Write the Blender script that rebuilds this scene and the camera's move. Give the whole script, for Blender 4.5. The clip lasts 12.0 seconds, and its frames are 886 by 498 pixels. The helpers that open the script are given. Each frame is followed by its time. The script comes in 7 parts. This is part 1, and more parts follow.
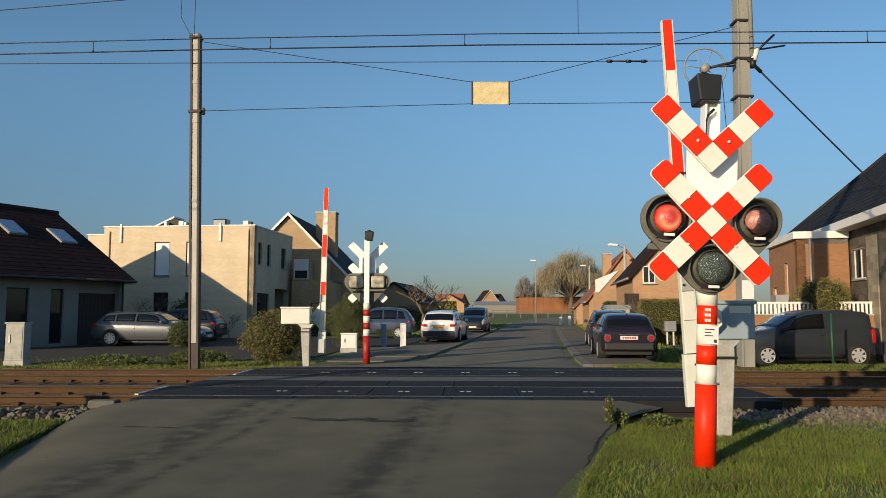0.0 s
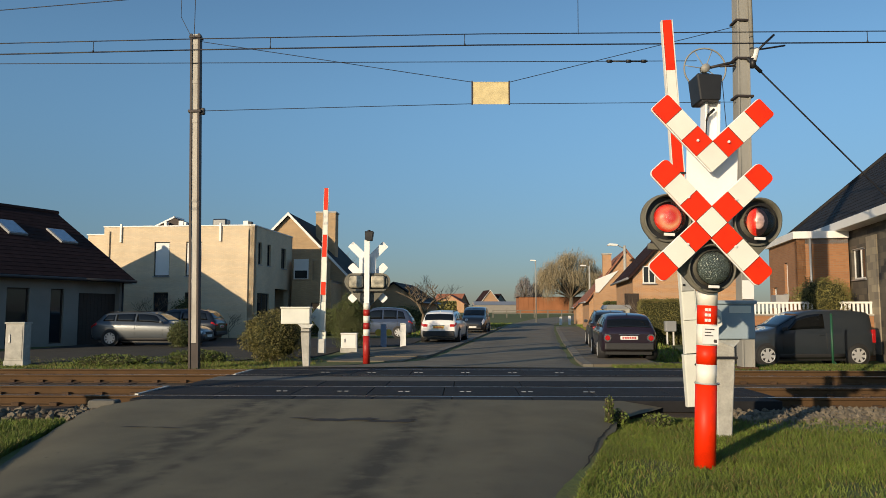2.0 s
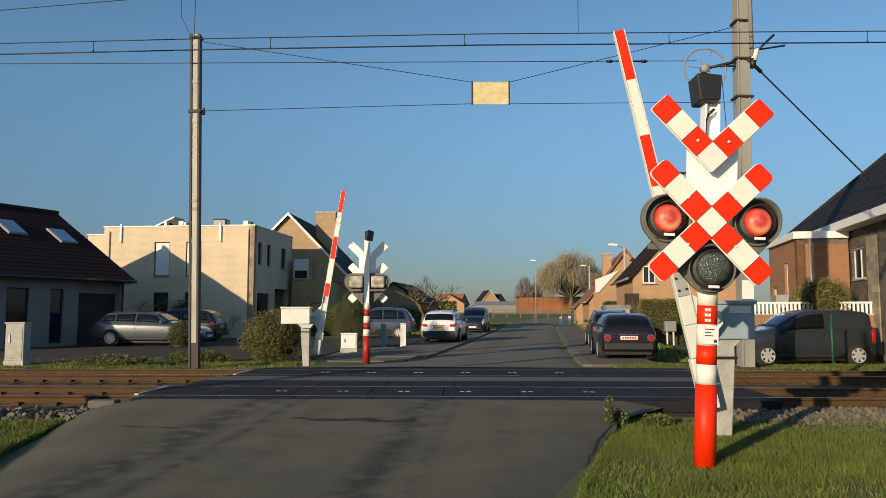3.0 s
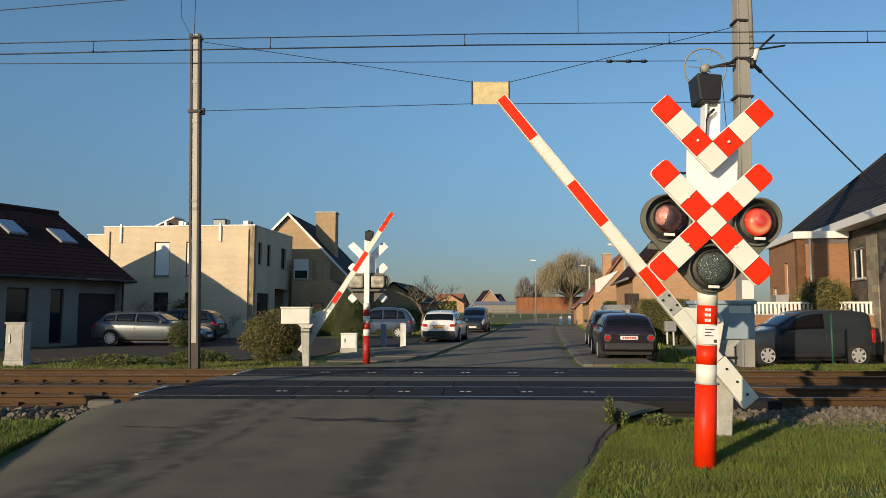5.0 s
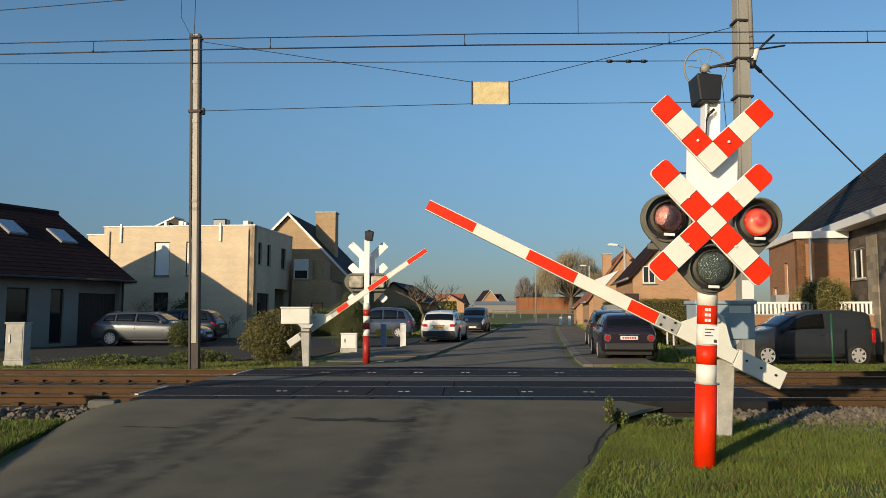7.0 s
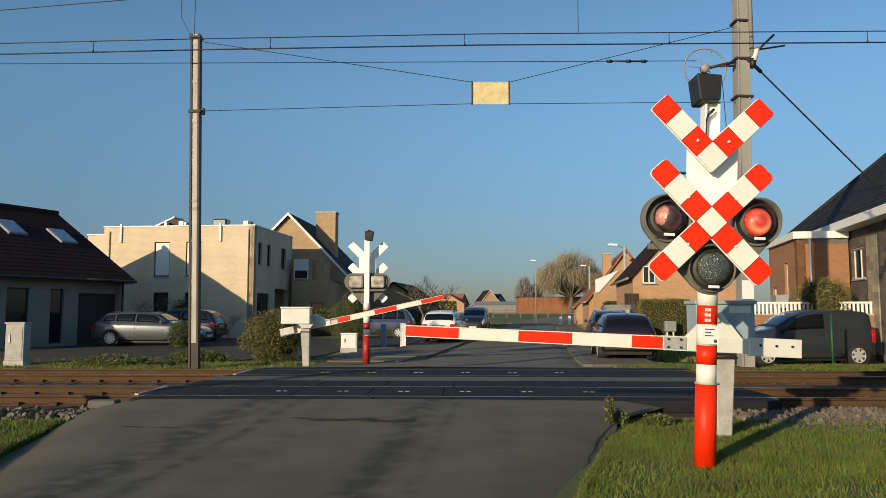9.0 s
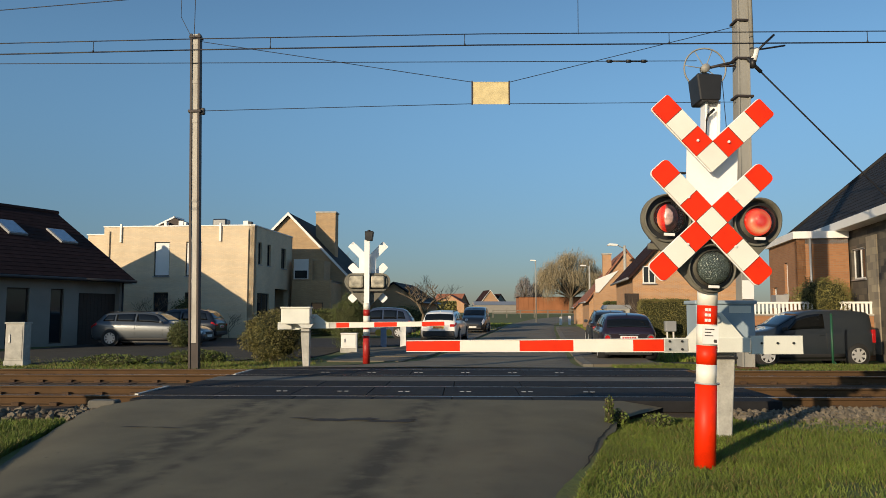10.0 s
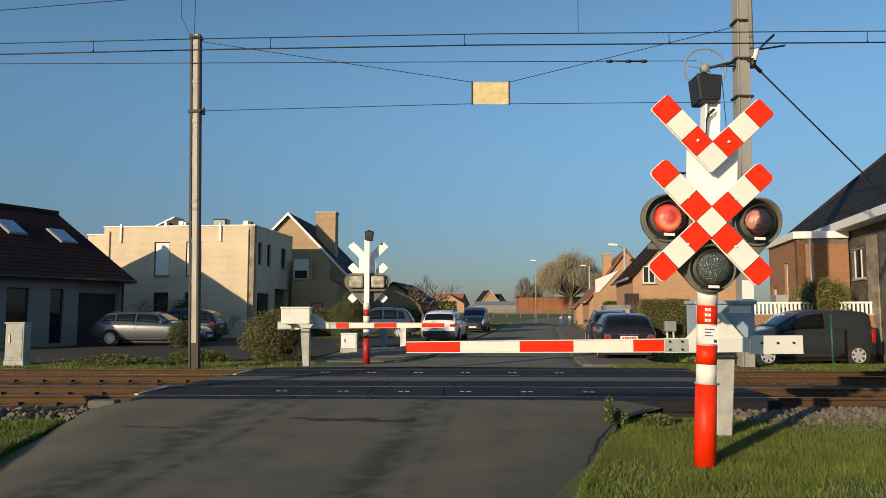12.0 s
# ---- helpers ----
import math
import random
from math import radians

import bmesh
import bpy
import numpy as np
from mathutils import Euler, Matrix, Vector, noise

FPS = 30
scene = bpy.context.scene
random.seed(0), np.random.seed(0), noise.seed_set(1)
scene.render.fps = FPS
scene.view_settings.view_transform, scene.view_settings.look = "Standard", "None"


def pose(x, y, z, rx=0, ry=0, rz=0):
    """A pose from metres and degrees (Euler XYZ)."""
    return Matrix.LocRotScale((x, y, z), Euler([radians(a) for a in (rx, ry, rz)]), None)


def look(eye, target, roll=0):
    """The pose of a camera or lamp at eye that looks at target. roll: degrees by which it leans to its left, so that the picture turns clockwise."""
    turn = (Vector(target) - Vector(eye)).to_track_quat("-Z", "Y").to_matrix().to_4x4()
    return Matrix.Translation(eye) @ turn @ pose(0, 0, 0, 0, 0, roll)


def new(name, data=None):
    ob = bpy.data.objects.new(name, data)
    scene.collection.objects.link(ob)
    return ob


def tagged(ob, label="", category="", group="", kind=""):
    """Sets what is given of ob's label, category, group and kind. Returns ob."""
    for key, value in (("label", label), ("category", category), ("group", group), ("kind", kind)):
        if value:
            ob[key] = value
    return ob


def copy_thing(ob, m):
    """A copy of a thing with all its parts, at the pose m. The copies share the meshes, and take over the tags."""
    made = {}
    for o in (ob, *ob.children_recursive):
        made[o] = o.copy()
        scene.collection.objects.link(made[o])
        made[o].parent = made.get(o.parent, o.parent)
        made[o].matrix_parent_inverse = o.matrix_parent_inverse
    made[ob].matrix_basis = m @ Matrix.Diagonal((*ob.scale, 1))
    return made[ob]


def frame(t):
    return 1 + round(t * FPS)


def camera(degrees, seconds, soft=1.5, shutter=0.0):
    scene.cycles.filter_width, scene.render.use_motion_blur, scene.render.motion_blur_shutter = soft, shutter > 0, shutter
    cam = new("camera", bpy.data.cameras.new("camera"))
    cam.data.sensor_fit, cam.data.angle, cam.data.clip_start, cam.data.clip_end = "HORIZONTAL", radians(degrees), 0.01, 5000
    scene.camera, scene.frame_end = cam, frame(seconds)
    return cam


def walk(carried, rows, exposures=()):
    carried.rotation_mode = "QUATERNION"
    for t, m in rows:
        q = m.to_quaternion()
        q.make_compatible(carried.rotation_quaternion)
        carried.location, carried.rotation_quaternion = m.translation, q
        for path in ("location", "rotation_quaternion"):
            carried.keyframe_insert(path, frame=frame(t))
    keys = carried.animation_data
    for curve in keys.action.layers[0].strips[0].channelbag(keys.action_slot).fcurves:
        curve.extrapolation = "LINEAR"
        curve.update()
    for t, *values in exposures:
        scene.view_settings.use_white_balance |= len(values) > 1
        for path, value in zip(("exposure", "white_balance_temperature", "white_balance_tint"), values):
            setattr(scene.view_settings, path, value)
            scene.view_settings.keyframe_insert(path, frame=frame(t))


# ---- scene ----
# camera: stands still beside the road, a little tilted up
cam = camera(62.2, 12.0, soft=0.8)
EYE = look((0.0, 0.0, 1.3), (0.0, 1300.0, 112.3))
walk(cam, [(0.0, EYE), (12.0, EYE)])

# light: low winter sun from behind and to the left, clear sky
SUN_EL, SUN_AZ = radians(12.4), radians(217.3)
world = bpy.data.worlds.new("sky")
scene.world = world
world.use_nodes = True
wn = world.node_tree
sky = wn.nodes.new("ShaderNodeTexSky")
sky.sky_type = "NISHITA"
sky.sun_disc = False
sky.sun_elevation, sky.sun_rotation = SUN_EL, SUN_AZ
sky.air_density, sky.dust_density, sky.ozone_density = 1.0, 0.45, 3.8
# winter haze: the air dims and greys smoothly towards the horizon all round
way, up, thin, haze = wn.nodes.new("ShaderNodeTexCoord"), wn.nodes.new("ShaderNodeSeparateXYZ"), wn.nodes.new("ShaderNodeMapRange"), wn.nodes.new("ShaderNodeMix")
wn.links.new(way.outputs["Generated"], up.inputs[0])
thin.interpolation_type = "SMOOTHSTEP"
thin.inputs["From Min"].default_value, thin.inputs["From Max"].default_value = -0.02, 0.34
wn.links.new(up.outputs["Z"], thin.inputs["Value"])
haze.data_type = "RGBA"
haze.inputs["A"].default_value, haze.inputs["B"].default_value = (0.43, 0.425, 0.48, 1), (0.99, 1.02, 0.945, 1)
wn.links.new(thin.outputs["Result"], haze.inputs["Factor"])
dim = wn.nodes.new("ShaderNodeMix")
dim.data_type, dim.blend_type = "RGBA", "MULTIPLY"
dim.inputs["Factor"].default_value = 1.0
wn.links.new(sky.outputs["Color"], dim.inputs["A"])
wn.links.new(haze.outputs["Result"], dim.inputs["B"])
wn.links.new(dim.outputs["Result"], wn.nodes["Background"].inputs["Color"])
wn.nodes["Background"].inputs["Strength"].default_value = 0.15
sun_data = bpy.data.lights.new("sun", "SUN")
sun_data.energy, sun_data.angle, sun_data.color = 4.9, radians(0.6), (1.0, 0.80, 0.54)
sun = new("sun", sun_data)
LIGHT = Vector((math.sin(radians(37.3)) * math.cos(SUN_EL), math.cos(radians(37.3)) * math.cos(SUN_EL), -math.sin(SUN_EL)))
sun.matrix_world = Matrix.Translation((0, 0, 30)) @ LIGHT.to_track_quat("-Z", "Y").to_matrix().to_4x4()
scene.view_settings.exposure = 0.0


# ---- materials ----
def mat(name, color, rough=0.7, metal=0.0, scale=6.0, var=0.25, bump=0.15, fine=60.0, tint=None, stretch=(1, 1, 1), random_shade=0.0, emit=None, strength=0.0, coat=0.0, spec=0.5):
    """A surface with broad stains and fine grain: colour, roughness and relief vary at two scales."""
    m = bpy.data.materials.new(name)
    m.use_nodes = True
    n, l = m.node_tree.nodes, m.node_tree.links
    b = n["Principled BSDF"]
    b.inputs["Roughness"].default_value, b.inputs["Metallic"].default_value = rough, metal
    b.inputs["Coat Weight"].default_value = coat
    b.inputs["Specular IOR Level"].default_value = spec
    tc = n.new("ShaderNodeTexCoord")
    mp = n.new("ShaderNodeMapping")
    mp.inputs["Scale"].default_value = stretch
    l.new(tc.outputs["Object"], mp.inputs["Vector"])
    big, small = n.new("ShaderNodeTexNoise"), n.new("ShaderNodeTexNoise")
    big.inputs["Scale"].default_value, big.inputs["Detail"].default_value = scale, 5
    small.inputs["Scale"].default_value, small.inputs["Detail"].default_value = fine, 3
    for t in (big, small):
        l.new(mp.outputs["Vector"], t.inputs["Vector"])
    mix = n.new("ShaderNodeMix")
    mix.data_type = "RGBA"
    dark = tint or tuple(c * (1 - var) for c in color)
    light = tuple(min(1, c * (1 + var * 0.6)) for c in color)
    mix.inputs["A"].default_value, mix.inputs["B"].default_value = (*dark, 1), (*light, 1)
    add = n.new("ShaderNodeMath")
    add.operation = "MULTIPLY_ADD"
    l.new(small.outputs["Fac"], add.inputs[0])
    add.inputs[1].default_value = 0.5
    sub = n.new("ShaderNodeMath")
    sub.operation = "MULTIPLY_ADD"
    l.new(big.outputs["Fac"], sub.inputs[0])
    sub.inputs[1].default_value, sub.inputs[2].default_value = 1.6, -0.55
    l.new(sub.outputs[0], add.inputs[2])
    l.new(add.outputs[0], mix.inputs["Factor"])
    out = mix.outputs["Result"]
    if random_shade:
        oi = n.new("ShaderNodeObjectInfo")
        gi = n.new("ShaderNodeNewGeometry")
        s = n.new("ShaderNodeMath")
        l.new(oi.outputs["Random"], s.inputs[0])
        l.new(gi.outputs["Random Per Island"], s.inputs[1])
        r = n.new("ShaderNodeMapRange")
        r.inputs["From Max"].default_value = 2.0
        r.inputs["To Min"].default_value, r.inputs["To Max"].default_value = 1 - random_shade, 1 + random_shade
        l.new(s.outputs[0], r.inputs["Value"])
        hsv = n.new("ShaderNodeHueSaturation")
        l.new(r.outputs["Result"], hsv.inputs["Value"])
        l.new(out, hsv.inputs["Color"])
        out = hsv.outputs["Color"]
    l.new(out, b.inputs["Base Color"])
    if bump:
        bp = n.new("ShaderNodeBump")
        bp.inputs["Strength"].default_value, bp.inputs["Distance"].default_value = bump, 0.02
        l.new(small.outputs["Fac"], bp.inputs["Height"])
        l.new(bp.outputs["Normal"], b.inputs["Normal"])
    if emit:
        b.inputs["Emission Color"].default_value, b.inputs["Emission Strength"].default_value = (*emit, 1), strength
    return m


def brick_mat(name, c1, c2, mortar, w=0.21, h=0.065, along="x"):
    m = mat(name, c1, 0.9, scale=1.2, var=0.2, bump=0.0)
    n, l = m.node_tree.nodes, m.node_tree.links
    tc = n.new("ShaderNodeTexCoord")
    sep, comb = n.new("ShaderNodeSeparateXYZ"), n.new("ShaderNodeCombineXYZ")
    l.new(tc.outputs["Object"], sep.inputs[0])
    addxy = n.new("ShaderNodeMath")
    l.new(sep.outputs["X"], addxy.inputs[0])
    l.new(sep.outputs["Y"], addxy.inputs[1])
    l.new(addxy.outputs[0], comb.inputs["X"])
    l.new(sep.outputs["Z"], comb.inputs["Y"])
    br = n.new("ShaderNodeTexBrick")
    br.inputs["Scale"].default_value = 1.0
    br.inputs["Brick Width"].default_value, br.inputs["Row Height"].default_value, br.inputs["Mortar Size"].default_value = w, h, 0.008
    br.inputs["Color1"].default_value, br.inputs["Color2"].default_value, br.inputs["Mortar"].default_value = (*c1, 1), (*c2, 1), (*mortar, 1)
    l.new(comb.outputs[0], br.inputs["Vector"])
    mx = n.new("ShaderNodeMix")
    mx.data_type, mx.blend_type = "RGBA", "MULTIPLY"
    mx.inputs["Factor"].default_value = 0.6
    nz = n.new("ShaderNodeTexNoise")
    nz.inputs["Scale"].default_value, nz.inputs["Detail"].default_value = 0.7, 6
    l.new(tc.outputs["Object"], nz.inputs["Vector"])
    rm = n.new("ShaderNodeMapRange")
    rm.inputs["To Min"].default_value, rm.inputs["To Max"].default_value = 0.55, 1.3
    l.new(nz.outputs["Fac"], rm.inputs["Value"])
    l.new(br.outputs["Color"], mx.inputs["A"])
    l.new(rm.outputs["Result"], mx.inputs["B"])
    b = n["Principled BSDF"]
    l.new(mx.outputs["Result"], b.inputs["Base Color"])
    bp = n.new("ShaderNodeBump")
    bp.inputs["Strength"].default_value, bp.inputs["Distance"].default_value = 0.5, 0.01
    bp.invert = True
    l.new(br.outputs["Fac"], bp.inputs["Height"])
    l.new(bp.outputs["Normal"], b.inputs["Normal"])
    return m


def glass_mat(name, color, rough=0.03):
    """Dark window glass: smooth, seen mostly by what it mirrors, a little transparent."""
    m = bpy.data.materials.new(name)
    m.use_nodes = True
    n, l = m.node_tree.nodes, m.node_tree.links
    b = n["Principled BSDF"]
    b.inputs["Base Color"].default_value = (*color, 1)
    b.inputs["Roughness"].default_value, b.inputs["IOR"].default_value = rough, 1.5
    nz, bp = n.new("ShaderNodeTexNoise"), n.new("ShaderNodeBump")
    nz.inputs["Scale"].default_value = 1.5
    bp.inputs["Strength"].default_value, bp.inputs["Distance"].default_value = 0.06, 0.02
    l.new(nz.outputs["Fac"], bp.inputs["Height"])
    l.new(bp.outputs["Normal"], b.inputs["Normal"])
    return m


M = {}
M["red"] = mat("signal_red_paint", (0.82, 0.028, 0.001), 0.5, scale=9, var=0.22, bump=0.03, fine=90, spec=0.3)
M["white"] = mat("white_sign_paint", (0.80, 0.78, 0.70), 0.5, scale=4, var=0.08, bump=0.03, fine=70)
M["white_back"] = mat("white_enamel", (0.88, 0.88, 0.87), 0.4, scale=3, var=0.08, bump=0.02)
M["far_red"] = mat("dull_red_paint", (0.40, 0.02, 0.015), 0.5, scale=5, var=0.3, bump=0.05)
M["board"] = mat("olive_grey_housing", (0.14, 0.135, 0.11), 0.65, scale=7, var=0.35, bump=0.08)
M["black"] = mat("black_metal", (0.015, 0.015, 0.016), 0.5, scale=8, var=0.3, bump=0.05)
M["galv"] = mat("galvanised_steel", (0.50, 0.51, 0.49), 0.5, 0.35, scale=8, var=0.25, bump=0.05)
M["pale_steel"] = mat("pale_painted_steel", (0.70, 0.71, 0.64), 0.5, scale=3, var=0.12, bump=0.03)
M["bluegrey"] = mat("blue_grey_cabinet_paint", (0.30, 0.38, 0.44), 0.5, scale=3, var=0.12, bump=0.03)
M["concrete"] = mat("pale_concrete", (0.43, 0.42, 0.38), 0.9, scale=5, var=0.35, bump=0.3, fine=40)
M["mast_web"] = mat("weathered_mast_face", (0.52, 0.49, 0.43), 0.85, scale=3, var=0.35, bump=0.15, stretch=(1, 1, 0.3))
M["mast_steel"] = mat("dark_mast_steel", (0.05, 0.04, 0.038), 0.6, 0.3, scale=4, var=0.3, bump=0.1)
M["mast_grey"] = mat("grey_galvanised_mast", (0.30, 0.29, 0.26), 0.7, 0.1, scale=2, var=0.25, bump=0.1, stretch=(1, 1, 0.3))
M["wire"] = mat("dark_wire", (0.03, 0.03, 0.035), 0.5, 0.5, bump=0)
M["rail"] = mat("rusty_rail_side", (0.078, 0.040, 0.013), 0.9, 0.0, scale=2, var=0.35, bump=0.2)
M["rail_top"] = mat("polished_rail_head", (0.45, 0.45, 0.46), 0.28, 0.9, scale=2, var=0.15, bump=0.02, stretch=(0.1, 1, 1))
M["sleeper"] = mat("rust_stained_sleeper", (0.08, 0.043, 0.02), 0.9, scale=3, var=0.4, bump=0.4, random_shade=0.2)
M["panel"] = mat("black_rubber_panel", (0.020, 0.020, 0.022), 0.8, scale=4, var=0.4, bump=0.25, fine=120, random_shade=0.3, spec=0.2)
M["strip"] = mat("worn_concrete_strip", (0.12, 0.115, 0.10), 0.9, scale=4, var=0.35, bump=0.3)
M["stone"] = mat("ballast_stone", (0.15, 0.125, 0.09), 0.95, scale=6, var=0.4, bump=0.4, random_shade=0.45)
M["bed"] = mat("rust_brown_ballast_bed", (0.07, 0.043, 0.02), 1.0, scale=3, var=0.5, bump=0.9, fine=25)
M["grass"] = mat("winter_grass_blade", (0.118, 0.162, 0.018), 0.7, scale=1.8, var=0.5, bump=0, tint=(0.062, 0.08, 0.012), random_shade=0.45)
M["straw"] = mat("dry_grass_blade", (0.17, 0.135, 0.045), 0.8, scale=1.2, var=0.4, bump=0, random_shade=0.4)
M["leaf_dark"] = mat("evergreen_leaf", (0.080, 0.10, 0.024), 0.6, scale=2, var=0.4, bump=0, random_shade=0.5)
M["leaf_olive"] = mat("olive_leaf", (0.155, 0.14, 0.038), 0.65, scale=2, var=0.4, bump=0, random_shade=0.5)
# far twigs: distance haze is mixed into both colours, lighter and greyer
M["willow"] = mat("willow_twig", (0.25, 0.205, 0.125), 0.9, scale=0.5, var=0.2, bump=0, random_shade=0.22)
M["hazed_twig"] = mat("hazed_twig", (0.22, 0.20, 0.19), 0.9, scale=0.5, var=0.2, bump=0, random_shade=0.2)
M["bark"] = mat("grey_brown_bark", (0.16, 0.125, 0.085), 0.95, scale=5, var=0.4, bump=0.5)
M["weed"] = mat("fresh_weed_leaf", (0.11, 0.145, 0.022), 0.65, scale=2, var=0.4, bump=0, random_shade=0.4)
M["soil"] = mat("dark_garden_soil", (0.032, 0.027, 0.018), 1.0, scale=1.5, var=0.5, bump=0.9, fine=18)
# near-black tone painted in for the shade deep among the leaves
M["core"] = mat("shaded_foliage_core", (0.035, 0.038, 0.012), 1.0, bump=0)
M["cream_brick"] = brick_mat("cream_brick", (0.74, 0.60, 0.41), (0.68, 0.54, 0.36), (0.62, 0.53, 0.40))
M["ochre_brick"] = brick_mat("ochre_brick", (0.54, 0.37, 0.20), (0.46, 0.30, 0.155), (0.33, 0.26, 0.18))
M["red_brick"] = brick_mat("red_brick", (0.52, 0.29, 0.135), (0.44, 0.23, 0.105), (0.42, 0.32, 0.24))
M["brown_brick"] = brick_mat("brown_brick", (0.36, 0.17, 0.075), (0.30, 0.135, 0.06), (0.28, 0.18, 0.11))
M["stone_wall"] = brick_mat("dark_rubble_stone", (0.16, 0.135, 0.10), (0.06, 0.055, 0.05), (0.10, 0.09, 0.075), w=0.55, h=0.22)
M["pale_stone"] = brick_mat("pale_rubble_stone", (0.40, 0.34, 0.24), (0.22, 0.19, 0.15), (0.28, 0.24, 0.18), w=0.45, h=0.25)
M["render"] = mat("pale_grey_render", (0.27, 0.25, 0.22), 0.9, scale=1.5, var=0.12, bump=0.1)
M["roof"] = mat("dark_brown_roof_tile", (0.036, 0.018, 0.016), 0.85, spec=0.12, scale=3, var=0.35, bump=0.1, random_shade=0.3)
M["slate"] = mat("black_roof_tile", (0.024, 0.022, 0.022), 0.75, spec=0.2, scale=3, var=0.35, bump=0.1, random_shade=0.3)
M["roof_red"] = mat("orange_roof_tile", (0.30, 0.12, 0.07), 0.85, scale=3, var=0.3, bump=0.2)
M["trim"] = mat("white_trim_paint", (0.78, 0.77, 0.74), 0.5, scale=2, var=0.06, bump=0.02)
M["zinc"] = mat("grey_zinc", (0.35, 0.36, 0.37), 0.5, 0.4, scale=3, var=0.15, bump=0.03)
M["blind"] = mat("white_roller_blind", (0.80, 0.79, 0.76), 0.7, scale=2, var=0.05, bump=0.02)
M["dark_wood"] = mat("dark_brown_timber", (0.045, 0.03, 0.022), 0.7, scale=4, var=0.3, bump=0.2, stretch=(1, 1, 8))
# near-black colour that paints in the darkness of unlit rooms
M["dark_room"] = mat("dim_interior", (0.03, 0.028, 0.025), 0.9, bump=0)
M["glass"] = glass_mat("window_glass", (0.02, 0.024, 0.028))
M["sky_glass"] = mat("coated_roof_window_glass", (0.55, 0.62, 0.68), 0.12, 0.85, bump=0)
M["tyre"] = mat("tyre_rubber", (0.018, 0.018, 0.018), 0.85, scale=10, var=0.3, bump=0.1)
M["rim"] = mat("alloy_rim", (0.55, 0.55, 0.55), 0.35, 0.3, scale=10, var=0.1, bump=0)
M["dark_plastic"] = mat("dark_bumper_plastic", (0.02, 0.02, 0.022), 0.6, scale=10, var=0.2, bump=0.05)
M["car_glass"] = glass_mat("tinted_car_glass", (0.006, 0.007, 0.008))
M["tail"] = mat("red_tail_lamp", (0.42, 0.01, 0.012), 0.12, scale=30, var=0.3, bump=0.05, coat=0.6)
M["headlamp"] = mat("clear_headlamp", (0.70, 0.72, 0.75), 0.08, 0.4, scale=30, var=0.2, bump=0.05)
M["chrome"] = mat("chrome_trim", (0.75, 0.75, 0.76), 0.15, 1.0, bump=0)
M["plate"] = mat("plate_white", (0.75, 0.75, 0.72), 0.5, bump=0)
M["plate_yellow"] = mat("plate_yellow", (0.70, 0.48, 0.05), 0.5, bump=0)
M["bar"] = mat("dark_print", (0.06, 0.05, 0.05), 0.6, bump=0)
M["bar_red"] = mat("red_print", (0.45, 0.03, 0.03), 0.6, bump=0)
for key, c in (("silver", (0.065, 0.077, 0.09)), ("pearl", (0.80, 0.79, 0.77)), ("navy", (0.012, 0.016, 0.035)), ("aubergine", (0.022, 0.013, 0.022)),
               ("anthracite", (0.032, 0.040, 0.050)), ("inkblack", (0.012, 0.015, 0.022)), ("bluevan", (0.05, 0.07, 0.12))):
    M[key] = mat(key + "_car_paint", c, 0.3, 0.25 if key != "pearl" else 0.0, scale=2, var=0.12, bump=0.0, coat=0.8)
M["orange_sheet"] = mat("rusty_orange_cladding", (0.30, 0.12, 0.05), 0.85, scale=0.4, var=0.35, bump=0.2)
M["sign_back"] = mat("yellowed_sign_back", (0.68, 0.56, 0.30), 0.7, scale=5, var=0.3, bump=0.1)
M["yellow"] = mat("yellow_paint", (0.65, 0.45, 0.05), 0.5, bump=0)
M["bluepost"] = mat("blue_grey_post_paint", (0.22, 0.30, 0.46), 0.5, bump=0)
M["green_metal"] = mat("green_fence_post", (0.015, 0.08, 0.04), 0.5, scale=9, var=0.2, bump=0.05)
M["lens_clear"] = mat("clear_ribbed_lens", (0.10, 0.125, 0.11), 0.22, 0.4, scale=14, var=0.6, bump=0.8, fine=70)


def lamp_lens_mat():
    """Thin red-tinted signal glass: lets the lamp behind it show, and shines where the light strikes it."""
    m = bpy.data.materials.new("red_signal_lens")
    m.use_nodes = True
    n, l = m.node_tree.nodes, m.node_tree.links
    out = n["Material Output"]
    tr, gl, mx, fr = n.new("ShaderNodeBsdfTransparent"), n.new("ShaderNodeBsdfGlossy"), n.new("ShaderNodeMixShader"), n.new("ShaderNodeFresnel")
    tr.inputs["Color"].default_value = (1.0, 0.80, 0.76, 1)
    gl.inputs["Roughness"].default_value = 0.08
    cells, bump = n.new("ShaderNodeTexVoronoi"), n.new("ShaderNodeBump")
    cells.inputs["Scale"].default_value = 30
    bump.inputs["Strength"].default_value, bump.inputs["Distance"].default_value = 0.5, 0.01
    l.new(cells.outputs["Distance"], bump.inputs["Height"])
    l.new(bump.outputs["Normal"], gl.inputs["Normal"])
    fr.inputs["IOR"].default_value = 1.9
    l.new(fr.outputs[0], mx.inputs[0])
    l.new(tr.outputs[0], mx.inputs[1])
    l.new(gl.outputs[0], mx.inputs[2])
    l.new(mx.outputs[0], out.inputs["Surface"])
    return m


M["lens_red"] = lamp_lens_mat()
M["lamp_off"] = mat("unlit_red_lamp", (0.72, 0.47, 0.42), 0.3, 0.15, scale=16, var=0.6, bump=0.4, fine=40)


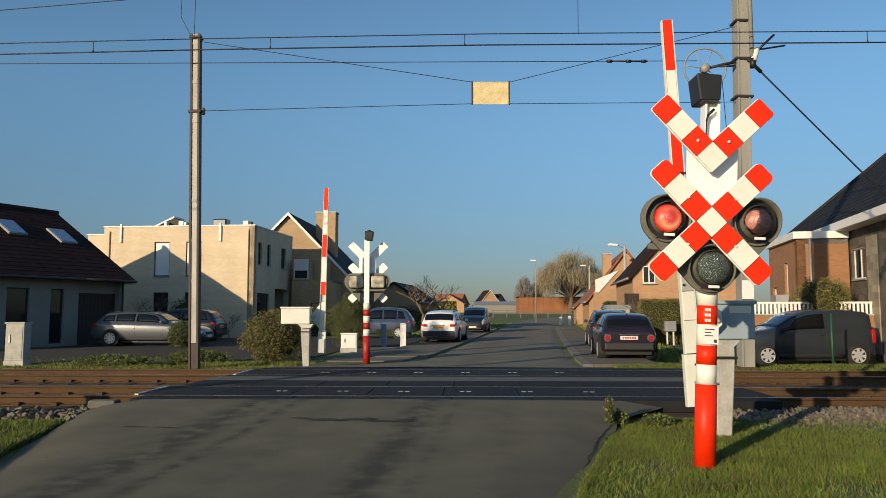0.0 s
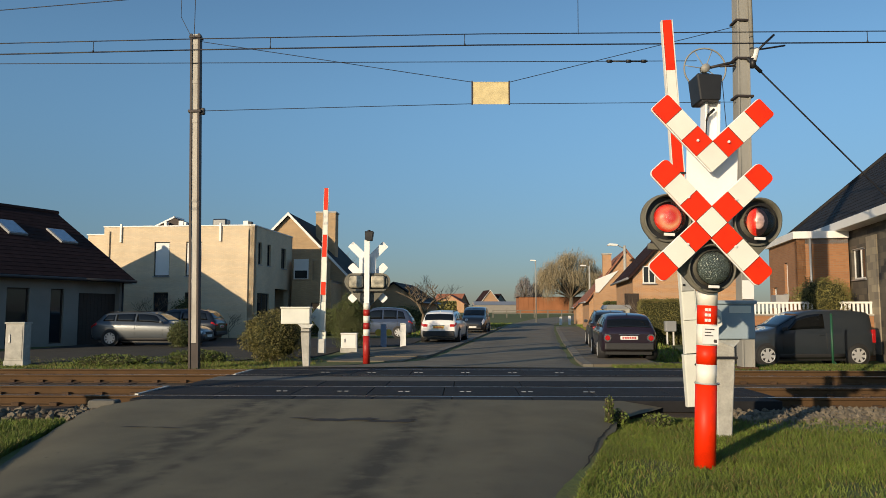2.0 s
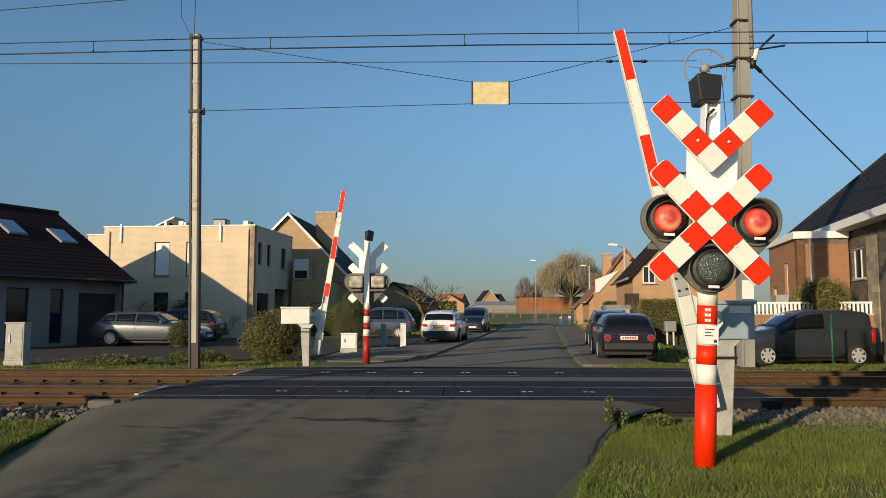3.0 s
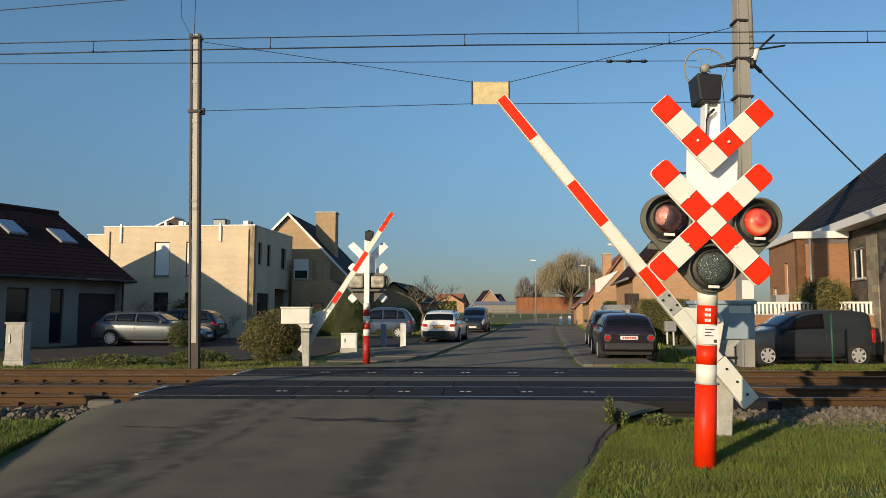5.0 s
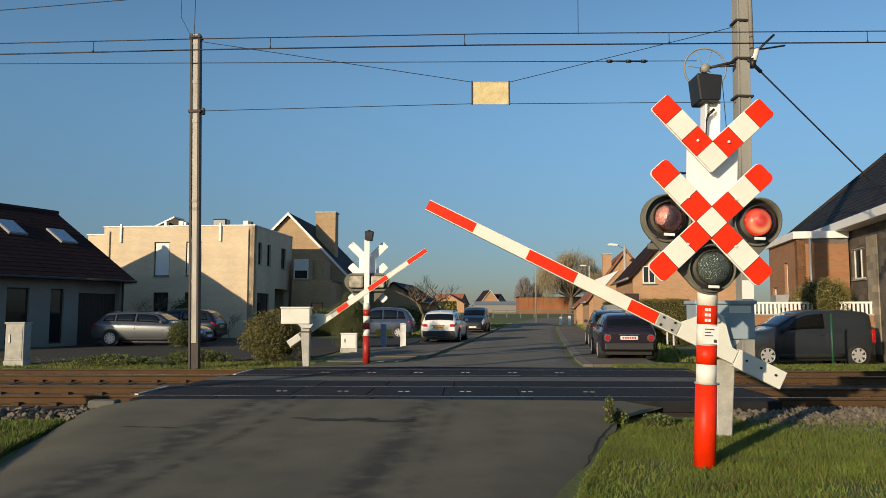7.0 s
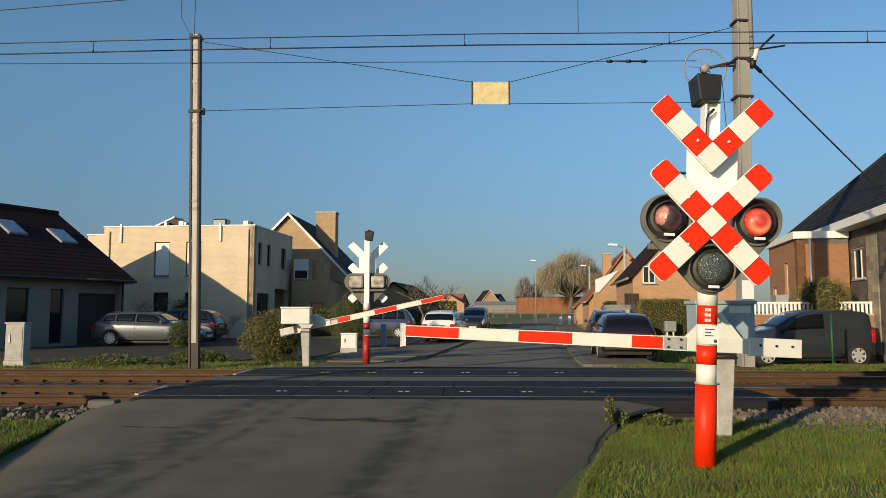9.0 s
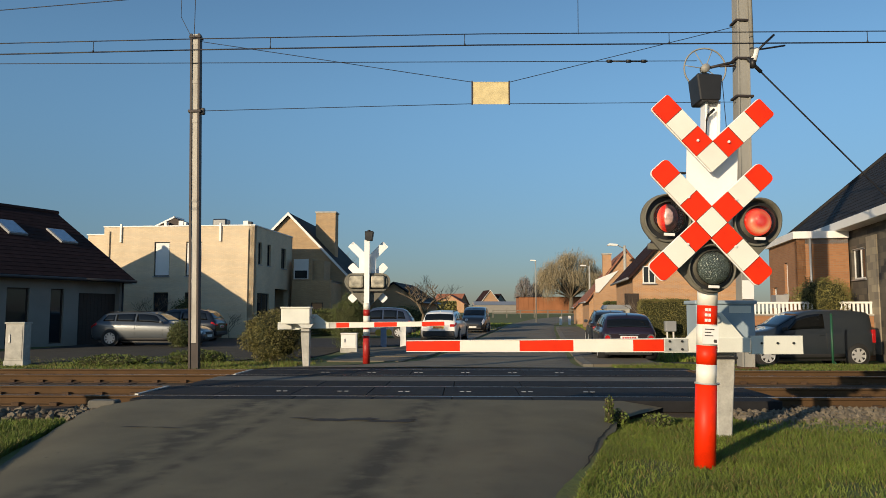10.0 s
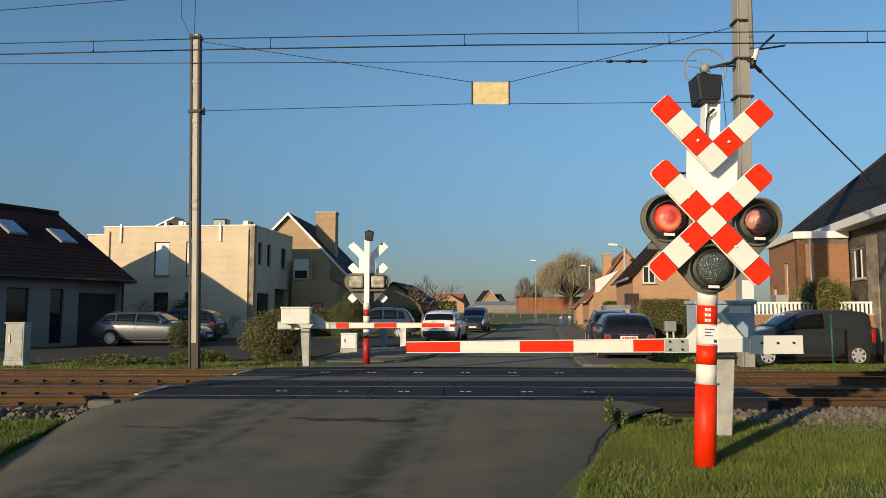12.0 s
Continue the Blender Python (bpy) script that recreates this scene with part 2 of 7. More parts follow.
def lit_lamp_mat():
    """The lit half of a lamp: red, brighter and more orange towards the lower rim of its reflector."""
    m = mat("lit_red_lamp", (0.6, 0.03, 0.015), 0.3, bump=0.0)
    n, l = m.node_tree.nodes, m.node_tree.links
    b = n["Principled BSDF"]
    tc, sep, mr = n.new("ShaderNodeTexCoord"), n.new("ShaderNodeVectorMath"), n.new("ShaderNodeMapRange")
    sep.operation = "LENGTH"
    flat = n.new("ShaderNodeVectorMath")
    flat.operation = "MULTIPLY"
    flat.inputs[1].default_value = (1.0, 0.0, 1.0)
    l.new(tc.outputs["Object"], flat.inputs[0])
    l.new(flat.outputs["Vector"], sep.inputs[0])
    ring = n.new("ShaderNodeValToRGB")
    ring.color_ramp.elements[0].color, ring.color_ramp.elements[0].position = (0.75, 0.22, 0.15, 1), 0.10
    ring.color_ramp.elements[1].color, ring.color_ramp.elements[1].position = (0.80, 0.045, 0.02, 1), 0.32
    e = ring.color_ramp.elements.new(0.66)
    e.color = (1.0, 0.62, 0.25, 1)
    e = ring.color_ramp.elements.new(0.95)
    e.color = (0.85, 0.03, 0.01, 1)
    mr.inputs["From Max"].default_value = 0.132
    l.new(sep.outputs["Value"], mr.inputs["Value"])
    l.new(mr.outputs["Result"], ring.inputs["Fac"])
    xyz, low = n.new("ShaderNodeSeparateXYZ"), n.new("ShaderNodeMapRange")
    l.new(tc.outputs["Object"], xyz.inputs[0])
    low.inputs["From Min"].default_value, low.inputs["From Max"].default_value = -0.09, 0.04
    low.inputs["To Min"].default_value, low.inputs["To Max"].default_value = 0.0, 0.7
    l.new(xyz.outputs["Z"], low.inputs["Value"])
    mx = n.new("ShaderNodeMix")
    mx.data_type = "RGBA"
    l.new(low.outputs["Result"], mx.inputs["Factor"])
    l.new(ring.outputs["Color"], mx.inputs["A"])
    mx.inputs["B"].default_value = (0.62, 0.02, 0.008, 1)
    l.new(mx.outputs["Result"], b.inputs["Emission Color"])
    b.inputs["Emission Strength"].default_value = 0.85
    return m


M["lamp_lit"] = lit_lamp_mat()
# pale and dark patches in the colour stand in for reflections on the covers
M["mottled"] = mat("reflection_painted_cover", (0.50, 0.46, 0.36), 0.5, scale=6, var=0.6, bump=0.1, tint=(0.06, 0.06, 0.05))


def asphalt(name, base, track_dir, bands):
    """Worn asphalt with stones, stains, cracks and dark tyre bands along the driving line."""
    m = mat(name, base, 0.9, scale=1.1, var=0.34, bump=0.3, fine=130)
    n, l = m.node_tree.nodes, m.node_tree.links
    b = n["Principled BSDF"]
    old = b.inputs["Base Color"].links[0].from_socket
    tc, sep = n.new("ShaderNodeTexCoord"), n.new("ShaderNodeSeparateXYZ")
    l.new(tc.outputs["Object"], sep.inputs[0])
    nz = n.new("ShaderNodeTexNoise")
    nz.inputs["Scale"].default_value, nz.inputs["Detail"].default_value = 0.6, 6
    l.new(tc.outputs["Object"], nz.inputs["Vector"])
    lean = n.new("ShaderNodeMath")
    lean.operation = "MULTIPLY_ADD"
    l.new(sep.outputs["Y"], lean.inputs[0])
    lean.inputs[1].default_value = -track_dir
    l.new(sep.outputs["X"], lean.inputs[2])
    total = None
    for pos, width, depth in bands:
        d = n.new("ShaderNodeMath")
        d.operation = "SUBTRACT"
        l.new(lean.outputs[0], d.inputs[0])
        d.inputs[1].default_value = pos
        a = n.new("ShaderNodeMath")
        a.operation = "ABSOLUTE"
        l.new(d.outputs[0], a.inputs[0])
        r = n.new("ShaderNodeMapRange")
        r.inputs["From Max"].default_value = width
        r.inputs["To Min"].default_value, r.inputs["To Max"].default_value = depth, 0
        l.new(a.outputs[0], r.inputs["Value"])
        if total is None:
            total = r.outputs["Result"]
        else:
            s = n.new("ShaderNodeMath")
            l.new(total, s.inputs[0])
            l.new(r.outputs["Result"], s.inputs[1])
            total = s.outputs[0]
    st = n.new("ShaderNodeTexNoise")
    st.inputs["Scale"].default_value, st.inputs["Detail"].default_value = 2.6, 9
    mp = n.new("ShaderNodeMapping")
    mp.inputs["Rotation"].default_value = (0, 0, math.atan(track_dir))
    mp.inputs["Scale"].default_value = (1.3, 1.4, 1)
    l.new(tc.outputs["Object"], mp.inputs["Vector"])
    l.new(mp.outputs["Vector"], st.inputs["Vector"])
    rs = n.new("ShaderNodeMapRange")
    rs.inputs["From Min"].default_value, rs.inputs["From Max"].default_value = 0.36, 0.60
    l.new(st.outputs["Fac"], rs.inputs["Value"])
    f = n.new("ShaderNodeMath")
    f.operation = "MULTIPLY"
    l.new(total, f.inputs[0])
    l.new(rs.outputs["Result"], f.inputs[1])
    f.use_clamp = True
    # small tar spots
    vo = n.new("ShaderNodeTexVoronoi")
    vo.inputs["Scale"].default_value = 3.1
    vo.voronoi_dimensions = "2D"
    l.new(tc.outputs["Object"], vo.inputs["Vector"])
    sp = n.new("ShaderNodeMapRange")
    sp.inputs["From Min"].default_value, sp.inputs["From Max"].default_value = 0.02, 0.07
    sp.inputs["To Min"].default_value, sp.inputs["To Max"].default_value = 0.9, 0.0
    l.new(vo.outputs["Distance"], sp.inputs["Value"])
    mxm = n.new("ShaderNodeMath")
    mxm.operation = "MAXIMUM"
    l.new(f.outputs[0], mxm.inputs[0])
    few = n.new("ShaderNodeSeparateColor")
    l.new(vo.outputs["Color"], few.inputs[0])
    pick = n.new("ShaderNodeMath")
    pick.operation = "POWER"
    l.new(few.outputs[0], pick.inputs[0])
    pick.inputs[1].default_value = 4.0
    spot = n.new("ShaderNodeMath")
    spot.operation = "MULTIPLY"
    l.new(sp.outputs["Result"], spot.inputs[0])
    l.new(pick.outputs[0], spot.inputs[1])
    l.new(spot.outputs[0], mxm.inputs[1])
    mix = n.new("ShaderNodeMix")
    mix.data_type = "RGBA"
    l.new(mxm.outputs[0], mix.inputs["Factor"])
    l.new(old, mix.inputs["A"])
    mix.inputs["B"].default_value = (*(c * 0.34 for c in base), 1)
    l.new(mix.outputs["Result"], b.inputs["Base Color"])
    return m


M["road"] = asphalt("worn_asphalt", (0.133, 0.117, 0.073), 0.105, ((-3.75, 0.42, 1.5), (-3.2, 0.16, 1.0), (-1.33, 0.32, 1.3), (-0.92, 0.14, 0.6), (-2.6, 0.3, 0.35), (-0.2, 0.3, 0.3)))
M["road_far"] = asphalt("old_asphalt", (0.170, 0.147, 0.104), 0.13, ((-2.0, 0.5, 0.4),))
M["tar"] = mat("dark_tar", (0.03, 0.026, 0.022), 0.8, scale=5, var=0.4, bump=0.4)
M["drive"] = mat("dark_driveway_paving", (0.022, 0.020, 0.018), 0.9, scale=1, var=0.3, bump=0.4)
M["slab"] = mat("grey_paving_slab", (0.135, 0.115, 0.085), 0.9, scale=1, var=0.3, bump=0.3, random_shade=0.15)
M["kerb"] = mat("pale_kerb", (0.17, 0.155, 0.125), 0.9, scale=3, var=0.3, bump=0.3)


def ground_mat():
    m = mat("meadow_ground", (0.085, 0.12, 0.02), 0.95, scale=0.8, var=0.4, bump=0.9, fine=14, tint=(0.085, 0.075, 0.03))
    return m


M["ground"] = ground_mat()


# ---- building helpers ----
def part(name, bm, material, parent=None, label="", smooth=False):
    """Link a bmesh as one mesh object under its thing."""
    me = bpy.data.meshes.new(name)
    bm.to_mesh(me)
    bm.free()
    for m in material if isinstance(material, (list, tuple)) else [material]:
        me.materials.append(m)
    if smooth:
        for p in me.polygons:
            p.use_smooth = True
    ob = new(name, me)
    ob.parent = parent
    if label:
        tagged(ob, label)
    return ob


def thing(name, m, label, category, group="", kind=""):
    ob = new(name)
    ob.empty_display_size = 0.2
    ob.matrix_world = m
    return tagged(ob, label, category, group, kind)


def bx(bm, x0, x1, y0, y1, z0, z1, bevel=0.0, m=None, mi=0):
    """A box between bounds, its edges rounded a little."""
    vs = [bm.verts.new((x, y, z)) for z in (z0, z1) for x, y in ((x0, y0), (x1, y0), (x1, y1), (x0, y1))]
    fs = [bm.faces.new([vs[i] for i in f]) for f in ((3, 2, 1, 0), (4, 5, 6, 7), (0, 1, 5, 4), (1, 2, 6, 5), (2, 3, 7, 6), (3, 0, 4, 7))]
    for f in fs:
        f.material_index = mi
    if bevel:
        es = {e for f in fs for e in f.edges}
        r = bmesh.ops.bevel(bm, geom=list(es), offset=bevel, segments=2, profile=0.5, affect="EDGES")
        vs = list({v for f in r["faces"] for v in f.verts})
    if m is not None:
        for v in vs:
            v.co = m @ v.co
    return bm


def box(x0, x1, y0, y1, z0, z1, bevel=0.0, m=None):
    return bx(bmesh.new(), x0, x1, y0, y1, z0, z1, bevel, m)


def tube(bm, p0, p1, r0, r1=None, seg=12, caps=True, mi=0):
    """A round bar from p0 to p1, tapering from r0 to r1."""
    p0, p1 = Vector(p0), Vector(p1)
    r1 = r0 if r1 is None else r1
    d = (p1 - p0).normalized()
    a = d.orthogonal().normalized()
    b = d.cross(a)
    rings = []
    for p, r in ((p0, r0), (p1, r1)):
        rings.append([bm.verts.new(p + (a * math.cos(2 * math.pi * i / seg) + b * math.sin(2 * math.pi * i / seg)) * r) for i in range(seg)])
    for i in range(seg):
        f = bm.faces.new((rings[0][i], rings[0][(i + 1) % seg], rings[1][(i + 1) % seg], rings[1][i]))
        f.smooth, f.material_index = True, mi
    if caps:
        bm.faces.new(rings[0][::-1]).material_index = mi
        bm.faces.new(rings[1]).material_index = mi
    return bm


def prism(bm, pts, axis, a, b, mi=0):
    """A flat outline (two coordinates) given thickness along an axis from a to b."""
    def place(p, t):
        return {"x": (t, p[0], p[1]), "y": (p[0], t, p[1]), "z": (p[0], p[1], t)}[axis]
    lo = [bm.verts.new(place(p, a)) for p in pts]
    hi = [bm.verts.new(place(p, b)) for p in pts]
    n = len(pts)
    fs = [bm.faces.new(lo[::-1]), bm.faces.new(hi)] + [bm.faces.new((lo[i], lo[(i + 1) % n], hi[(i + 1) % n], hi[i])) for i in range(n)]
    for f in fs:
        f.material_index = mi
    bmesh.ops.recalc_face_normals(bm, faces=fs)
    return bm


def rounded(w, h, r, n=4):
    """The outline of a rectangle with round corners, about the origin."""
    pts = []
    for cx, cy, a0 in ((w / 2 - r, h / 2 - r, 0), (-w / 2 + r, h / 2 - r, 90), (-w / 2 + r, -h / 2 + r, 180), (w / 2 - r, -h / 2 + r, 270)):
        pts += [(cx + r * math.cos(radians(a0 + 90 * i / n)), cy + r * math.sin(radians(a0 + 90 * i / n))) for i in range(n + 1)]
    return pts


def quads(name, verts, faces, material, parent=None):
    me = bpy.data.meshes.new(name)
    me.from_pydata([tuple(v) for v in verts], [], faces)
    for m in material if isinstance(material, (list, tuple)) else [material]:
        me.materials.append(m)
    ob = new(name, me)
    ob.parent = parent
    return ob
# ---- ground, road, tracks ----
SKEW = -0.03  # the tracks run almost square to the view


def lerp_table(rows, y):
    for (y0, *a), (y1, *b) in zip(rows, rows[1:]):
        if y <= y1:
            f = max(0.0, min(1.0, (y - y0) / (y1 - y0)))
            return [p + (q - p) * f for p, q in zip(a, b)]
    return list(rows[-1][1:])


def smooth(a, b, x):
    t = max(0.0, min(1.0, (x - a) / (b - a)))
    return t * t * (3 - 2 * t)


def ground_z(x, y):
    v = y - SKEW * x
    z = -0.20 + 1.25 * smooth(92, 150, y)
    z -= 0.08 * smooth(10.3, 10.9, v) * (1 - smooth(17.6, 18.8, v))
    z += 0.03 * noise.noise(Vector((x * 0.6, y * 0.6, 0))) * smooth(0.5, 3, abs(y - 14) - 3)
    z -= 0.14 * smooth(5.8, 7.5, x) * smooth(20.2, 21.6, y) * (1 - smooth(26, 30, y))
    if 0 < y < 10 and x > 1.0:
        z += 0.05 * smooth(1.4, 2.4, x - 0.2 * (y - 5))
    return z


def build_ground():
    xs = sorted(set([-2500, -1200, -600, -300, -150, -90, -60, -45] + [-36 + i * 0.9 for i in range(80)] + [45, 60, 90, 150, 300, 600, 1200, 2500]))
    ys = sorted(set([-2500, -600, -150, -50, -20] + [-10 + i * 0.7 for i in range(90)] + [58, 66, 75, 85, 92, 100, 110, 120, 130, 140, 150, 180, 250, 400, 800, 1500, 3000]))
    verts = [(x, y, ground_z(x, y)) for y in ys for x in xs]
    n = len(xs)
    faces = [(j * n + i, j * n + i + 1, (j + 1) * n + i + 1, (j + 1) * n + i) for j in range(len(ys) - 1) for i in range(n - 1)]
    ob = quads("ground", verts, faces, M["ground"])
    for p in ob.data.polygons:
        p.use_smooth = True
    tagged(ob, "winter meadow ground with thin green grass and soil", "ground", kind="structure")


# rows: y, left edge, right edge, height
ROAD_NEAR = [(-30, -13.0, -8.2, -0.16), (0, -4.4, -0.75, -0.16), (5.27, -3.95, 0.86, -0.15), (6.6, -4.2, 1.2, -0.14), (7.3, -4.4, 1.45, -0.13), (8.6, -4.7, 1.85, -0.09), (10.0, -4.98, 2.4, -0.02), (10.92, -5.05, 3.2, 0.0)]
ROAD_FAR = [(17.2, -4.7, 4.75, 0.0), (18.3, -4.2, 4.2, -0.06), (19.8, -3.2, 3.8, -0.14), (22, -0.95, 3.95, -0.16), (25, -0.35, 4.35, -0.16), (36.4, 1.25, 5.85, -0.16), (60, 4.3, 9.2, -0.16), (84, 7.3, 12.8, -0.16), (96, 9.3, 15.2, -0.14),
            (110, 13.0, 20.0, 0.2), (130, 24.0, 31.0, 0.75), (150, 45.0, 52.0, 1.1), (160, 90.0, 97.0, 1.12)]


def build_road(name, rows, material, label, steps=14):
    verts, faces = [], []
    y0, y1 = rows[0][0], rows[-1][0]
    count = 140
    for j in range(count + 1):
        y = y0 + (y1 - y0) * j / count
        l, r, z = lerp_table(rows, y)
        for i in range(steps + 1):
            x = l + (r - l) * i / steps
            wob = 0.10 * noise.noise(Vector((y * 2.1, i * 10.0, 3))) + 0.05 * noise.noise(Vector((y * 6.0, i * 10.0, 3))) if i in (0, steps) else 0
            camber = 0.02 * (1 - (2 * i / steps - 1) ** 2)
            verts.append((x + wob, y + SKEW * x * (1 if 9 < y < 20 else 0), z + camber + (-0.09 if i in (0, steps) else 0)))
    n = steps + 1
    for j in range(count):
        for i in range(steps):
            faces.append((j * n + i, j * n + i + 1, (j + 1) * n + i + 1, (j + 1) * n + i))
    ob = quads(name, verts, faces, material)
    for p in ob.data.polygons:
        p.use_smooth = True
    return tagged(ob, label, "road", kind="structure")


build_ground()
build_road("road", ROAD_NEAR, M["road"], "worn brown-grey asphalt road with dark tyre marks")
build_road("road_beyond", ROAD_FAR, M["road_far"], "grey asphalt village street running past the houses")


def road_top(x, y):
    """Height of the near road's surface."""
    l, r, z = lerp_table(ROAD_NEAR, y)
    f = (x - l) / (r - l)
    z += 0.02 * (1 - (2 * f - 1) ** 2)
    return z - 0.09 * max(0.0, 1 - (1 - f) * 14)


def ribbon(name, points, width, seed, material, label, category, stray=0.05):
    """A thin uneven strip lying on the road along a line of points."""
    verts, faces = [], []
    for i, (x, y, dx, dy) in enumerate(points):
        a = width * (0.55 + 0.9 * abs(noise.noise(Vector((i * 0.37, seed, 0))))) * min(1.0, i / 3, (len(points) - 1 - i) / 3)
        b = width * (0.55 + 0.9 * abs(noise.noise(Vector((i * 0.37, seed + 9, 0))))) * min(1.0, i / 3, (len(points) - 1 - i) / 3)
        j = stray * noise.noise(Vector((i * 0.21, seed + 4, 0)))
        for k in (-a, b):
            px, py = x + dx * (k + j), y + dy * (k + j)
            verts.append((px, py + SKEW * px * (1 if 9 < py else 0), road_top(px, py) + 0.007))
    for i in range(len(points) - 1):
        faces.append((2 * i, 2 * i + 1, 2 * i + 3, 2 * i + 2))
    return tagged(quads(name, verts, faces, material), label, category, kind="structure")


for k, (x, y, n, w) in enumerate(((-1.95, 9.30, 9, 0.05), (-1.70, 9.17, 14, 0.085), (-1.28, 9.26, 12, 0.10), (-0.98, 9.12, 16, 0.07), (-0.62, 9.24, 8, 0.05), (-3.85, 8.86, 9, 0.03), (-3.45, 8.80, 10, 0.035))):
    ribbon("tar_stain", [(x + 0.045 * i, y + 0.002 * i, 0, 1) for i in range(n)], w, 1.3 + 2.1 * k, M["tar"], "dark uneven tar stain on the asphalt", "tar stain")
ribbon("edge_crack", [(lerp_table(ROAD_NEAR, 5.0 + 0.06 * i)[1] - 0.06 + 0.02 * noise.noise(Vector((i * 0.3, 2, 0))), 5.0 + 0.06 * i, 1, 0) for i in range(78)], 0.014, 2.7, M["soil"], "dark crumbled crack along the asphalt edge", "crack", 0.02)


def track_pose(v):
    return Matrix.Translation((0, v, 0)) @ Matrix.Rotation(math.atan(SKEW), 4, "Z")


RAILS = (11.48, 12.92, 15.23, 16.67)


def rail_profile():
    return [(-0.07, -0.165), (0.07, -0.165), (0.07, -0.15), (0.012, -0.13), (0.012, -0.045), (0.035, -0.03), (0.035, -0.006), (0.026, 0.0), (-0.026, 0.0), (-0.035, -0.006), (-0.035, -0.03), (-0.012, -0.045), (-0.012, -0.13), (-0.07, -0.15)]


def build_rails():
    bm = bmesh.new()
    prism(bm, rail_profile(), "x", -160, 160)
    for f in bm.faces:
        f.material_index = 1 if f.normal.z > 0.9 and f.calc_center_median().z > -0.01 else 0
    rail = part("rail", bm, [M["rail"], M["rail_top"]])
    rail.matrix_world = track_pose(RAILS[0])
    tagged(rail, "rust-brown steel railway rail with a polished head", "rail", "rails of the double track")
    for v in RAILS[1:]:
        copy_thing(rail, track_pose(v))


def build_sleepers():
    bm = bmesh.new()
    bx(bm, -0.13, 0.13, -1.28, 1.28, -0.30, -0.155, 0.015)
    first = part("sleeper", bm, M["sleeper"])
    tagged(first, "rust-stained railway sleeper bedded in ballast", "sleeper", "sleepers of the double track")
    done = False
    for v in (12.2, 15.95):
        for i in range(-36, 40):
            x = i * 0.6 + 0.2
            if -5.2 < x < 4.7:
                continue
            m = track_pose(v) @ Matrix.Translation((x, 0, 0))
            if not done:
                first.matrix_world, done = m, True
            else:
                copy_thing(first, m)
    # rail fastenings beside each rail
    bm = bmesh.new()
    for v in RAILS:
        for i in range(-36, 40):
            x = i * 0.6 + 0.2
            if -5.2 < x < 4.7:
                continue
            for s in (-1, 1):
                bx(bm, x - 0.06, x + 0.06, v + s * 0.075 - 0.035, v + s * 0.075 + 0.035, -0.16, -0.105)
    ob = part("rail_fastenings", bm, M["sleeper"])
    ob.rotation_euler.z = math.atan(SKEW)
    tagged(ob, "rusty steel rail fastenings on the sleepers", "fastening", kind="stuff")


def build_ballast():
    bm = bmesh.new()
    prof = [(9.75, -0.24), (10.5, -0.165), (17.6, -0.165), (18.5, -0.25), (18.5, -0.5), (9.75, -0.5)]
    prism(bm, prof, "x", -160, 160)
    ob = part("track_bed", bm, M["bed"])
    ob.matrix_world = track_pose(0)
    tagged(ob, "rust-brown ballast bed under the rails", "track bed", kind="structure")
    rng = np.random.default_rng(4)
    base = bmesh.new()
    bmesh.ops.create_icosphere(base, subdivisions=1, radius=1)
    bv = np.array([v.co[:] for v in base.verts])
    bf = [[v.index for v in f.verts] for f in base.faces]
    base.free()
    verts, faces = [], []
    zones = [(4600, (3.7, 11.5), (8.75, 11.3)), (500, (-13.5, -5.0), (9.6, 10.9)), (220, (-5.9, -4.6), (10.2, 11.2))]
    for count, xr, yr in zones:
        for _ in range(count):
            x, v = rng.uniform(*xr), rng.uniform(*yr)
            r = rng.uniform(0.018, 0.06)
            z = -0.20 if v < 9.9 or v > 18.2 else -0.16
            if 9.9 < v < 10.5:
                z = -0.19 + 0.03
            scl = r * rng.uniform(0.6, 1.25, 3)
            pts = bv * scl * rng.uniform(0.6, 1.25, (len(bv), 1))
            a = rng.uniform(0, 6.28)
            c, s = math.cos(a), math.sin(a)
            pts = np.stack([pts[:, 0] * c - pts[:, 1] * s, pts[:, 0] * s + pts[:, 1] * c, pts[:, 2]], 1) + (x, v, z + r * 0.35)
            o = len(verts)
            verts += pts.tolist()
            faces += [[i + o for i in f] for f in bf]
    ob = quads("ballast_stones", verts, faces, M["stone"])
    ob.matrix_world = track_pose(0)
    tagged(ob, "loose grey-brown ballast stones beside the track", "ballast", kind="stuff")


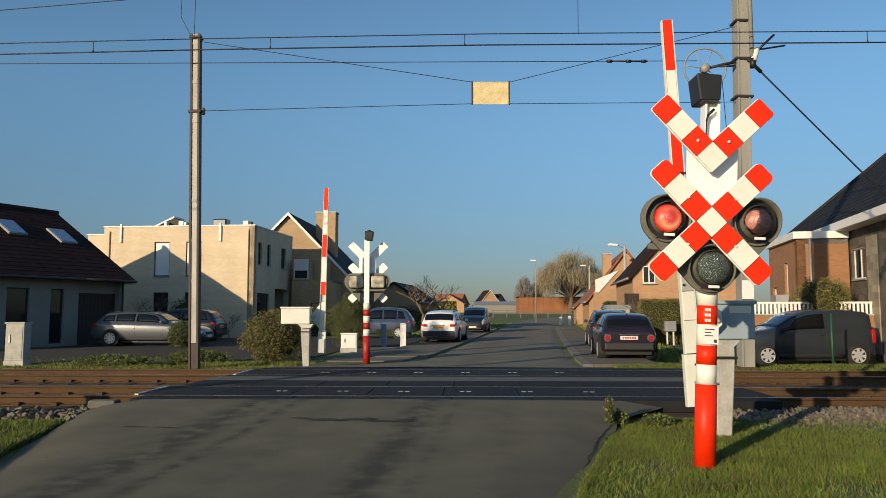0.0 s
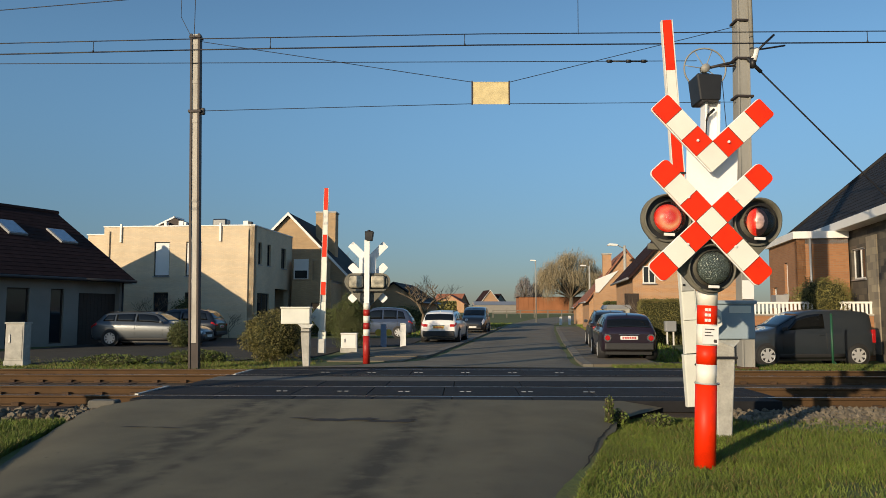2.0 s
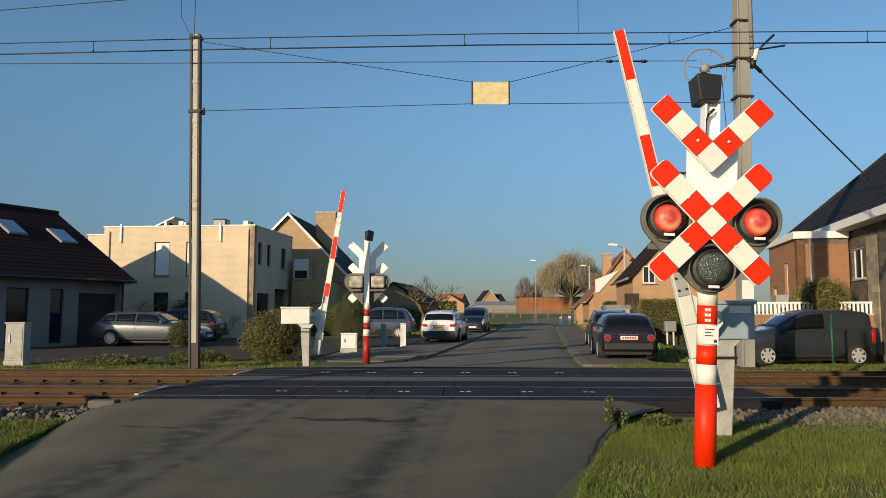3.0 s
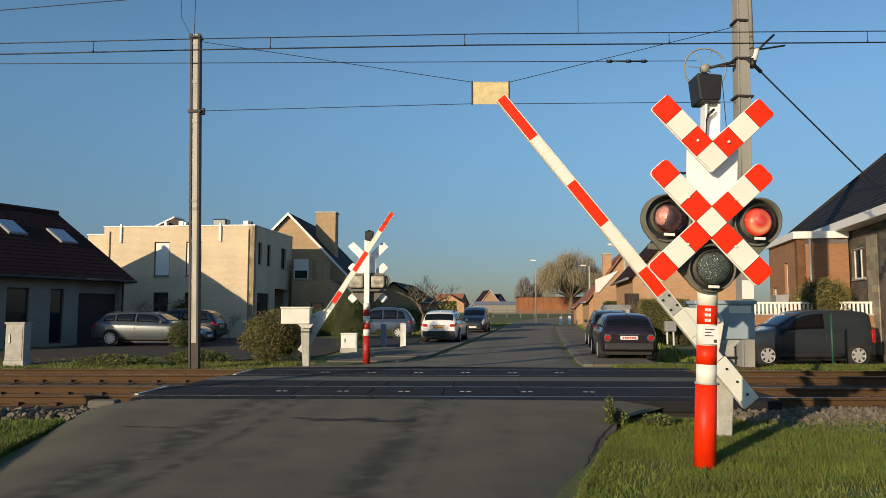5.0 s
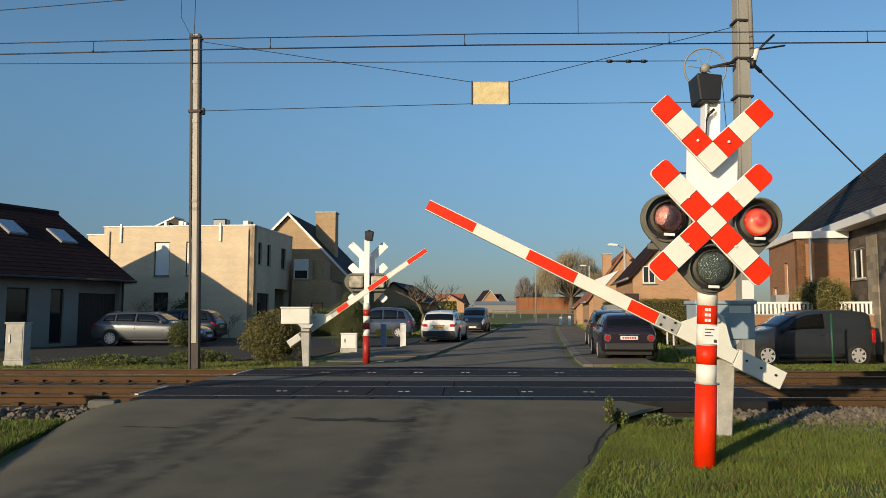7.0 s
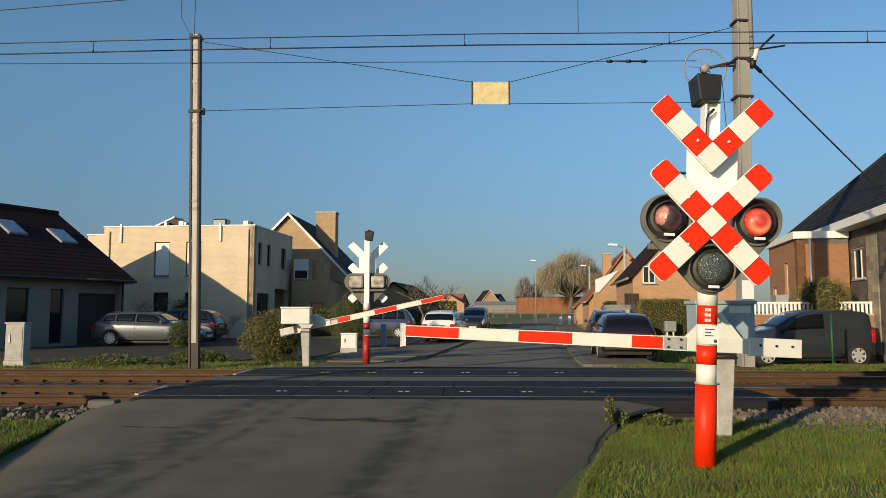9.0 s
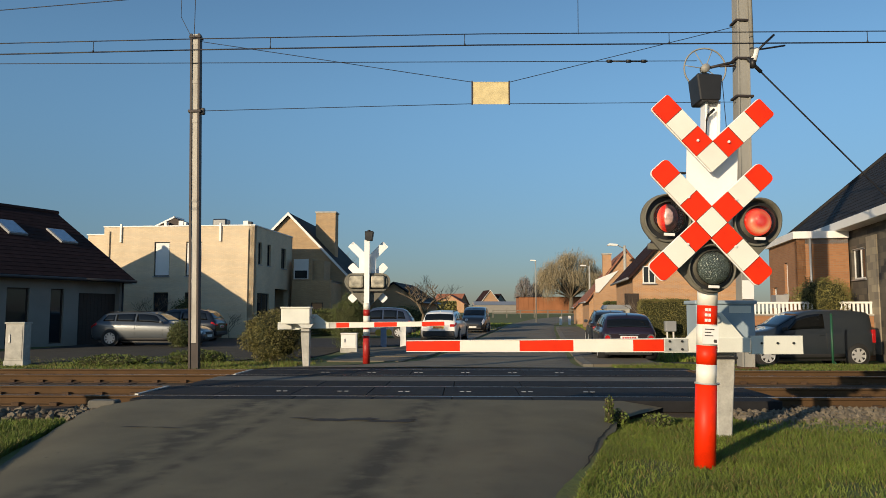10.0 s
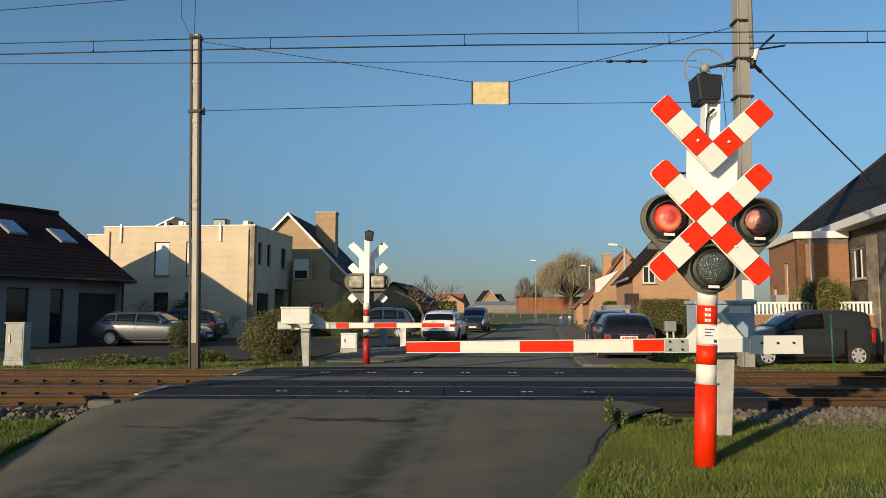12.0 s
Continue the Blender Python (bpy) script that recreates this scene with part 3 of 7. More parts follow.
def build_crossing():
    """Rubber crossing panels between and beside the rails, a worn strip between the tracks."""
    deck = thing("crossing_deck", track_pose(0), "black rubber level crossing panels set between the rails", "crossing deck", kind="structure")
    rows = [(10.93, 11.43), (11.54, 12.86), (12.98, 13.98), (14.93, 15.18), (15.29, 16.61), (16.73, 17.18)]
    ends = {0: (-5.0, 4.6), 1: (-5.15, 4.75), 2: (-5.0, 4.8), 3: (-4.9, 4.85), 4: (-4.75, 4.95), 5: (-4.55, 5.1)}
    for k, (v0, v1) in enumerate(rows):
        x, x1 = ends[k]
        w = 1.2
        shared = None
        while x < x1 - 0.2:
            xe = min(x + w, x1)
            if shared is None or abs(xe - x - w) > 0.01:
                bm = box(0.006, xe - x - 0.006, 0, v1 - v0, -0.16, 0.004, 0.008)
                ob = part("panel", bm, M["panel"], deck)
                shared = shared or ob.data
            else:
                ob = new("panel", shared)
                ob.parent = deck
            ob.location = (x, v0, 0.001 * ((k * 3 + int(x * 5)) % 3))
            x = xe
        # lifting eyes of the wide panels
        if k in (1, 4):
            for i in range(6):
                bm = bmesh.new()
                for s in (-0.055, 0.055):
                    bx(bm, s - 0.035, s + 0.035, -0.02, 0.02, 0.0, 0.0075)
                ob = part("lifting_eye", bm, M["galv"], deck)
                ob.location = (-3.0 + 1.0 * i, (v0 + v1) / 2 - 0.1, 0.003)
    for v0, v1 in ((13.99, 14.92),):
        ob = part("middle_strip", box(-5.0, 4.8, v0, v1, -0.16, -0.004), M["strip"], deck)
    # pale concrete end blocks and steel end plates
    for x0, v in ((-5.62, 10.9),):
        bm = box(x0, x0 + 0.42, v, v + 0.22, -0.2, -0.015, 0.03)
        part("end_block", bm, M["strip"], deck)
    bm = box(-5.22, -5.16, 11.6, 12.85, -0.1, 0.012)
    part("end_plate", bm, M["galv"], deck)
    bm = box(-4.82, -4.77, 15.3, 16.6, -0.1, 0.012)
    part("end_plate", bm, M["galv"], deck)
    bm = box(4.96, 5.0, 15.3, 16.6, -0.1, 0.012)
    part("end_plate", bm, M["rail"], deck)


build_rails()
build_sleepers()
build_ballast()
build_crossing()
# ---- level crossing signals and barriers ----
def arm_pieces(parent, bm_by, x, z, ang, length, width, y, colors, round_ends, c=0.045):
    """One arm of a cross: painted stretches end to end, with rounded corners of radius c at the tips."""
    m = Matrix.Translation((x, y, z)) @ Matrix.Rotation(-radians(ang), 4, "Y")
    pos = -length / 2
    for i, (key, ln) in enumerate(colors):
        a, b = pos, pos + ln
        h = width / 2
        left = [(a, h), (a, -h)]
        right = [(b, -h), (b, h)]
        turn = [radians(90 * k / 4) for k in range(5)]
        if i == 0 and round_ends[0]:
            left = [(a + c - c * math.sin(q), h - c + c * math.cos(q)) for q in turn] + [(a + c - c * math.cos(q), -h + c - c * math.sin(q)) for q in turn]
        if i == len(colors) - 1 and round_ends[1]:
            right = [(b - c + c * math.sin(q), -h + c - c * math.cos(q)) for q in turn] + [(b - c + c * math.cos(q), h - c + c * math.sin(q)) for q in turn]
        bm = prism(bmesh.new(), left + right, "y", 0.0, 0.022)
        bm.transform(m)
        part("cross_backing" if key == "white_back" else "cross_stripe", bm, bm_by[key], parent)
        pos = b


def lamp(parent, x, z, red, y=0.0):
    """A round signal lamp with housing ring, hood and glass; the red ones hold a turning lamp drum with a lit and a dull half."""
    h = bmesh.new()
    tube(h, (x, y - 0.03, z), (x, y + 0.09, z), 0.225, 0.15, 32)
    housing = part("lamp_housing", h, M["board"], parent)
    v = bmesh.new()
    n = 32
    inner, outer = [], []
    for ring, r0 in ((outer, 0.216), (inner, 0.204)):
        for i in range(n + 1):
            a = radians(-60 + 300 * i / n)
            depth = 0.045 + 0.055 * max(0.0, math.sin(a)) ** 0.8
            c, s = math.cos(a), math.sin(a)
            ring.append((v.verts.new((x + r0 * c, y - 0.03, z + r0 * s)), v.verts.new((x + (r0 + 0.008) * c, y - 0.03 - depth, z + (r0 + 0.008) * s))))
    for i in range(n):
        v.faces.new((outer[i][0], outer[i + 1][0], outer[i + 1][1], outer[i][1]))
        v.faces.new((inner[i + 1][0], inner[i][0], inner[i][1], inner[i + 1][1]))
        v.faces.new((outer[i][1], outer[i + 1][1], inner[i + 1][1], inner[i][1]))
    part("hood", v, M["board"], housing, smooth=True)
    d = bmesh.new()
    tube(d, (x, y - 0.036, z), (x, y - 0.030, z), 0.205, 0.205, 32)
    part("backing_disc", d, M["black"], housing)
    R = 0.142 if red else 0.155
    g = bmesh.new()
    rings = []
    for k in range(6):
        a = radians(90 * k / 5)
        r, dep = R * math.cos(a) + 0.0001, 0.055 * math.sin(a)
        rings.append([g.verts.new((x + r * math.cos(6.2832 * i / 28), y - 0.10 - dep, z + r * math.sin(6.2832 * i / 28))) for i in range(28)])
    for k in range(5):
        for i in range(28):
            g.faces.new((rings[k][i], rings[k][(i + 1) % 28], rings[k + 1][(i + 1) % 28], rings[k + 1][i]))
    part("lens", g, M["lens_red"] if red else M["lens_clear"], housing, "" if red else "clear ribbed signal glass", smooth=True)
    rim = bmesh.new()
    tube(rim, (x, y - 0.105, z), (x, y - 0.03, z), R + 0.006, R + 0.02, 28, False)
    tube(rim, (x, y - 0.105, z), (x, y - 0.085, z), R + 0.012, R + 0.016, 28, False)
    part("lens_rim", rim, M["board"], housing)
    clip = box(x - 0.05, x + 0.05, y - 0.125, y - 0.10, z - R - 0.035, z - R - 0.008, 0.004)
    part("clip", clip, M["trim"], housing)
    if not red:
        return None
    r = bmesh.new()
    # drum: lit half towards -y, dull half towards +y
    R = 0.132
    nl, na = 10, 24
    grid = []
    for j in range(nl + 1):
        th = math.pi * j / nl
        grid.append([r.verts.new((R * math.sin(th) * math.cos(6.2832 * i / na), 0.72 * R * math.sin(th) * math.sin(6.2832 * i / na), R * math.cos(th))) for i in range(na)])
    for j in range(nl):
        for i in range(na):
            f = r.faces.new((grid[j][i], grid[j + 1][i], grid[j + 1][(i + 1) % na], grid[j][(i + 1) % na]))
            c = f.calc_center_median()
            f.smooth = True
            f.material_index = 1 if c.y > 0 else 0
    bmesh.ops.remove_doubles(r, verts=list(r.verts), dist=0.0005)
    drum = part("lamp_drum", r, [M["lamp_lit"], M["lamp_off"]], parent, "turning red lamp with one lit half")
    drum.location = (x, y - 0.045, z)
    return drum


def signal(m, label, red_key, group, off):
    """The signal on its banded post; the crosses and lamps hang off by a little to one side of the post's axis."""
    s = thing("crossing_signal", m, label, "crossing signal", group)
    W, R = M["white"], M[red_key]
    # banded post
    levels = [(0.0, 0.79, R), (0.79, 0.97, W), (0.97, 1.15, R), (1.15, 1.35, W), (1.35, 1.53, R), (1.53, 1.72, W)]
    for k, (a, b, mt) in enumerate(levels):
        r0, r1 = (0.1, 0.1) if k == 0 else (0.094, 0.094)
        bm = bmesh.new()
        tube(bm, (0, 0, a), (0, 0, b), r0, r1, 24)
        part("post_band", bm, mt, s)
    bm = bmesh.new()
    tube(bm, (0, 0, 0.782), (0, 0, 0.796), 0.108, 0.108, 24)
    tube(bm, (0.09, 0, 0.789), (0.125, 0, 0.789), 0.012, 0.012, 8)
    part("collar", bm, M["galv"], s)
    # white channel post above the bands, its two flanges towards the road
    bm = bmesh.new()
    bx(bm, -0.06, 0.06, -0.02, 0.06, 1.70, 3.53, 0.004)
    bx(bm, -0.075, -0.052, -0.075, 0.062, 1.70, 3.53, 0.004)
    bx(bm, 0.052, 0.075, -0.075, 0.062, 1.70, 3.53, 0.004)
    part("upper_pole", bm, M["white_back"], s)
    # label with unreadable lines, white marks on the red band
    bm = box(-0.075, 0.075, -0.101, -0.094, 1.165, 1.335, 0.0)
    lab = part("label_plate", bm, M["trim"], s)
    bm = bmesh.new()
    for i, wd in enumerate((0.09, 0.06, 0.08)):
        bx(bm, -0.055, -0.055 + wd, -0.103, -0.1015, 1.30 - i * 0.03, 1.309 - i * 0.03)
    bx(bm, 0.03, 0.06, -0.103, -0.1015, 1.18, 1.21)
    part("print", bm, M["bar"], lab)
    bm = bmesh.new()
    for z in (1.475, 1.425, 1.375):
        bx(bm, -0.055, -0.03, -0.099, -0.092, z, z + 0.028)
        bx(bm, -0.022, 0.0, -0.101, -0.094, z, z + 0.028)
    part("marking", bm, M["trim"], s)
    # lamp board: three round lobes joined
    bm = bmesh.new()
    ZL, ZC, SX = 2.336, 1.878, 0.425
    lo = off + 0.046 if off else 0.0
    lobes = [(lo - SX, ZL, 0.238), (lo + SX, ZL, 0.238), (lo, ZC, 0.238)]
    pts = []
    for (cx, cz, r), (a0, a1) in zip((lobes[1], lobes[0], lobes[2]), ((-45, 90), (90, 225), (225, 315))):
        pts += [(cx + r * math.cos(radians(a0 + (a1 - a0) * i / 12)), cz + r * math.sin(radians(a0 + (a1 - a0) * i / 12))) for i in range(13)]
    prism(bm, pts, "y", -0.135, -0.10)
    part("lamp_board", bm, M["board"], s, "olive-grey sheet metal lamp board")
    for bxx in (-0.31, 0.31):
        cover = part("back_cover", box(off + bxx - 0.20, off + bxx + 0.20, -0.098, 0.035, 2.15, 2.50, 0.05), M["mottled"], s, "pale rear cover with reflections painted on as patches")
        part("cover_rib", box(off + bxx - 0.21, off + bxx + 0.21, -0.06, -0.03, 2.14, 2.51, 0.04), M["black"], cover)
    part("crossbar", box(off - 0.5, off + 0.5, 0.0, 0.05, 2.05, 2.11, 0.006), M["board"], s)
    drums = [lamp(s, lo - SX, ZL, True, -0.14), lamp(s, lo + SX, ZL, True, -0.14)]
    lamp(s, lo, ZC, False, -0.14)
    # white backing shield
    so = off * 0.4
    bm = bmesh.new()
    prism(bm, [(so - 0.243, 2.16), (so + 0.243, 2.16), (so + 0.243, 3.03), (so - 0.243, 3.03)], "y", -0.16, -0.145)
    part("shield", bm, M["white_back"], s)
    # lower cross
    bm_by = {"red": R, "white": W, "white_back": M["white_back"]}
    w, zc, rim = 0.208, 2.304, 0.006
    tip, mid, inn = 0.191, 0.222, 0.205
    o = w / 2
    arm = tip + mid + inn
    full = 2 * arm + w
    arm_pieces(s, bm_by, off, zc, 45, full, w, -0.30, [("red", tip), ("white", mid), ("red", inn), ("white", w), ("red", inn), ("white", mid), ("red", tip)], (1, 1))
    for k in (-1, 1):
        arm_pieces(s, bm_by, off + k * (o + arm / 2) * 0.7071, zc - k * (o + arm / 2) * 0.7071, -45, arm, w, -0.30,
                   [("red", tip), ("white", mid), ("red", inn)] if k < 0 else [("red", inn), ("white", mid), ("red", tip)], (k < 0, k > 0))
    # upper half cross
    cz, tip2, mid2, inn2 = 2.922, 0.195, 0.216, 0.202
    arm2 = tip2 + mid2 + inn2
    ox = off - 0.001
    arm_pieces(s, bm_by, ox + (o + arm2 / 2) * 0.7071, cz + (o + arm2 / 2) * 0.7071, 45, arm2, w, -0.30, [("red", inn2), ("white", mid2), ("red", tip2)], (0, 1), 0.022)
    arm_pieces(s, bm_by, ox - (o + arm2 / 2) * 0.7071, cz + (o + arm2 / 2) * 0.7071, -45, arm2, w, -0.30, [("red", tip2), ("white", mid2), ("red", inn2)], (1, 0), 0.022)
    arm_pieces(s, bm_by, ox, cz, 45, w, w, -0.30, [("white", w)], (0, 0))
    # white rims and dark backs, mounting bars
    long2 = arm2 + w
    for x, z, ang, ln, c in ((off, zc, 45, full, 0.05), (off, zc, -45, full, 0.05), (ox + arm2 / 2 * 0.7071, cz + arm2 / 2 * 0.7071, 45, long2, 0.028), (ox - arm2 / 2 * 0.7071, cz + arm2 / 2 * 0.7071, -45, long2, 0.028)):
        dy = 0.003 if ang < 0 else 0
        arm_pieces(s, bm_by, x, z, ang, ln + 2 * rim, w + 2 * rim, -0.277 + dy, [("white_back", ln + 2 * rim)], (1, 1), c)
    # thin dark joints between the painted stretches
    bm = bmesh.new()
    for sx in (-1, 1):
        for sz in (-1, 1):
            q = Matrix.Translation((off, -0.3015, zc)) @ Matrix.Rotation(-radians(45 if sx == sz else -45), 4, "Y")
            for d in (o, o + inn, o + inn + mid):
                bx(bm, sx * d - 0.0022, sx * d + 0.0022, -0.001, 0.001, -o, o, 0, q)
        q = Matrix.Translation((ox, -0.3015, cz)) @ Matrix.Rotation(-radians(45 * sx), 4, "Y")
        for d in (o, o + inn2, o + inn2 + mid2):
            bx(bm, sx * d - 0.0022, sx * d + 0.0022, -0.001, 0.001, -o, o, 0, q)
    tagged(part("stripe_joint", bm, M["black"], s), kind="stuff")
    for z in (zc, cz):
        part("bracket", box(off * 0.7 - 0.03, off * 0.7 + 0.03, -0.275, -0.06, z - 0.03, z + 0.03, 0.004), M["galv"], s)
    for a, z in ((0.222, zc + 0.222), (-0.222, zc + 0.222), (0.222, zc - 0.222), (-0.222, zc - 0.222), (0.145, cz + 0.145), (-0.145, cz + 0.145)):
        part("bolt", tube(bmesh.new(), (off + a, -0.318, z), (off + a, -0.30, z), 0.013, 0.011, 8), M["trim"], s)
    # bell under its hood at the top
    bm = bmesh.new()
    prism(bm, [(-0.145, 3.505), (0.05, 3.515), (0.062, 3.77), (-0.185, 3.775)], "y", -0.15, 0.13)
    bmesh.ops.bevel(bm, geom=list(bm.edges), offset=0.012, segments=1, affect="EDGES")
    bell = part("bell_hood", bm, M["black"], s)
    bm = bmesh.new()
    tube(bm, (-0.05, 0, 3.77), (-0.05, 0, 3.815), 0.06, 0.04, 12)
    part("bell_cap", bm, M["black"], bell)
    bm = bmesh.new()
    tube(bm, (-0.065, -0.085, 3.32), (-0.05, -0.085, 3.38), 0.009, 0.009, 6)
    tube(bm, (-0.05, -0.085, 3.38), (0.01, -0.085, 3.44), 0.016, 0.014, 6)
    tube(bm, (-0.065, -0.07, 2.95), (-0.065, -0.085, 3.32), 0.006, 0.006, 6)
    part("cable_clip", bm, M["black"], s)
    if off:
        bm = bmesh.new()
        bx(bm, -0.33, -0.24, -0.05, 0.0, 2.80, 2.815)
        bx(bm, -0.33, -0.24, -0.05, 0.0, 2.74, 2.755)
        part("side_bracket", bm, M["black"], s)
    return s, drums


signal_near, DRUMS = signal(pose(2.478, 7.1, -0.17, 0, 2.6, 0), "red and white crossing signal with double cross and flashing red lamps", "red", "crossing signals", -0.077)
signal_far, DRUMS_FAR = signal(pose(-2.18, 21.05, -0.17, 0, 0, 180), "crossing signal seen from its white back beside the far barrier", "far_red", "crossing signals", 0.0)


def barrier(m, label, paint, c, x0, x1, axle):
    """A barrier machine on a concrete post. The boom closes towards -x; it hangs c below its axle at (0, 0, axle) and turns about it."""
    b = thing("crossing_barrier", m, label, "level crossing barrier", "crossing barriers")
    bm = bmesh.new()
    prism(bm, [(0.05, -0.3), (0.195, -0.3), (0.28, 0.90), (0.28, 1.06), (0.13, 1.12), (0.05, 1.06)], "y", 0.02, 0.22)
    bmesh.ops.bevel(bm, geom=list(bm.edges), offset=0.012, segments=1, affect="EDGES")
    part("concrete_post", bm, M["concrete"], b, "tapered pale concrete post")
    part("strap", box(0.03, 0.30, 0.0, 0.24, 0.925, 0.955), M["black"], b)
    cab = part("drive_cabinet", box(x0, x1, -0.02, 0.34, 1.15, 1.56, 0.018), paint, b)
    part("lid", box(x0 - 0.02, x1 + 0.02, -0.045, 0.365, 1.555, 1.60, 0.012), paint, cab)
    part("name_plate", box(x1 - 0.30, x1 - 0.05, -0.028, -0.018, 1.455, 1.535), M["pale_steel"], cab)
    part("lock", tube(bmesh.new(), (0.1, -0.035, 1.33), (0.1, -0.018, 1.33), 0.028, 0.028, 10), M["galv"], cab)
    bm = bmesh.new()
    prism(bm, [(0.02, 1.04), (0.25, 1.04), (0.36, 1.15), (-0.06, 1.15)], "y", 0.03, 0.28)
    part("gusset", bm, M["galv"], b)
    part("axle", tube(bmesh.new(), (0, -0.20, axle), (0, 0.10, axle), 0.045, 0.045, 14), M["galv"], b)
    bm = bmesh.new()
    # carrier plate with its raised bearing, arm and tail plates
    prism(bm, [(-0.40, c - 0.07), (0.36, c - 0.075), (0.36, c + 0.08), (0.30, c + 0.09), (0.07, 0.07), (-0.07, 0.07), (-0.34, c + 0.085), (-0.40, c + 0.07)], "y", -0.158, -0.135)
    me = bpy.data.meshes.new("boom")
    bm.to_mesh(me)
    bm.free()
    me.materials.append(M["pale_steel"])
    boom = new("boom", me)
    boom.parent = b
    boom.location = (0, 0, axle)
    tagged(boom, "red and white striped barrier boom with counterweight")
    for a0, a1, h in ((-0.60, -0.33, 0.072), (-0.325, 0.0, 0.072), (0.005, 0.375, 0.082), (0.385, 0.97, 0.095)):
        part("arm_plate", box(a0, a1, -0.185, -0.16, c - h, c + h, 0.006), M["galv"] if a1 < 0 else M["pale_steel"], boom)
    for z in (-1, 1):
        part("flange", box(-0.60, 0.38, -0.182, -0.10, c + z * 0.075 - 0.006, c + z * 0.075 + 0.006), M["pale_steel"], boom)
        part("flange", box(0.385, 0.97, -0.182, -0.10, c + z * 0.097 - 0.006, c + z * 0.097 + 0.006), M["pale_steel"], boom)
    # painted stretches from root to tip, tapering slightly
    x = -0.605
    for key, ln in (("red", 0.345), ("white", 0.675), ("red", 0.61), ("white", 0.675), ("red", 0.605)):
        t0, t1 = (-x - 0.605) / 2.955, (-x - 0.605 + ln) / 2.955
        h0, h1 = 0.072 - 0.013 * t0, 0.072 - 0.013 * t1
        bm = bmesh.new()
        prism(bm, [(x, c - h0), (x, c + h0), (x - ln, c + h1), (x - ln, c - h1)], "y", -0.175, -0.115)
        bmesh.ops.bevel(bm, geom=[e for e in bm.edges if abs(e.verts[0].co.x - e.verts[1].co.x) > 0.1], offset=0.01, segments=2, affect="EDGES")
        part("stripe", bm, M["red"] if key == "red" else M["white"], boom)
        for s in (-1, 1):
            bm = prism(bmesh.new(), [(x, c + s * (h0 - 0.004)), (x, c + s * (h0 + 0.005)), (x - ln, c + s * (h1 + 0.005)), (x - ln, c + s * (h1 - 0.004))], "y", -0.178, -0.112)
            part("edging", bm, M["white"], boom)
        x -= ln
    for bxp in (-0.40, -0.54, 0.50, 0.68, 0.86):
        for z in ((-0.045, 0.045) if bxp < 0 else (0.02,)):
            part("bolt", tube(bmesh.new(), (bxp, -0.20, c + z), (bxp, -0.183, c + z), 0.014, 0.014, 8), M["black"], boom)
    part("counterweight", box(0.58, 0.96, -0.158, -0.05, c - 0.09, c + 0.09, 0.01), M["galv"], boom)
    return b, boom


barrier_near, BOOM = barrier(pose(3.10, 8.545, -0.17), "level crossing barrier closing across the road, blue-grey drive cabinet", M["bluegrey"], -0.297, -0.17, 0.51, 1.39)
barrier_far, BOOM_FAR = barrier(pose(-3.48, 19.755, -0.17, 0, 0, 180), "opposite level crossing barrier with a white drive cabinet", M["pale_steel"], -0.23, 0.03, 0.79, 1.33)
# ---- masts, wires and street furniture ----
def i_mast(m, h, label):
    """A mast of two dark steel channels with a pale face between them."""
    t = thing("catenary_mast", m, label, "mast", "catenary masts")
    for s in (-1, 1):
        bm = bmesh.new()
        bx(bm, s * 0.10 - 0.028, s * 0.10 + 0.028, -0.10, 0.10, -0.3, h, 0.004)
        part("channel", bm, M["mast_steel"], t)
    bm = bmesh.new()
    bx(bm, -0.071, 0.071, -0.075, 0.075, 0.7, h - 0.01)
    part("face", bm, M["mast_web"], t)
    bm = bmesh.new()
    bx(bm, -0.071, 0.071, -0.08, 0.08, -0.3, 0.69)
    part("base_plate", bm, M["mast_steel"], t)
    z = 1.2
    while z < h:
        part("batten", box(-0.072, 0.072, -0.082, -0.074, z, z + 0.09), M["mast_web"], t)
        z += 1.05
    zb = 6.72
    part("clamp", box(-0.17, 0.17, -0.125, 0.125, zb, zb + 0.07, 0.01), M["mast_steel"], t)
    bm = box(0.13, 0.24, -0.06, 0.06, zb - 0.04, zb + 0.13, 0.02)
    part("insulator", bm, M["black"], t)
    part("clamp", box(-0.15, 0.16, -0.125, 0.125, h - 0.12, h - 0.06, 0.01), M["mast_steel"], t)
    return t


i_mast(pose(-6.37, 19.0, -0.2, 0, -1.3, 0), 8.85, "weathered steel catenary mast with dark channels and pale face")


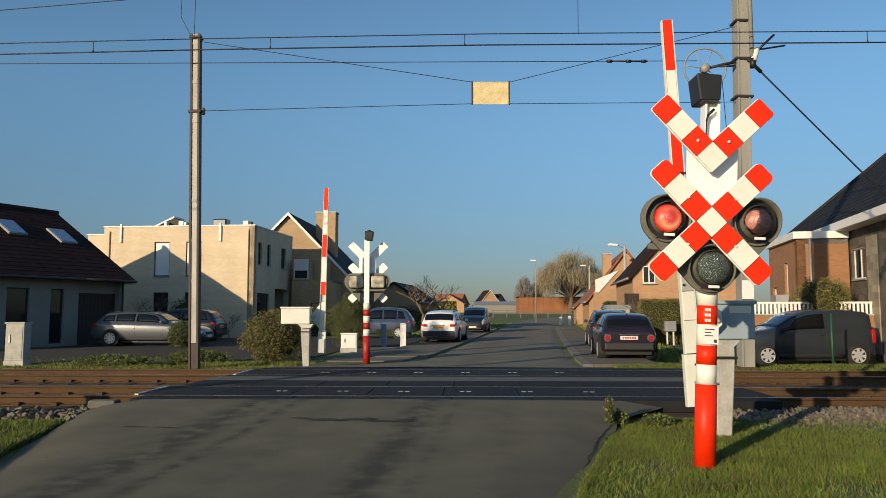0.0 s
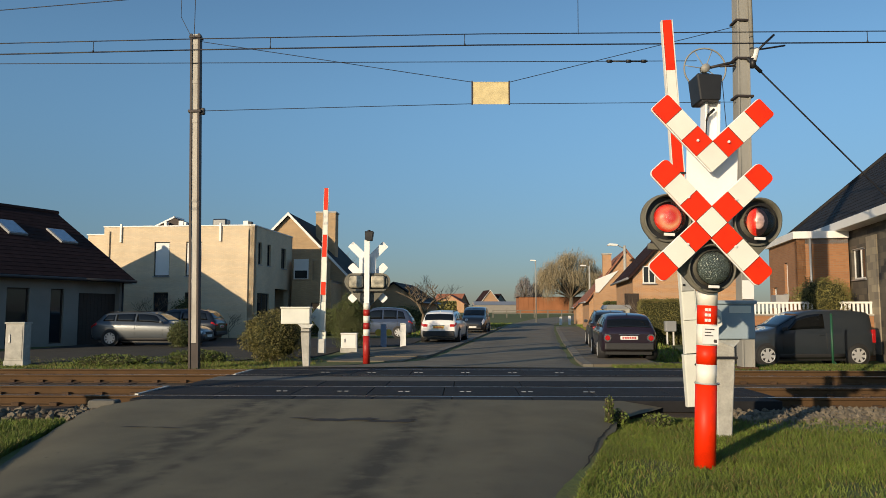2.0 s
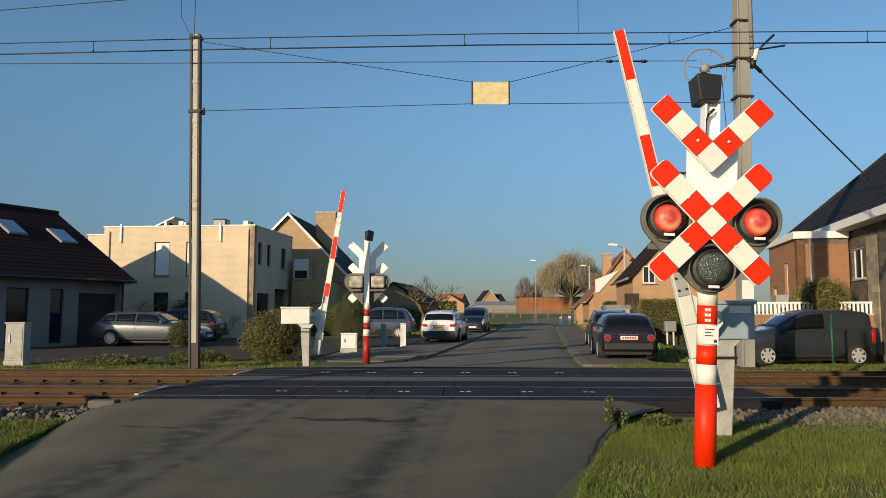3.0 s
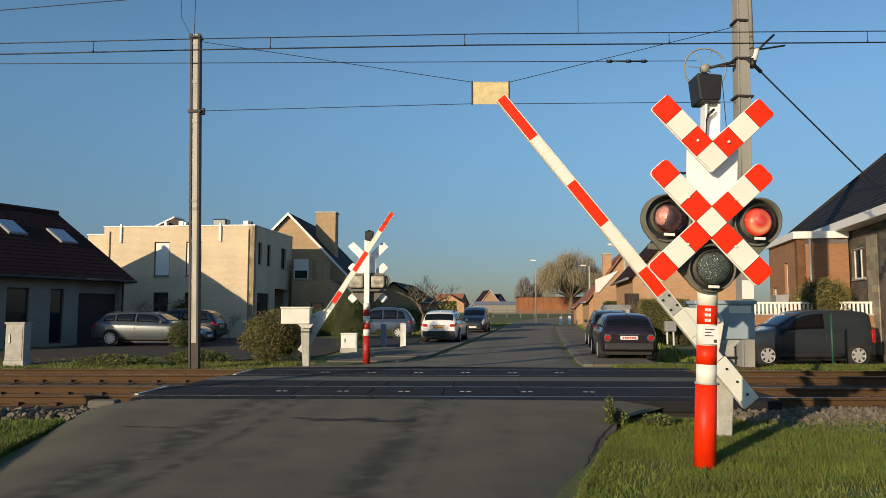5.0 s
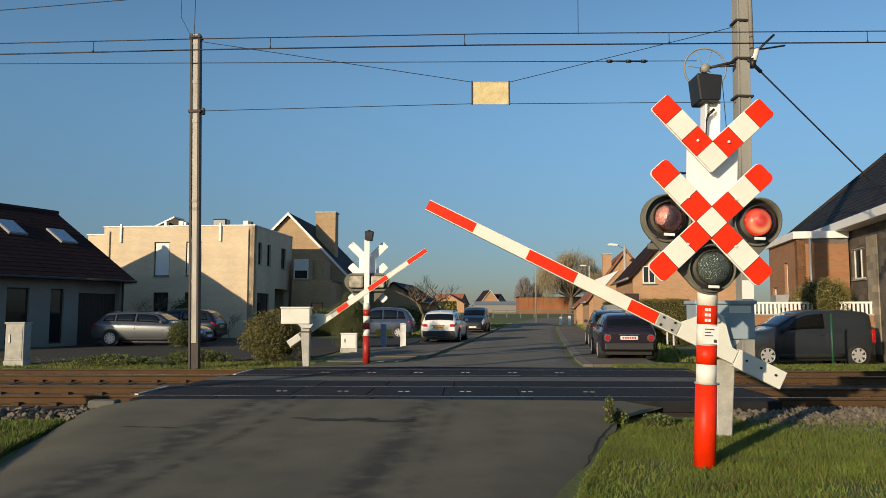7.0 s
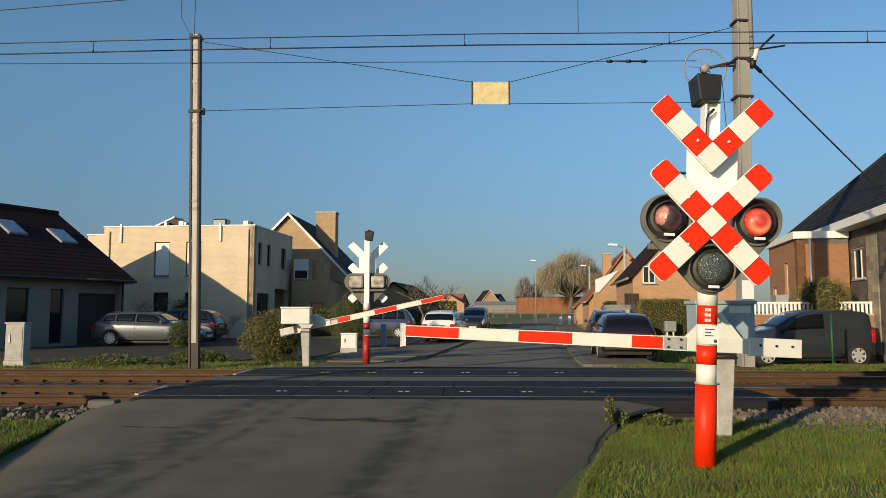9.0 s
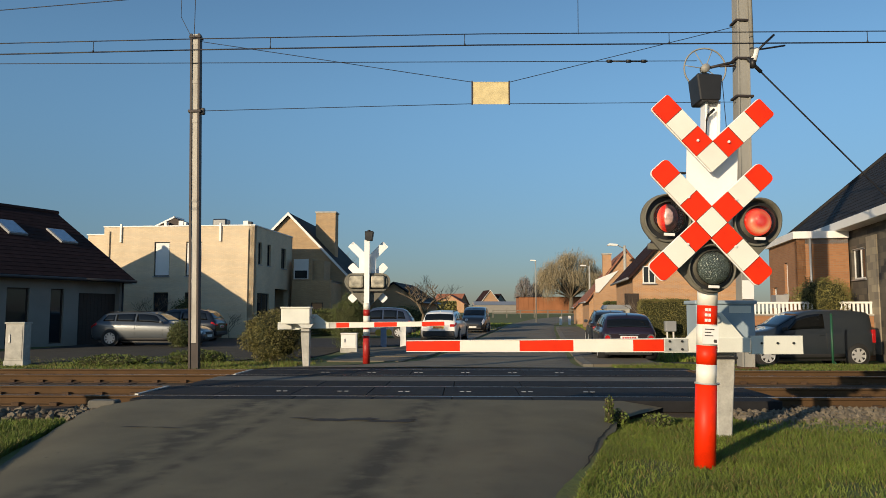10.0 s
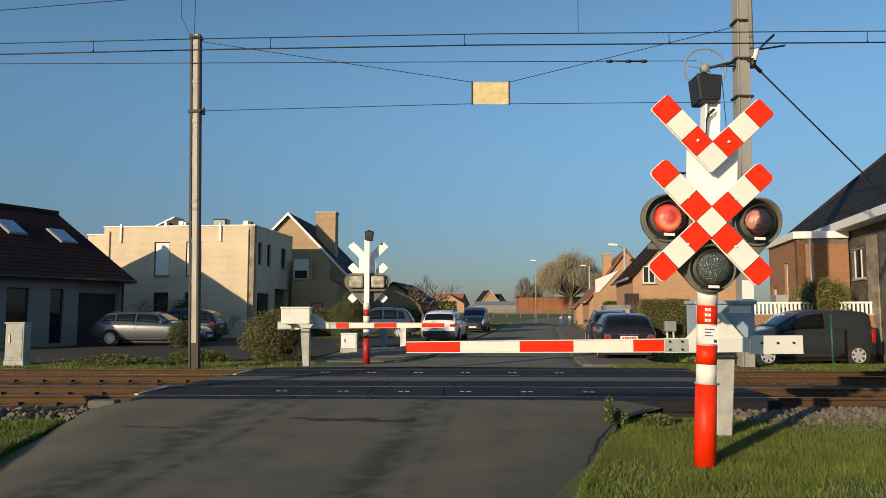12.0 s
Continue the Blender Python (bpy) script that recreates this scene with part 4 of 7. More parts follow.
def tension_mast(m):
    t = thing("catenary_mast", m, "tall grey catenary mast with a tensioning wheel", "mast", "catenary masts")
    bm = bmesh.new()
    bx(bm, -0.14, 0.14, -0.16, 0.16, -0.3, 12.0, 0.02)
    part("shaft", bm, M["mast_grey"], t)
    for s in (-1, 1):
        part("flange", box(s * 0.14 - 0.02, s * 0.14 + 0.02, -0.19, 0.19, -0.3, 12.0, 0.005), M["mast_grey"], t)
    part("base_block", box(-0.24, 0.24, -0.22, 0.22, -0.3, 0.10, 0.03), M["sleeper"], t)
    for z in (7.10, 8.12, 9.15):
        part("clamp", box(-0.22, 0.24, -0.215, 0.215, z, z + 0.06, 0.01), M["mast_steel"], t)
    part("white_plate", box(-0.15, 0.15, -0.215, -0.20, 1.82, 2.30, 0.006), M["trim"], t)
    # tensioning wheel on its arm
    bm = bmesh.new()
    cx, cz, R = -1.0, 7.87, 0.55
    n = 28
    for i in range(n):
        a0, a1 = 6.2832 * i / n, 6.2832 * (i + 1) / n
        tube(bm, (cx + R * math.cos(a0), -0.1, cz + R * math.sin(a0)), (cx + R * math.cos(a1), -0.1, cz + R * math.sin(a1)), 0.022, 0.022, 6, False)
    for i in range(7):
        a0 = 6.2832 * i / 7 + 0.3
        tube(bm, (cx, -0.1, cz), (cx + R * math.cos(a0), -0.1, cz + R * math.sin(a0)), 0.012, 0.012, 5)
    tube(bm, (cx, -0.2, cz), (cx, 0.0, cz), 0.11, 0.11, 12)
    part("tension_wheel", bm, M["mast_grey"], t, smooth=True)
    bm = bmesh.new()
    tube(bm, (cx, -0.1, cz), (-0.2, -0.1, cz + 0.20), 0.04, 0.04, 8)
    tube(bm, (cx + 0.4, -0.1, cz + 0.07), (-0.2, -0.1, cz + 0.10), 0.03, 0.03, 8)
    part("wheel_arm", bm, M["mast_steel"], t)
    part("weight_cable", tube(bmesh.new(), (cx + 0.45, -0.1, cz - 0.3), (-0.3, -0.1, 4.2), 0.01, 0.01, 5), M["wire"], t)
    return t


tension_mast(pose(7.76, 19.0, -0.2, 0, 1.1, 0))


def wire(name, pts, r, label, parent=None, sag=0.0, material="wire"):
    bm = bmesh.new()
    pts = [Vector(p) for p in pts]
    fine = []
    for a, b in zip(pts, pts[1:]):
        k = max(1, int((b - a).length / 2.5)) if sag else 1
        for i in range(k):
            f = i / k
            fine.append(a.lerp(b, f) - Vector((0, 0, sag * 4 * f * (1 - f))))
    fine.append(pts[-1])
    for a, b in zip(fine, fine[1:]):
        tube(bm, a, b, r, r, 5, False)
    ob = part(name, bm, M[material], parent, smooth=True)
    return tagged(ob, label, "wire", "overhead wires") if parent is None else ob


def track_point(x, v, z):
    return track_pose(v) @ Vector((x, 0, z))


CON = [(x, z) for x, z in ((-70, 5.62), (-40, 5.66), (-9, 5.74), (-4.2, 5.80), (0.7, 5.83), (7.6, 5.80), (40, 5.66), (70, 5.6))]
wire("contact_wire", [track_point(x, 12.2, z) for x, z in CON], 0.012, "dark copper contact wire above the track")
wire("carrier_wire", [track_point(x, 12.2, z + 0.195) for x, z in CON], 0.009, "thin carrier wire above the contact wire")
for x in (-9.5, -6.06, -2.97, 0.37, 3.83, 7.13, 10.5, -13, -16.5, 14):
    z = float(np.interp(x, [c[0] for c in CON], [c[1] for c in CON]))
    bm = bmesh.new()
    a, b = track_point(x, 12.2, z), track_point(x, 12.2, z + 0.195)
    tube(bm, a, b, 0.006, 0.006, 5)
    tube(bm, a, a + Vector((0, 0, 0.035)), 0.02, 0.012, 6)
    tagged(part("dropper", bm, M["wire"]), "short dropper clip between carrier and contact wire", "dropper", "droppers")
for x in (2.3, -4.3):
    wire("hanger_wire", [track_point(x, 12.2, 6.0), track_point(x + 0.01, 12.2, 7.6)], 0.006, "thin vertical hanger wire going up from the carrier")
wire("hanger_wire", [(-6.62, 18.95, 8.45), (-6.95, 18.9, 9.1), (-6.95, 18.9, 11.0)], 0.008, "thin slack wire beside the mast head")
wire("feeder_wire", [(-60, 19, 7.6), (-11.82, 19, 9.32), (-8.1, 19, 9.64), (7.8, 19, 10.9)], 0.012, "thin feeder wire rising over the track")
wire("feeder_wire", [(-60, 19.1, 8.1), (-8.1, 19.1, 9.9), (7.8, 19.1, 11.2)], 0.010, "thin feeder wire rising over the track")
wire("anchor_wire", [(-60, 18.9, 7.6), (-11.6, 18.9, 7.82), (6.7, 18.9, 7.90)], 0.010, "long tensioned wire running to the tensioning wheel")
bm = bmesh.new()
tube(bm, (4.3, 18.9, 7.89), (5.4, 18.9, 7.89), 0.022, 0.022, 6)
for x in (4.4, 4.9, 5.3):
    tube(bm, (x - 0.06, 18.9, 7.89), (x + 0.06, 18.9, 7.89), 0.045, 0.045, 8)
tagged(part("wire_insulator", bm, M["black"]), "black tension insulator in the anchor wire", "insulator")
# hanging sign between the two masts
wire("span_wire", [(-6.5, 19.0, 8.47), (0.75, 19.0, 7.36)], 0.009, "thin span wire from mast to hanging sign")
wire("span_wire", [(1.77, 19.0, 7.36), (7.9, 19.0, 8.90)], 0.009, "thin span wire from mast to hanging sign")
wire("span_wire", [(-6.3, 19.0, 6.58), (0.75, 19.03, 6.78), (1.77, 19.03, 6.78), (7.75, 19.0, 6.82)], 0.009, "thin lower span wire holding the sign")
sg = thing("hanging_sign", pose(1.26, 18.98, 6.74), "yellowed rectangular sign hung from span wires", "sign")
part("sign_face", box(-0.47, 0.47, -0.012, 0.012, 0.02, 0.60, 0.004), M["sign_back"], sg)
for s in (-1, 1):
    part("side_bar", box(s * 0.49 - 0.018, s * 0.49 + 0.018, -0.03, 0.03, 0.0, 0.64, 0.004), M["mast_steel"], sg)
for z in (0.02, 0.60):
    part("rim_bar", box(-0.47, 0.47, -0.022, -0.013, z - 0.012, z + 0.012), M["sign_back"], sg)
wire("stay_wire", [(7.98, 18.8, 7.95), (15.7, 18.8, -0.2)], 0.022, "thick stay wire from the mast down to the ground")
bm = bmesh.new()
tube(bm, (7.98, 18.8, 7.95), (8.35, 18.8, 7.56), 0.05, 0.05, 8)
tagged(part("stay_insulator", bm, M["black"]), "dark insulator at the head of the stay wire", "insulator")
# steady arm hanging over the near track
arm = thing("steady_arm", pose(5.24, 12.2, 0), "steel drop tube with steady arm and white insulator", "overhead arm")
part("drop_tube", tube(bmesh.new(), (0.03, 0, 5.64), (0.02, 0, 9.5), 0.035, 0.035, 10), M["mast_grey"], arm)
part("cantilever", tube(bmesh.new(), (0.02, 0, 9.4), (2.75, 6.85, 9.9), 0.05, 0.05, 10), M["mast_grey"], arm)
part("insulator", tube(bmesh.new(), (0.05, 0, 5.56), (0.12, 0, 5.78), 0.055, 0.045, 10), M["trim"], arm)
part("end_clamp", tube(bmesh.new(), (0.04, 0, 5.44), (0.04, 0, 5.6), 0.05, 0.05, 10), M["black"], arm)
part("arm_tube", tube(bmesh.new(), (0.08, 0, 5.70), (0.42, 0, 6.02), 0.02, 0.02, 8), M["black"], arm)
part("steady_rod", tube(bmesh.new(), (0.1, 0, 5.75), (0.6, 0, 5.83), 0.016, 0.016, 8), M["black"], arm)


def cabinet(m, w, d, h, label, material="concrete"):
    t = thing("utility_cabinet", m, label, "utility cabinet")
    part("plinth", box(-w / 2 - 0.02, w / 2 + 0.02, -d / 2, d / 2, -0.15, 0.14, 0.01), M["concrete"], t)
    part("body", box(-w / 2, w / 2, -d / 2 + 0.02, d / 2 - 0.02, 0.14, h, 0.015), M[material], t)
    part("roof_cap", box(-w / 2 - 0.025, w / 2 + 0.025, -d / 2 - 0.01, d / 2 + 0.01, h, h + 0.05, 0.012), M[material], t)
    part("door", box(-w / 2 + 0.04, w / 2 - 0.04, -d / 2 + 0.008, -d / 2 + 0.022, 0.2, h - 0.05, 0.004), M[material], t)
    part("latch", box(-w * 0.3, -w * 0.3 + 0.05, -d / 2 - 0.015, -d / 2 + 0.01, h * 0.55, h * 0.75, 0.004), M["zinc"], t)
    return t


cabinet(pose(-11.95, 20.8, -0.2), 0.52, 0.4, 1.16, "pale concrete utility cabinet on a plinth beside the track")
cabinet(pose(-3.46, 27.3, -0.17), 0.58, 0.3, 0.64, "small white meter cabinet behind the barrier", "trim")


def bollard(m, h, w, material, label, band=None):
    t = thing("bollard", m, label, "bollard")
    bm = bmesh.new()
    prism(bm, [(-w / 2, -0.1), (w / 2, -0.1), (w / 2, h - 0.04), (w / 2 - 0.04, h), (-w / 2, h)], "y", -w * 0.35, w * 0.35)
    part("post", bm, M[material], t)
    if band:
        for s in (-1, 1):
            bm = bmesh.new()
            tube(bm, (s * w * 0.9, -0.05, h * 0.62), (s * w * 0.9, 0.05, h * 0.62), 0.14, 0.14, 14)
            part("reflector", bm, M[band], t)
    part("cap", box(-w / 2 - 0.01, w / 2 - 0.03, -w * 0.37, w * 0.37, h - 0.05, h - 0.02), M["zinc"], t)
    return t


bollard(pose(-2.53, 31.5, -0.17), 0.95, 0.24, "bluepost", "blue post with two round yellow reflectors", "yellow")
bollard(pose(-1.70, 31.5, -0.17), 0.98, 0.24, "trim", "white square roadside post")
bollard(pose(13.4, 84, -0.17), 0.9, 0.28, "trim", "white roadside post at the far bend")
bollard(pose(14.4, 84, -0.17), 1.0, 0.28, "trim", "white roadside post at the far bend")


def street_lamp(m, h, arm_len, label, concrete=False):
    t = thing("street_lamp", m, label, "street lamp", "street lamps")
    part("pole", tube(bmesh.new(), (0, 0, -0.2), (0, 0, h), 0.16 if concrete else 0.09, 0.1 if concrete else 0.05, 10), M["concrete" if concrete else "mast_grey"], t)
    part("arm", tube(bmesh.new(), (0, 0, h - 0.25), (-arm_len, 0, h + 0.05), 0.04, 0.035, 8), M["mast_grey"], t)
    bm = bmesh.new()
    prism(bm, [(-arm_len - 0.75, h), (-arm_len, h - 0.04), (-arm_len + 0.1, h + 0.1), (-arm_len - 0.6, h + 0.16)], "y", -0.16, 0.16)
    part("lantern", bm, M["trim"], t)
    return t


street_lamp(pose(13.9, 56, -0.2), 6.55, 0.6, "concrete street lamp pole with a pale lantern", True)
street_lamp(pose(18.96, 95, -0.2), 7.4, 0.5, "street lamp pole beside the far bend", True)
street_lamp(pose(12.26, 97, -0.2), 8.2, 0.05, "slim street lamp pole standing by the field")


def mailbox():
    t = thing("mailbox", pose(10.15, 33.0, -0.2), "grey mailbox on two white posts before a hedge", "mailbox")
    part("box", box(-0.24, 0.24, -0.15, 0.15, 0.62, 1.08, 0.02), M["zinc"], t)
    for s in (-1, 1):
        part("leg", box(s * 0.14 - 0.03, s * 0.14 + 0.03, -0.03, 0.03, -0.1, 0.62), M["trim"], t)


mailbox()


def green_post():
    t = thing("fence_post", pose(10.84, 20.6, -0.2), "green metal fence post in the grass", "fence post")
    part("post", tube(bmesh.new(), (0, 0, -0.2), (0, 0, 1.42), 0.033, 0.033, 10), M["green_metal"], t)
    part("cap", tube(bmesh.new(), (0, 0, 1.42), (0, 0, 1.45), 0.04, 0.02, 10), M["green_metal"], t)
    part("strut", tube(bmesh.new(), (0.0, 0, 0.15), (0.28, 0.1, -0.1), 0.02, 0.02, 8), M["green_metal"], t)


green_post()


# paved strip and kerb beside the far street
def build_paving():
    t = thing("pavement", pose(0, 0, 0), "grey slab pavement with pale kerb beside the street", "pavement", kind="structure")
    n = 0
    meshes = {}
    rng = random.Random(3)
    for j in range(38):
        y0 = 20.4 + j * 0.9 + j * j * 0.012
        y1 = 20.4 + (j + 1) * 0.9 + (j + 1) ** 2 * 0.012
        for side in (0, 1):
            l, r, z = lerp_table(ROAD_FAR, y0)
            l2, r2, z2 = lerp_table(ROAD_FAR, y1)
            if side == 0 and y0 < 24.0:
                continue
            a, b = (r, r2) if side else (l, l2)
            s = 1 if side else -1
            for k, (o0, o1, key, dz) in enumerate(((0.02, 0.30, "kerb", 0.02), (0.31, 1.25, "slab", 0.012), (1.26, 2.2, "slab", 0.012))):
                bm = bmesh.new()
                g = 0.012
                h = -0.155 + dz + rng.uniform(-0.006, 0.006)
                lo = [(a + s * o0, y0 + g), (a + s * o1, y0 + g), (b + s * o1, y1 - g), (b + s * o0, y1 - g)]
                prism(bm, lo, "z", -0.3, h)
                part("kerb_stone" if key == "kerb" else "slab", bm, M[key], t)
    bm = bmesh.new()
    prism(bm, [(-16.2, 30.5), (-3.2, 30.5), (-1.5, 33), (-1.0, 41), (-16.0, 41)], "z", -0.4, -0.168)
    tagged(part("driveway", bm, M["drive"]), "dark paved driveway before the houses", "driveway", kind="structure")
    bm = bmesh.new()
    prism(bm, [(-3.5, 22.3), (-1.2, 22.3), (-0.9, 24), (-0.45, 31), (-3.3, 31)], "z", -0.4, -0.172)
    tagged(part("forecourt", bm, M["road_far"]), "worn asphalt forecourt beside the street", "driveway", kind="structure")
    bm = bmesh.new()
    prism(bm, [(6.6, 20.2), (13.4, 20.2), (13.4, 23.4), (9.5, 24.5), (7.2, 26)], "z", -0.6, -0.33)
    tagged(part("parking_yard", bm, M["drive"]), "dark parking yard under the van", "driveway", kind="structure")


build_paving()


def build_soil():
    bm = bmesh.new()
    n = 24
    pts = [(-17.0, 20.9), (-6.6, 20.9), (-5.9, 23.5), (-4.2, 24.0), (-3.7, 30.5), (-16.2, 30.5)]
    prism(bm, pts, "z", -0.5, -0.172)
    tagged(part("garden_bed", bm, M["soil"]), "dark bare garden soil before the bungalow", "garden bed", kind="structure")


build_soil()
# ---- houses ----
def wall_bm(length, z0, z1, thick, holes):
    """A wall along x with its outer face at y = 0, cut right through by the openings (x0, x1, z0, z1)."""
    bm = bmesh.new()
    xs = sorted({0.0, length, *(h[0] for h in holes), *(h[1] for h in holes)})
    zs = sorted({z0, z1, *(h[2] for h in holes), *(h[3] for h in holes)})
    solid = {}
    for i in range(len(xs) - 1):
        for j in range(len(zs) - 1):
            cx, cz = (xs[i] + xs[i + 1]) / 2, (zs[j] + zs[j + 1]) / 2
            solid[i, j] = not any(h[0] < cx < h[1] and h[2] < cz < h[3] for h in holes)
    for (i, j), s in solid.items():
        if not s:
            continue
        a, b, c, d = xs[i], xs[i + 1], zs[j], zs[j + 1]
        def face(*p):
            bm.faces.new([bm.verts.new(q) for q in p])
        face((a, 0, c), (b, 0, c), (b, 0, d), (a, 0, d))
        face((b, thick, c), (a, thick, c), (a, thick, d), (b, thick, d))
        if not solid.get((i - 1, j), False):
            face((a, thick, c), (a, 0, c), (a, 0, d), (a, thick, d))
        if not solid.get((i + 1, j), False):
            face((b, 0, c), (b, thick, c), (b, thick, d), (b, 0, d))
        if not solid.get((i, j - 1), False):
            face((a, 0, c), (a, thick, c), (b, thick, c), (b, 0, c))
        if not solid.get((i, j + 1), False):
            face((a, 0, d), (b, 0, d), (b, thick, d), (a, thick, d))
    bmesh.ops.remove_doubles(bm, verts=list(bm.verts), dist=0.0005)
    return bm


def put(name, bm, material, parent, m=None, label=""):
    if m is not None:
        bm.transform(m)
    return part(name, bm, material, parent, label)


def window(parent, m, x0, x1, z0, z1, blind=False, frame_key="dark_plastic", mullion=0, sill=True, glass="glass"):
    """Frame, pane and sill in an opening; with a lowered blind where the house shows one."""
    bm = bmesh.new()
    f = 0.06
    y0, y1 = 0.09, 0.15
    bx(bm, x0, x0 + f, y0, y1, z0, z1)
    bx(bm, x1 - f, x1, y0, y1, z0, z1)
    bx(bm, x0 + f, x1 - f, y0, y1, z1 - f, z1)
    bx(bm, x0 + f, x1 - f, y0, y1, z0, z0 + f)
    for k in range(mullion):
        c = x0 + (x1 - x0) * (k + 1) / (mullion + 1)
        bx(bm, c - 0.03, c + 0.03, y0, y1, z0 + f, z1 - f)
    win = put("window", bm, M[frame_key], parent, m)
    if blind:
        n = max(4, int((z1 - z0) / 0.12))
        h = (z1 - z0 - 2 * f) / n
        edge = [(0.088, z1 - f), (0.088, z0 + f)]
        for k in range(n):
            a = z0 + f + k * h
            edge += [(0.080, a), (0.070, a + 0.012), (0.070, a + h - 0.006)]
        bm = prism(bmesh.new(), edge, "x", x0 + f, x1 - f)
        put("roller_blind", bm, M["blind"], win, m, "white closed roller blind")
    else:
        put("pane", box(x0 + f, x1 - f, 0.115, 0.125, z0 + f, z1 - f), M[glass], win, m)
        # added dark sheet behind the pane, in place of an unlit room
        put("room_dark_sheet", box(x0 + 0.01, x1 - 0.01, 0.26, 0.28, z0 + 0.01, z1 - 0.01), M["dark_room"], win, m)
    if sill:
        put("sill", box(x0 - 0.05, x1 + 0.05, -0.05, 0.12, z0 - 0.05, z0 - 0.002), M["zinc"], win, m)
    return win


def gable_bm(width, z0, z1, thick):
    return prism(bmesh.new(), [(0, z0), (width, z0), (width / 2, z1)], "y", 0, thick)


def roof_slope(parent, corners, material, thick=0.12, course=0.34, label=""):
    """A roof plane from its eave corners a, b and ridge corners d, c: a slab with courses of tiles proud of it."""
    a, b, c, d = [Vector(p) for p in corners]
    nrm = (b - a).cross(d - a).normalized()
    if nrm.z < 0:
        nrm = -nrm
    bm = bmesh.new()
    lo = [bm.verts.new(p - nrm * thick) for p in (a, b, c, d)]
    hi = [bm.verts.new(p) for p in (a, b, c, d)]
    fs = [bm.faces.new(lo[::-1]), bm.faces.new(hi)] + [bm.faces.new((lo[i], lo[(i + 1) % 4], hi[(i + 1) % 4], hi[i])) for i in range(4)]
    bmesh.ops.recalc_face_normals(bm, faces=fs)
    ob = part("roof", bm, material, parent, label)
    n = max(3, int(((d - a).length + (c - b).length) / 2 / course))
    v, f = [], []
    for k in range(n):
        t0, t1 = k / n, min(1.0, (k + 1.08) / n)
        w = max(2, int((b - a).length / 0.33))
        for i in range(w):
            s0, s1 = i / w, (i + 0.97) / w
            q = [a.lerp(b, s0).lerp(d.lerp(c, s0), t0) + nrm * 0.022, a.lerp(b, s1).lerp(d.lerp(c, s1), t0) + nrm * 0.022,
                 a.lerp(b, s1).lerp(d.lerp(c, s1), t1) + nrm * 0.008, a.lerp(b, s0).lerp(d.lerp(c, s0), t1) + nrm * 0.008,
                 a.lerp(b, s0).lerp(d.lerp(c, s0), t0) + nrm * 0.002, a.lerp(b, s1).lerp(d.lerp(c, s1), t0) + nrm * 0.002]
            o = len(v)
            v += q
            f += [(o, o + 1, o + 2, o + 3), (o + 4, o + 5, o + 1, o)]
    tiles = quads("roof_tiles", v, f, material, ob)
    tagged(tiles, kind="stuff")
    return ob


RZ = Matrix.Rotation


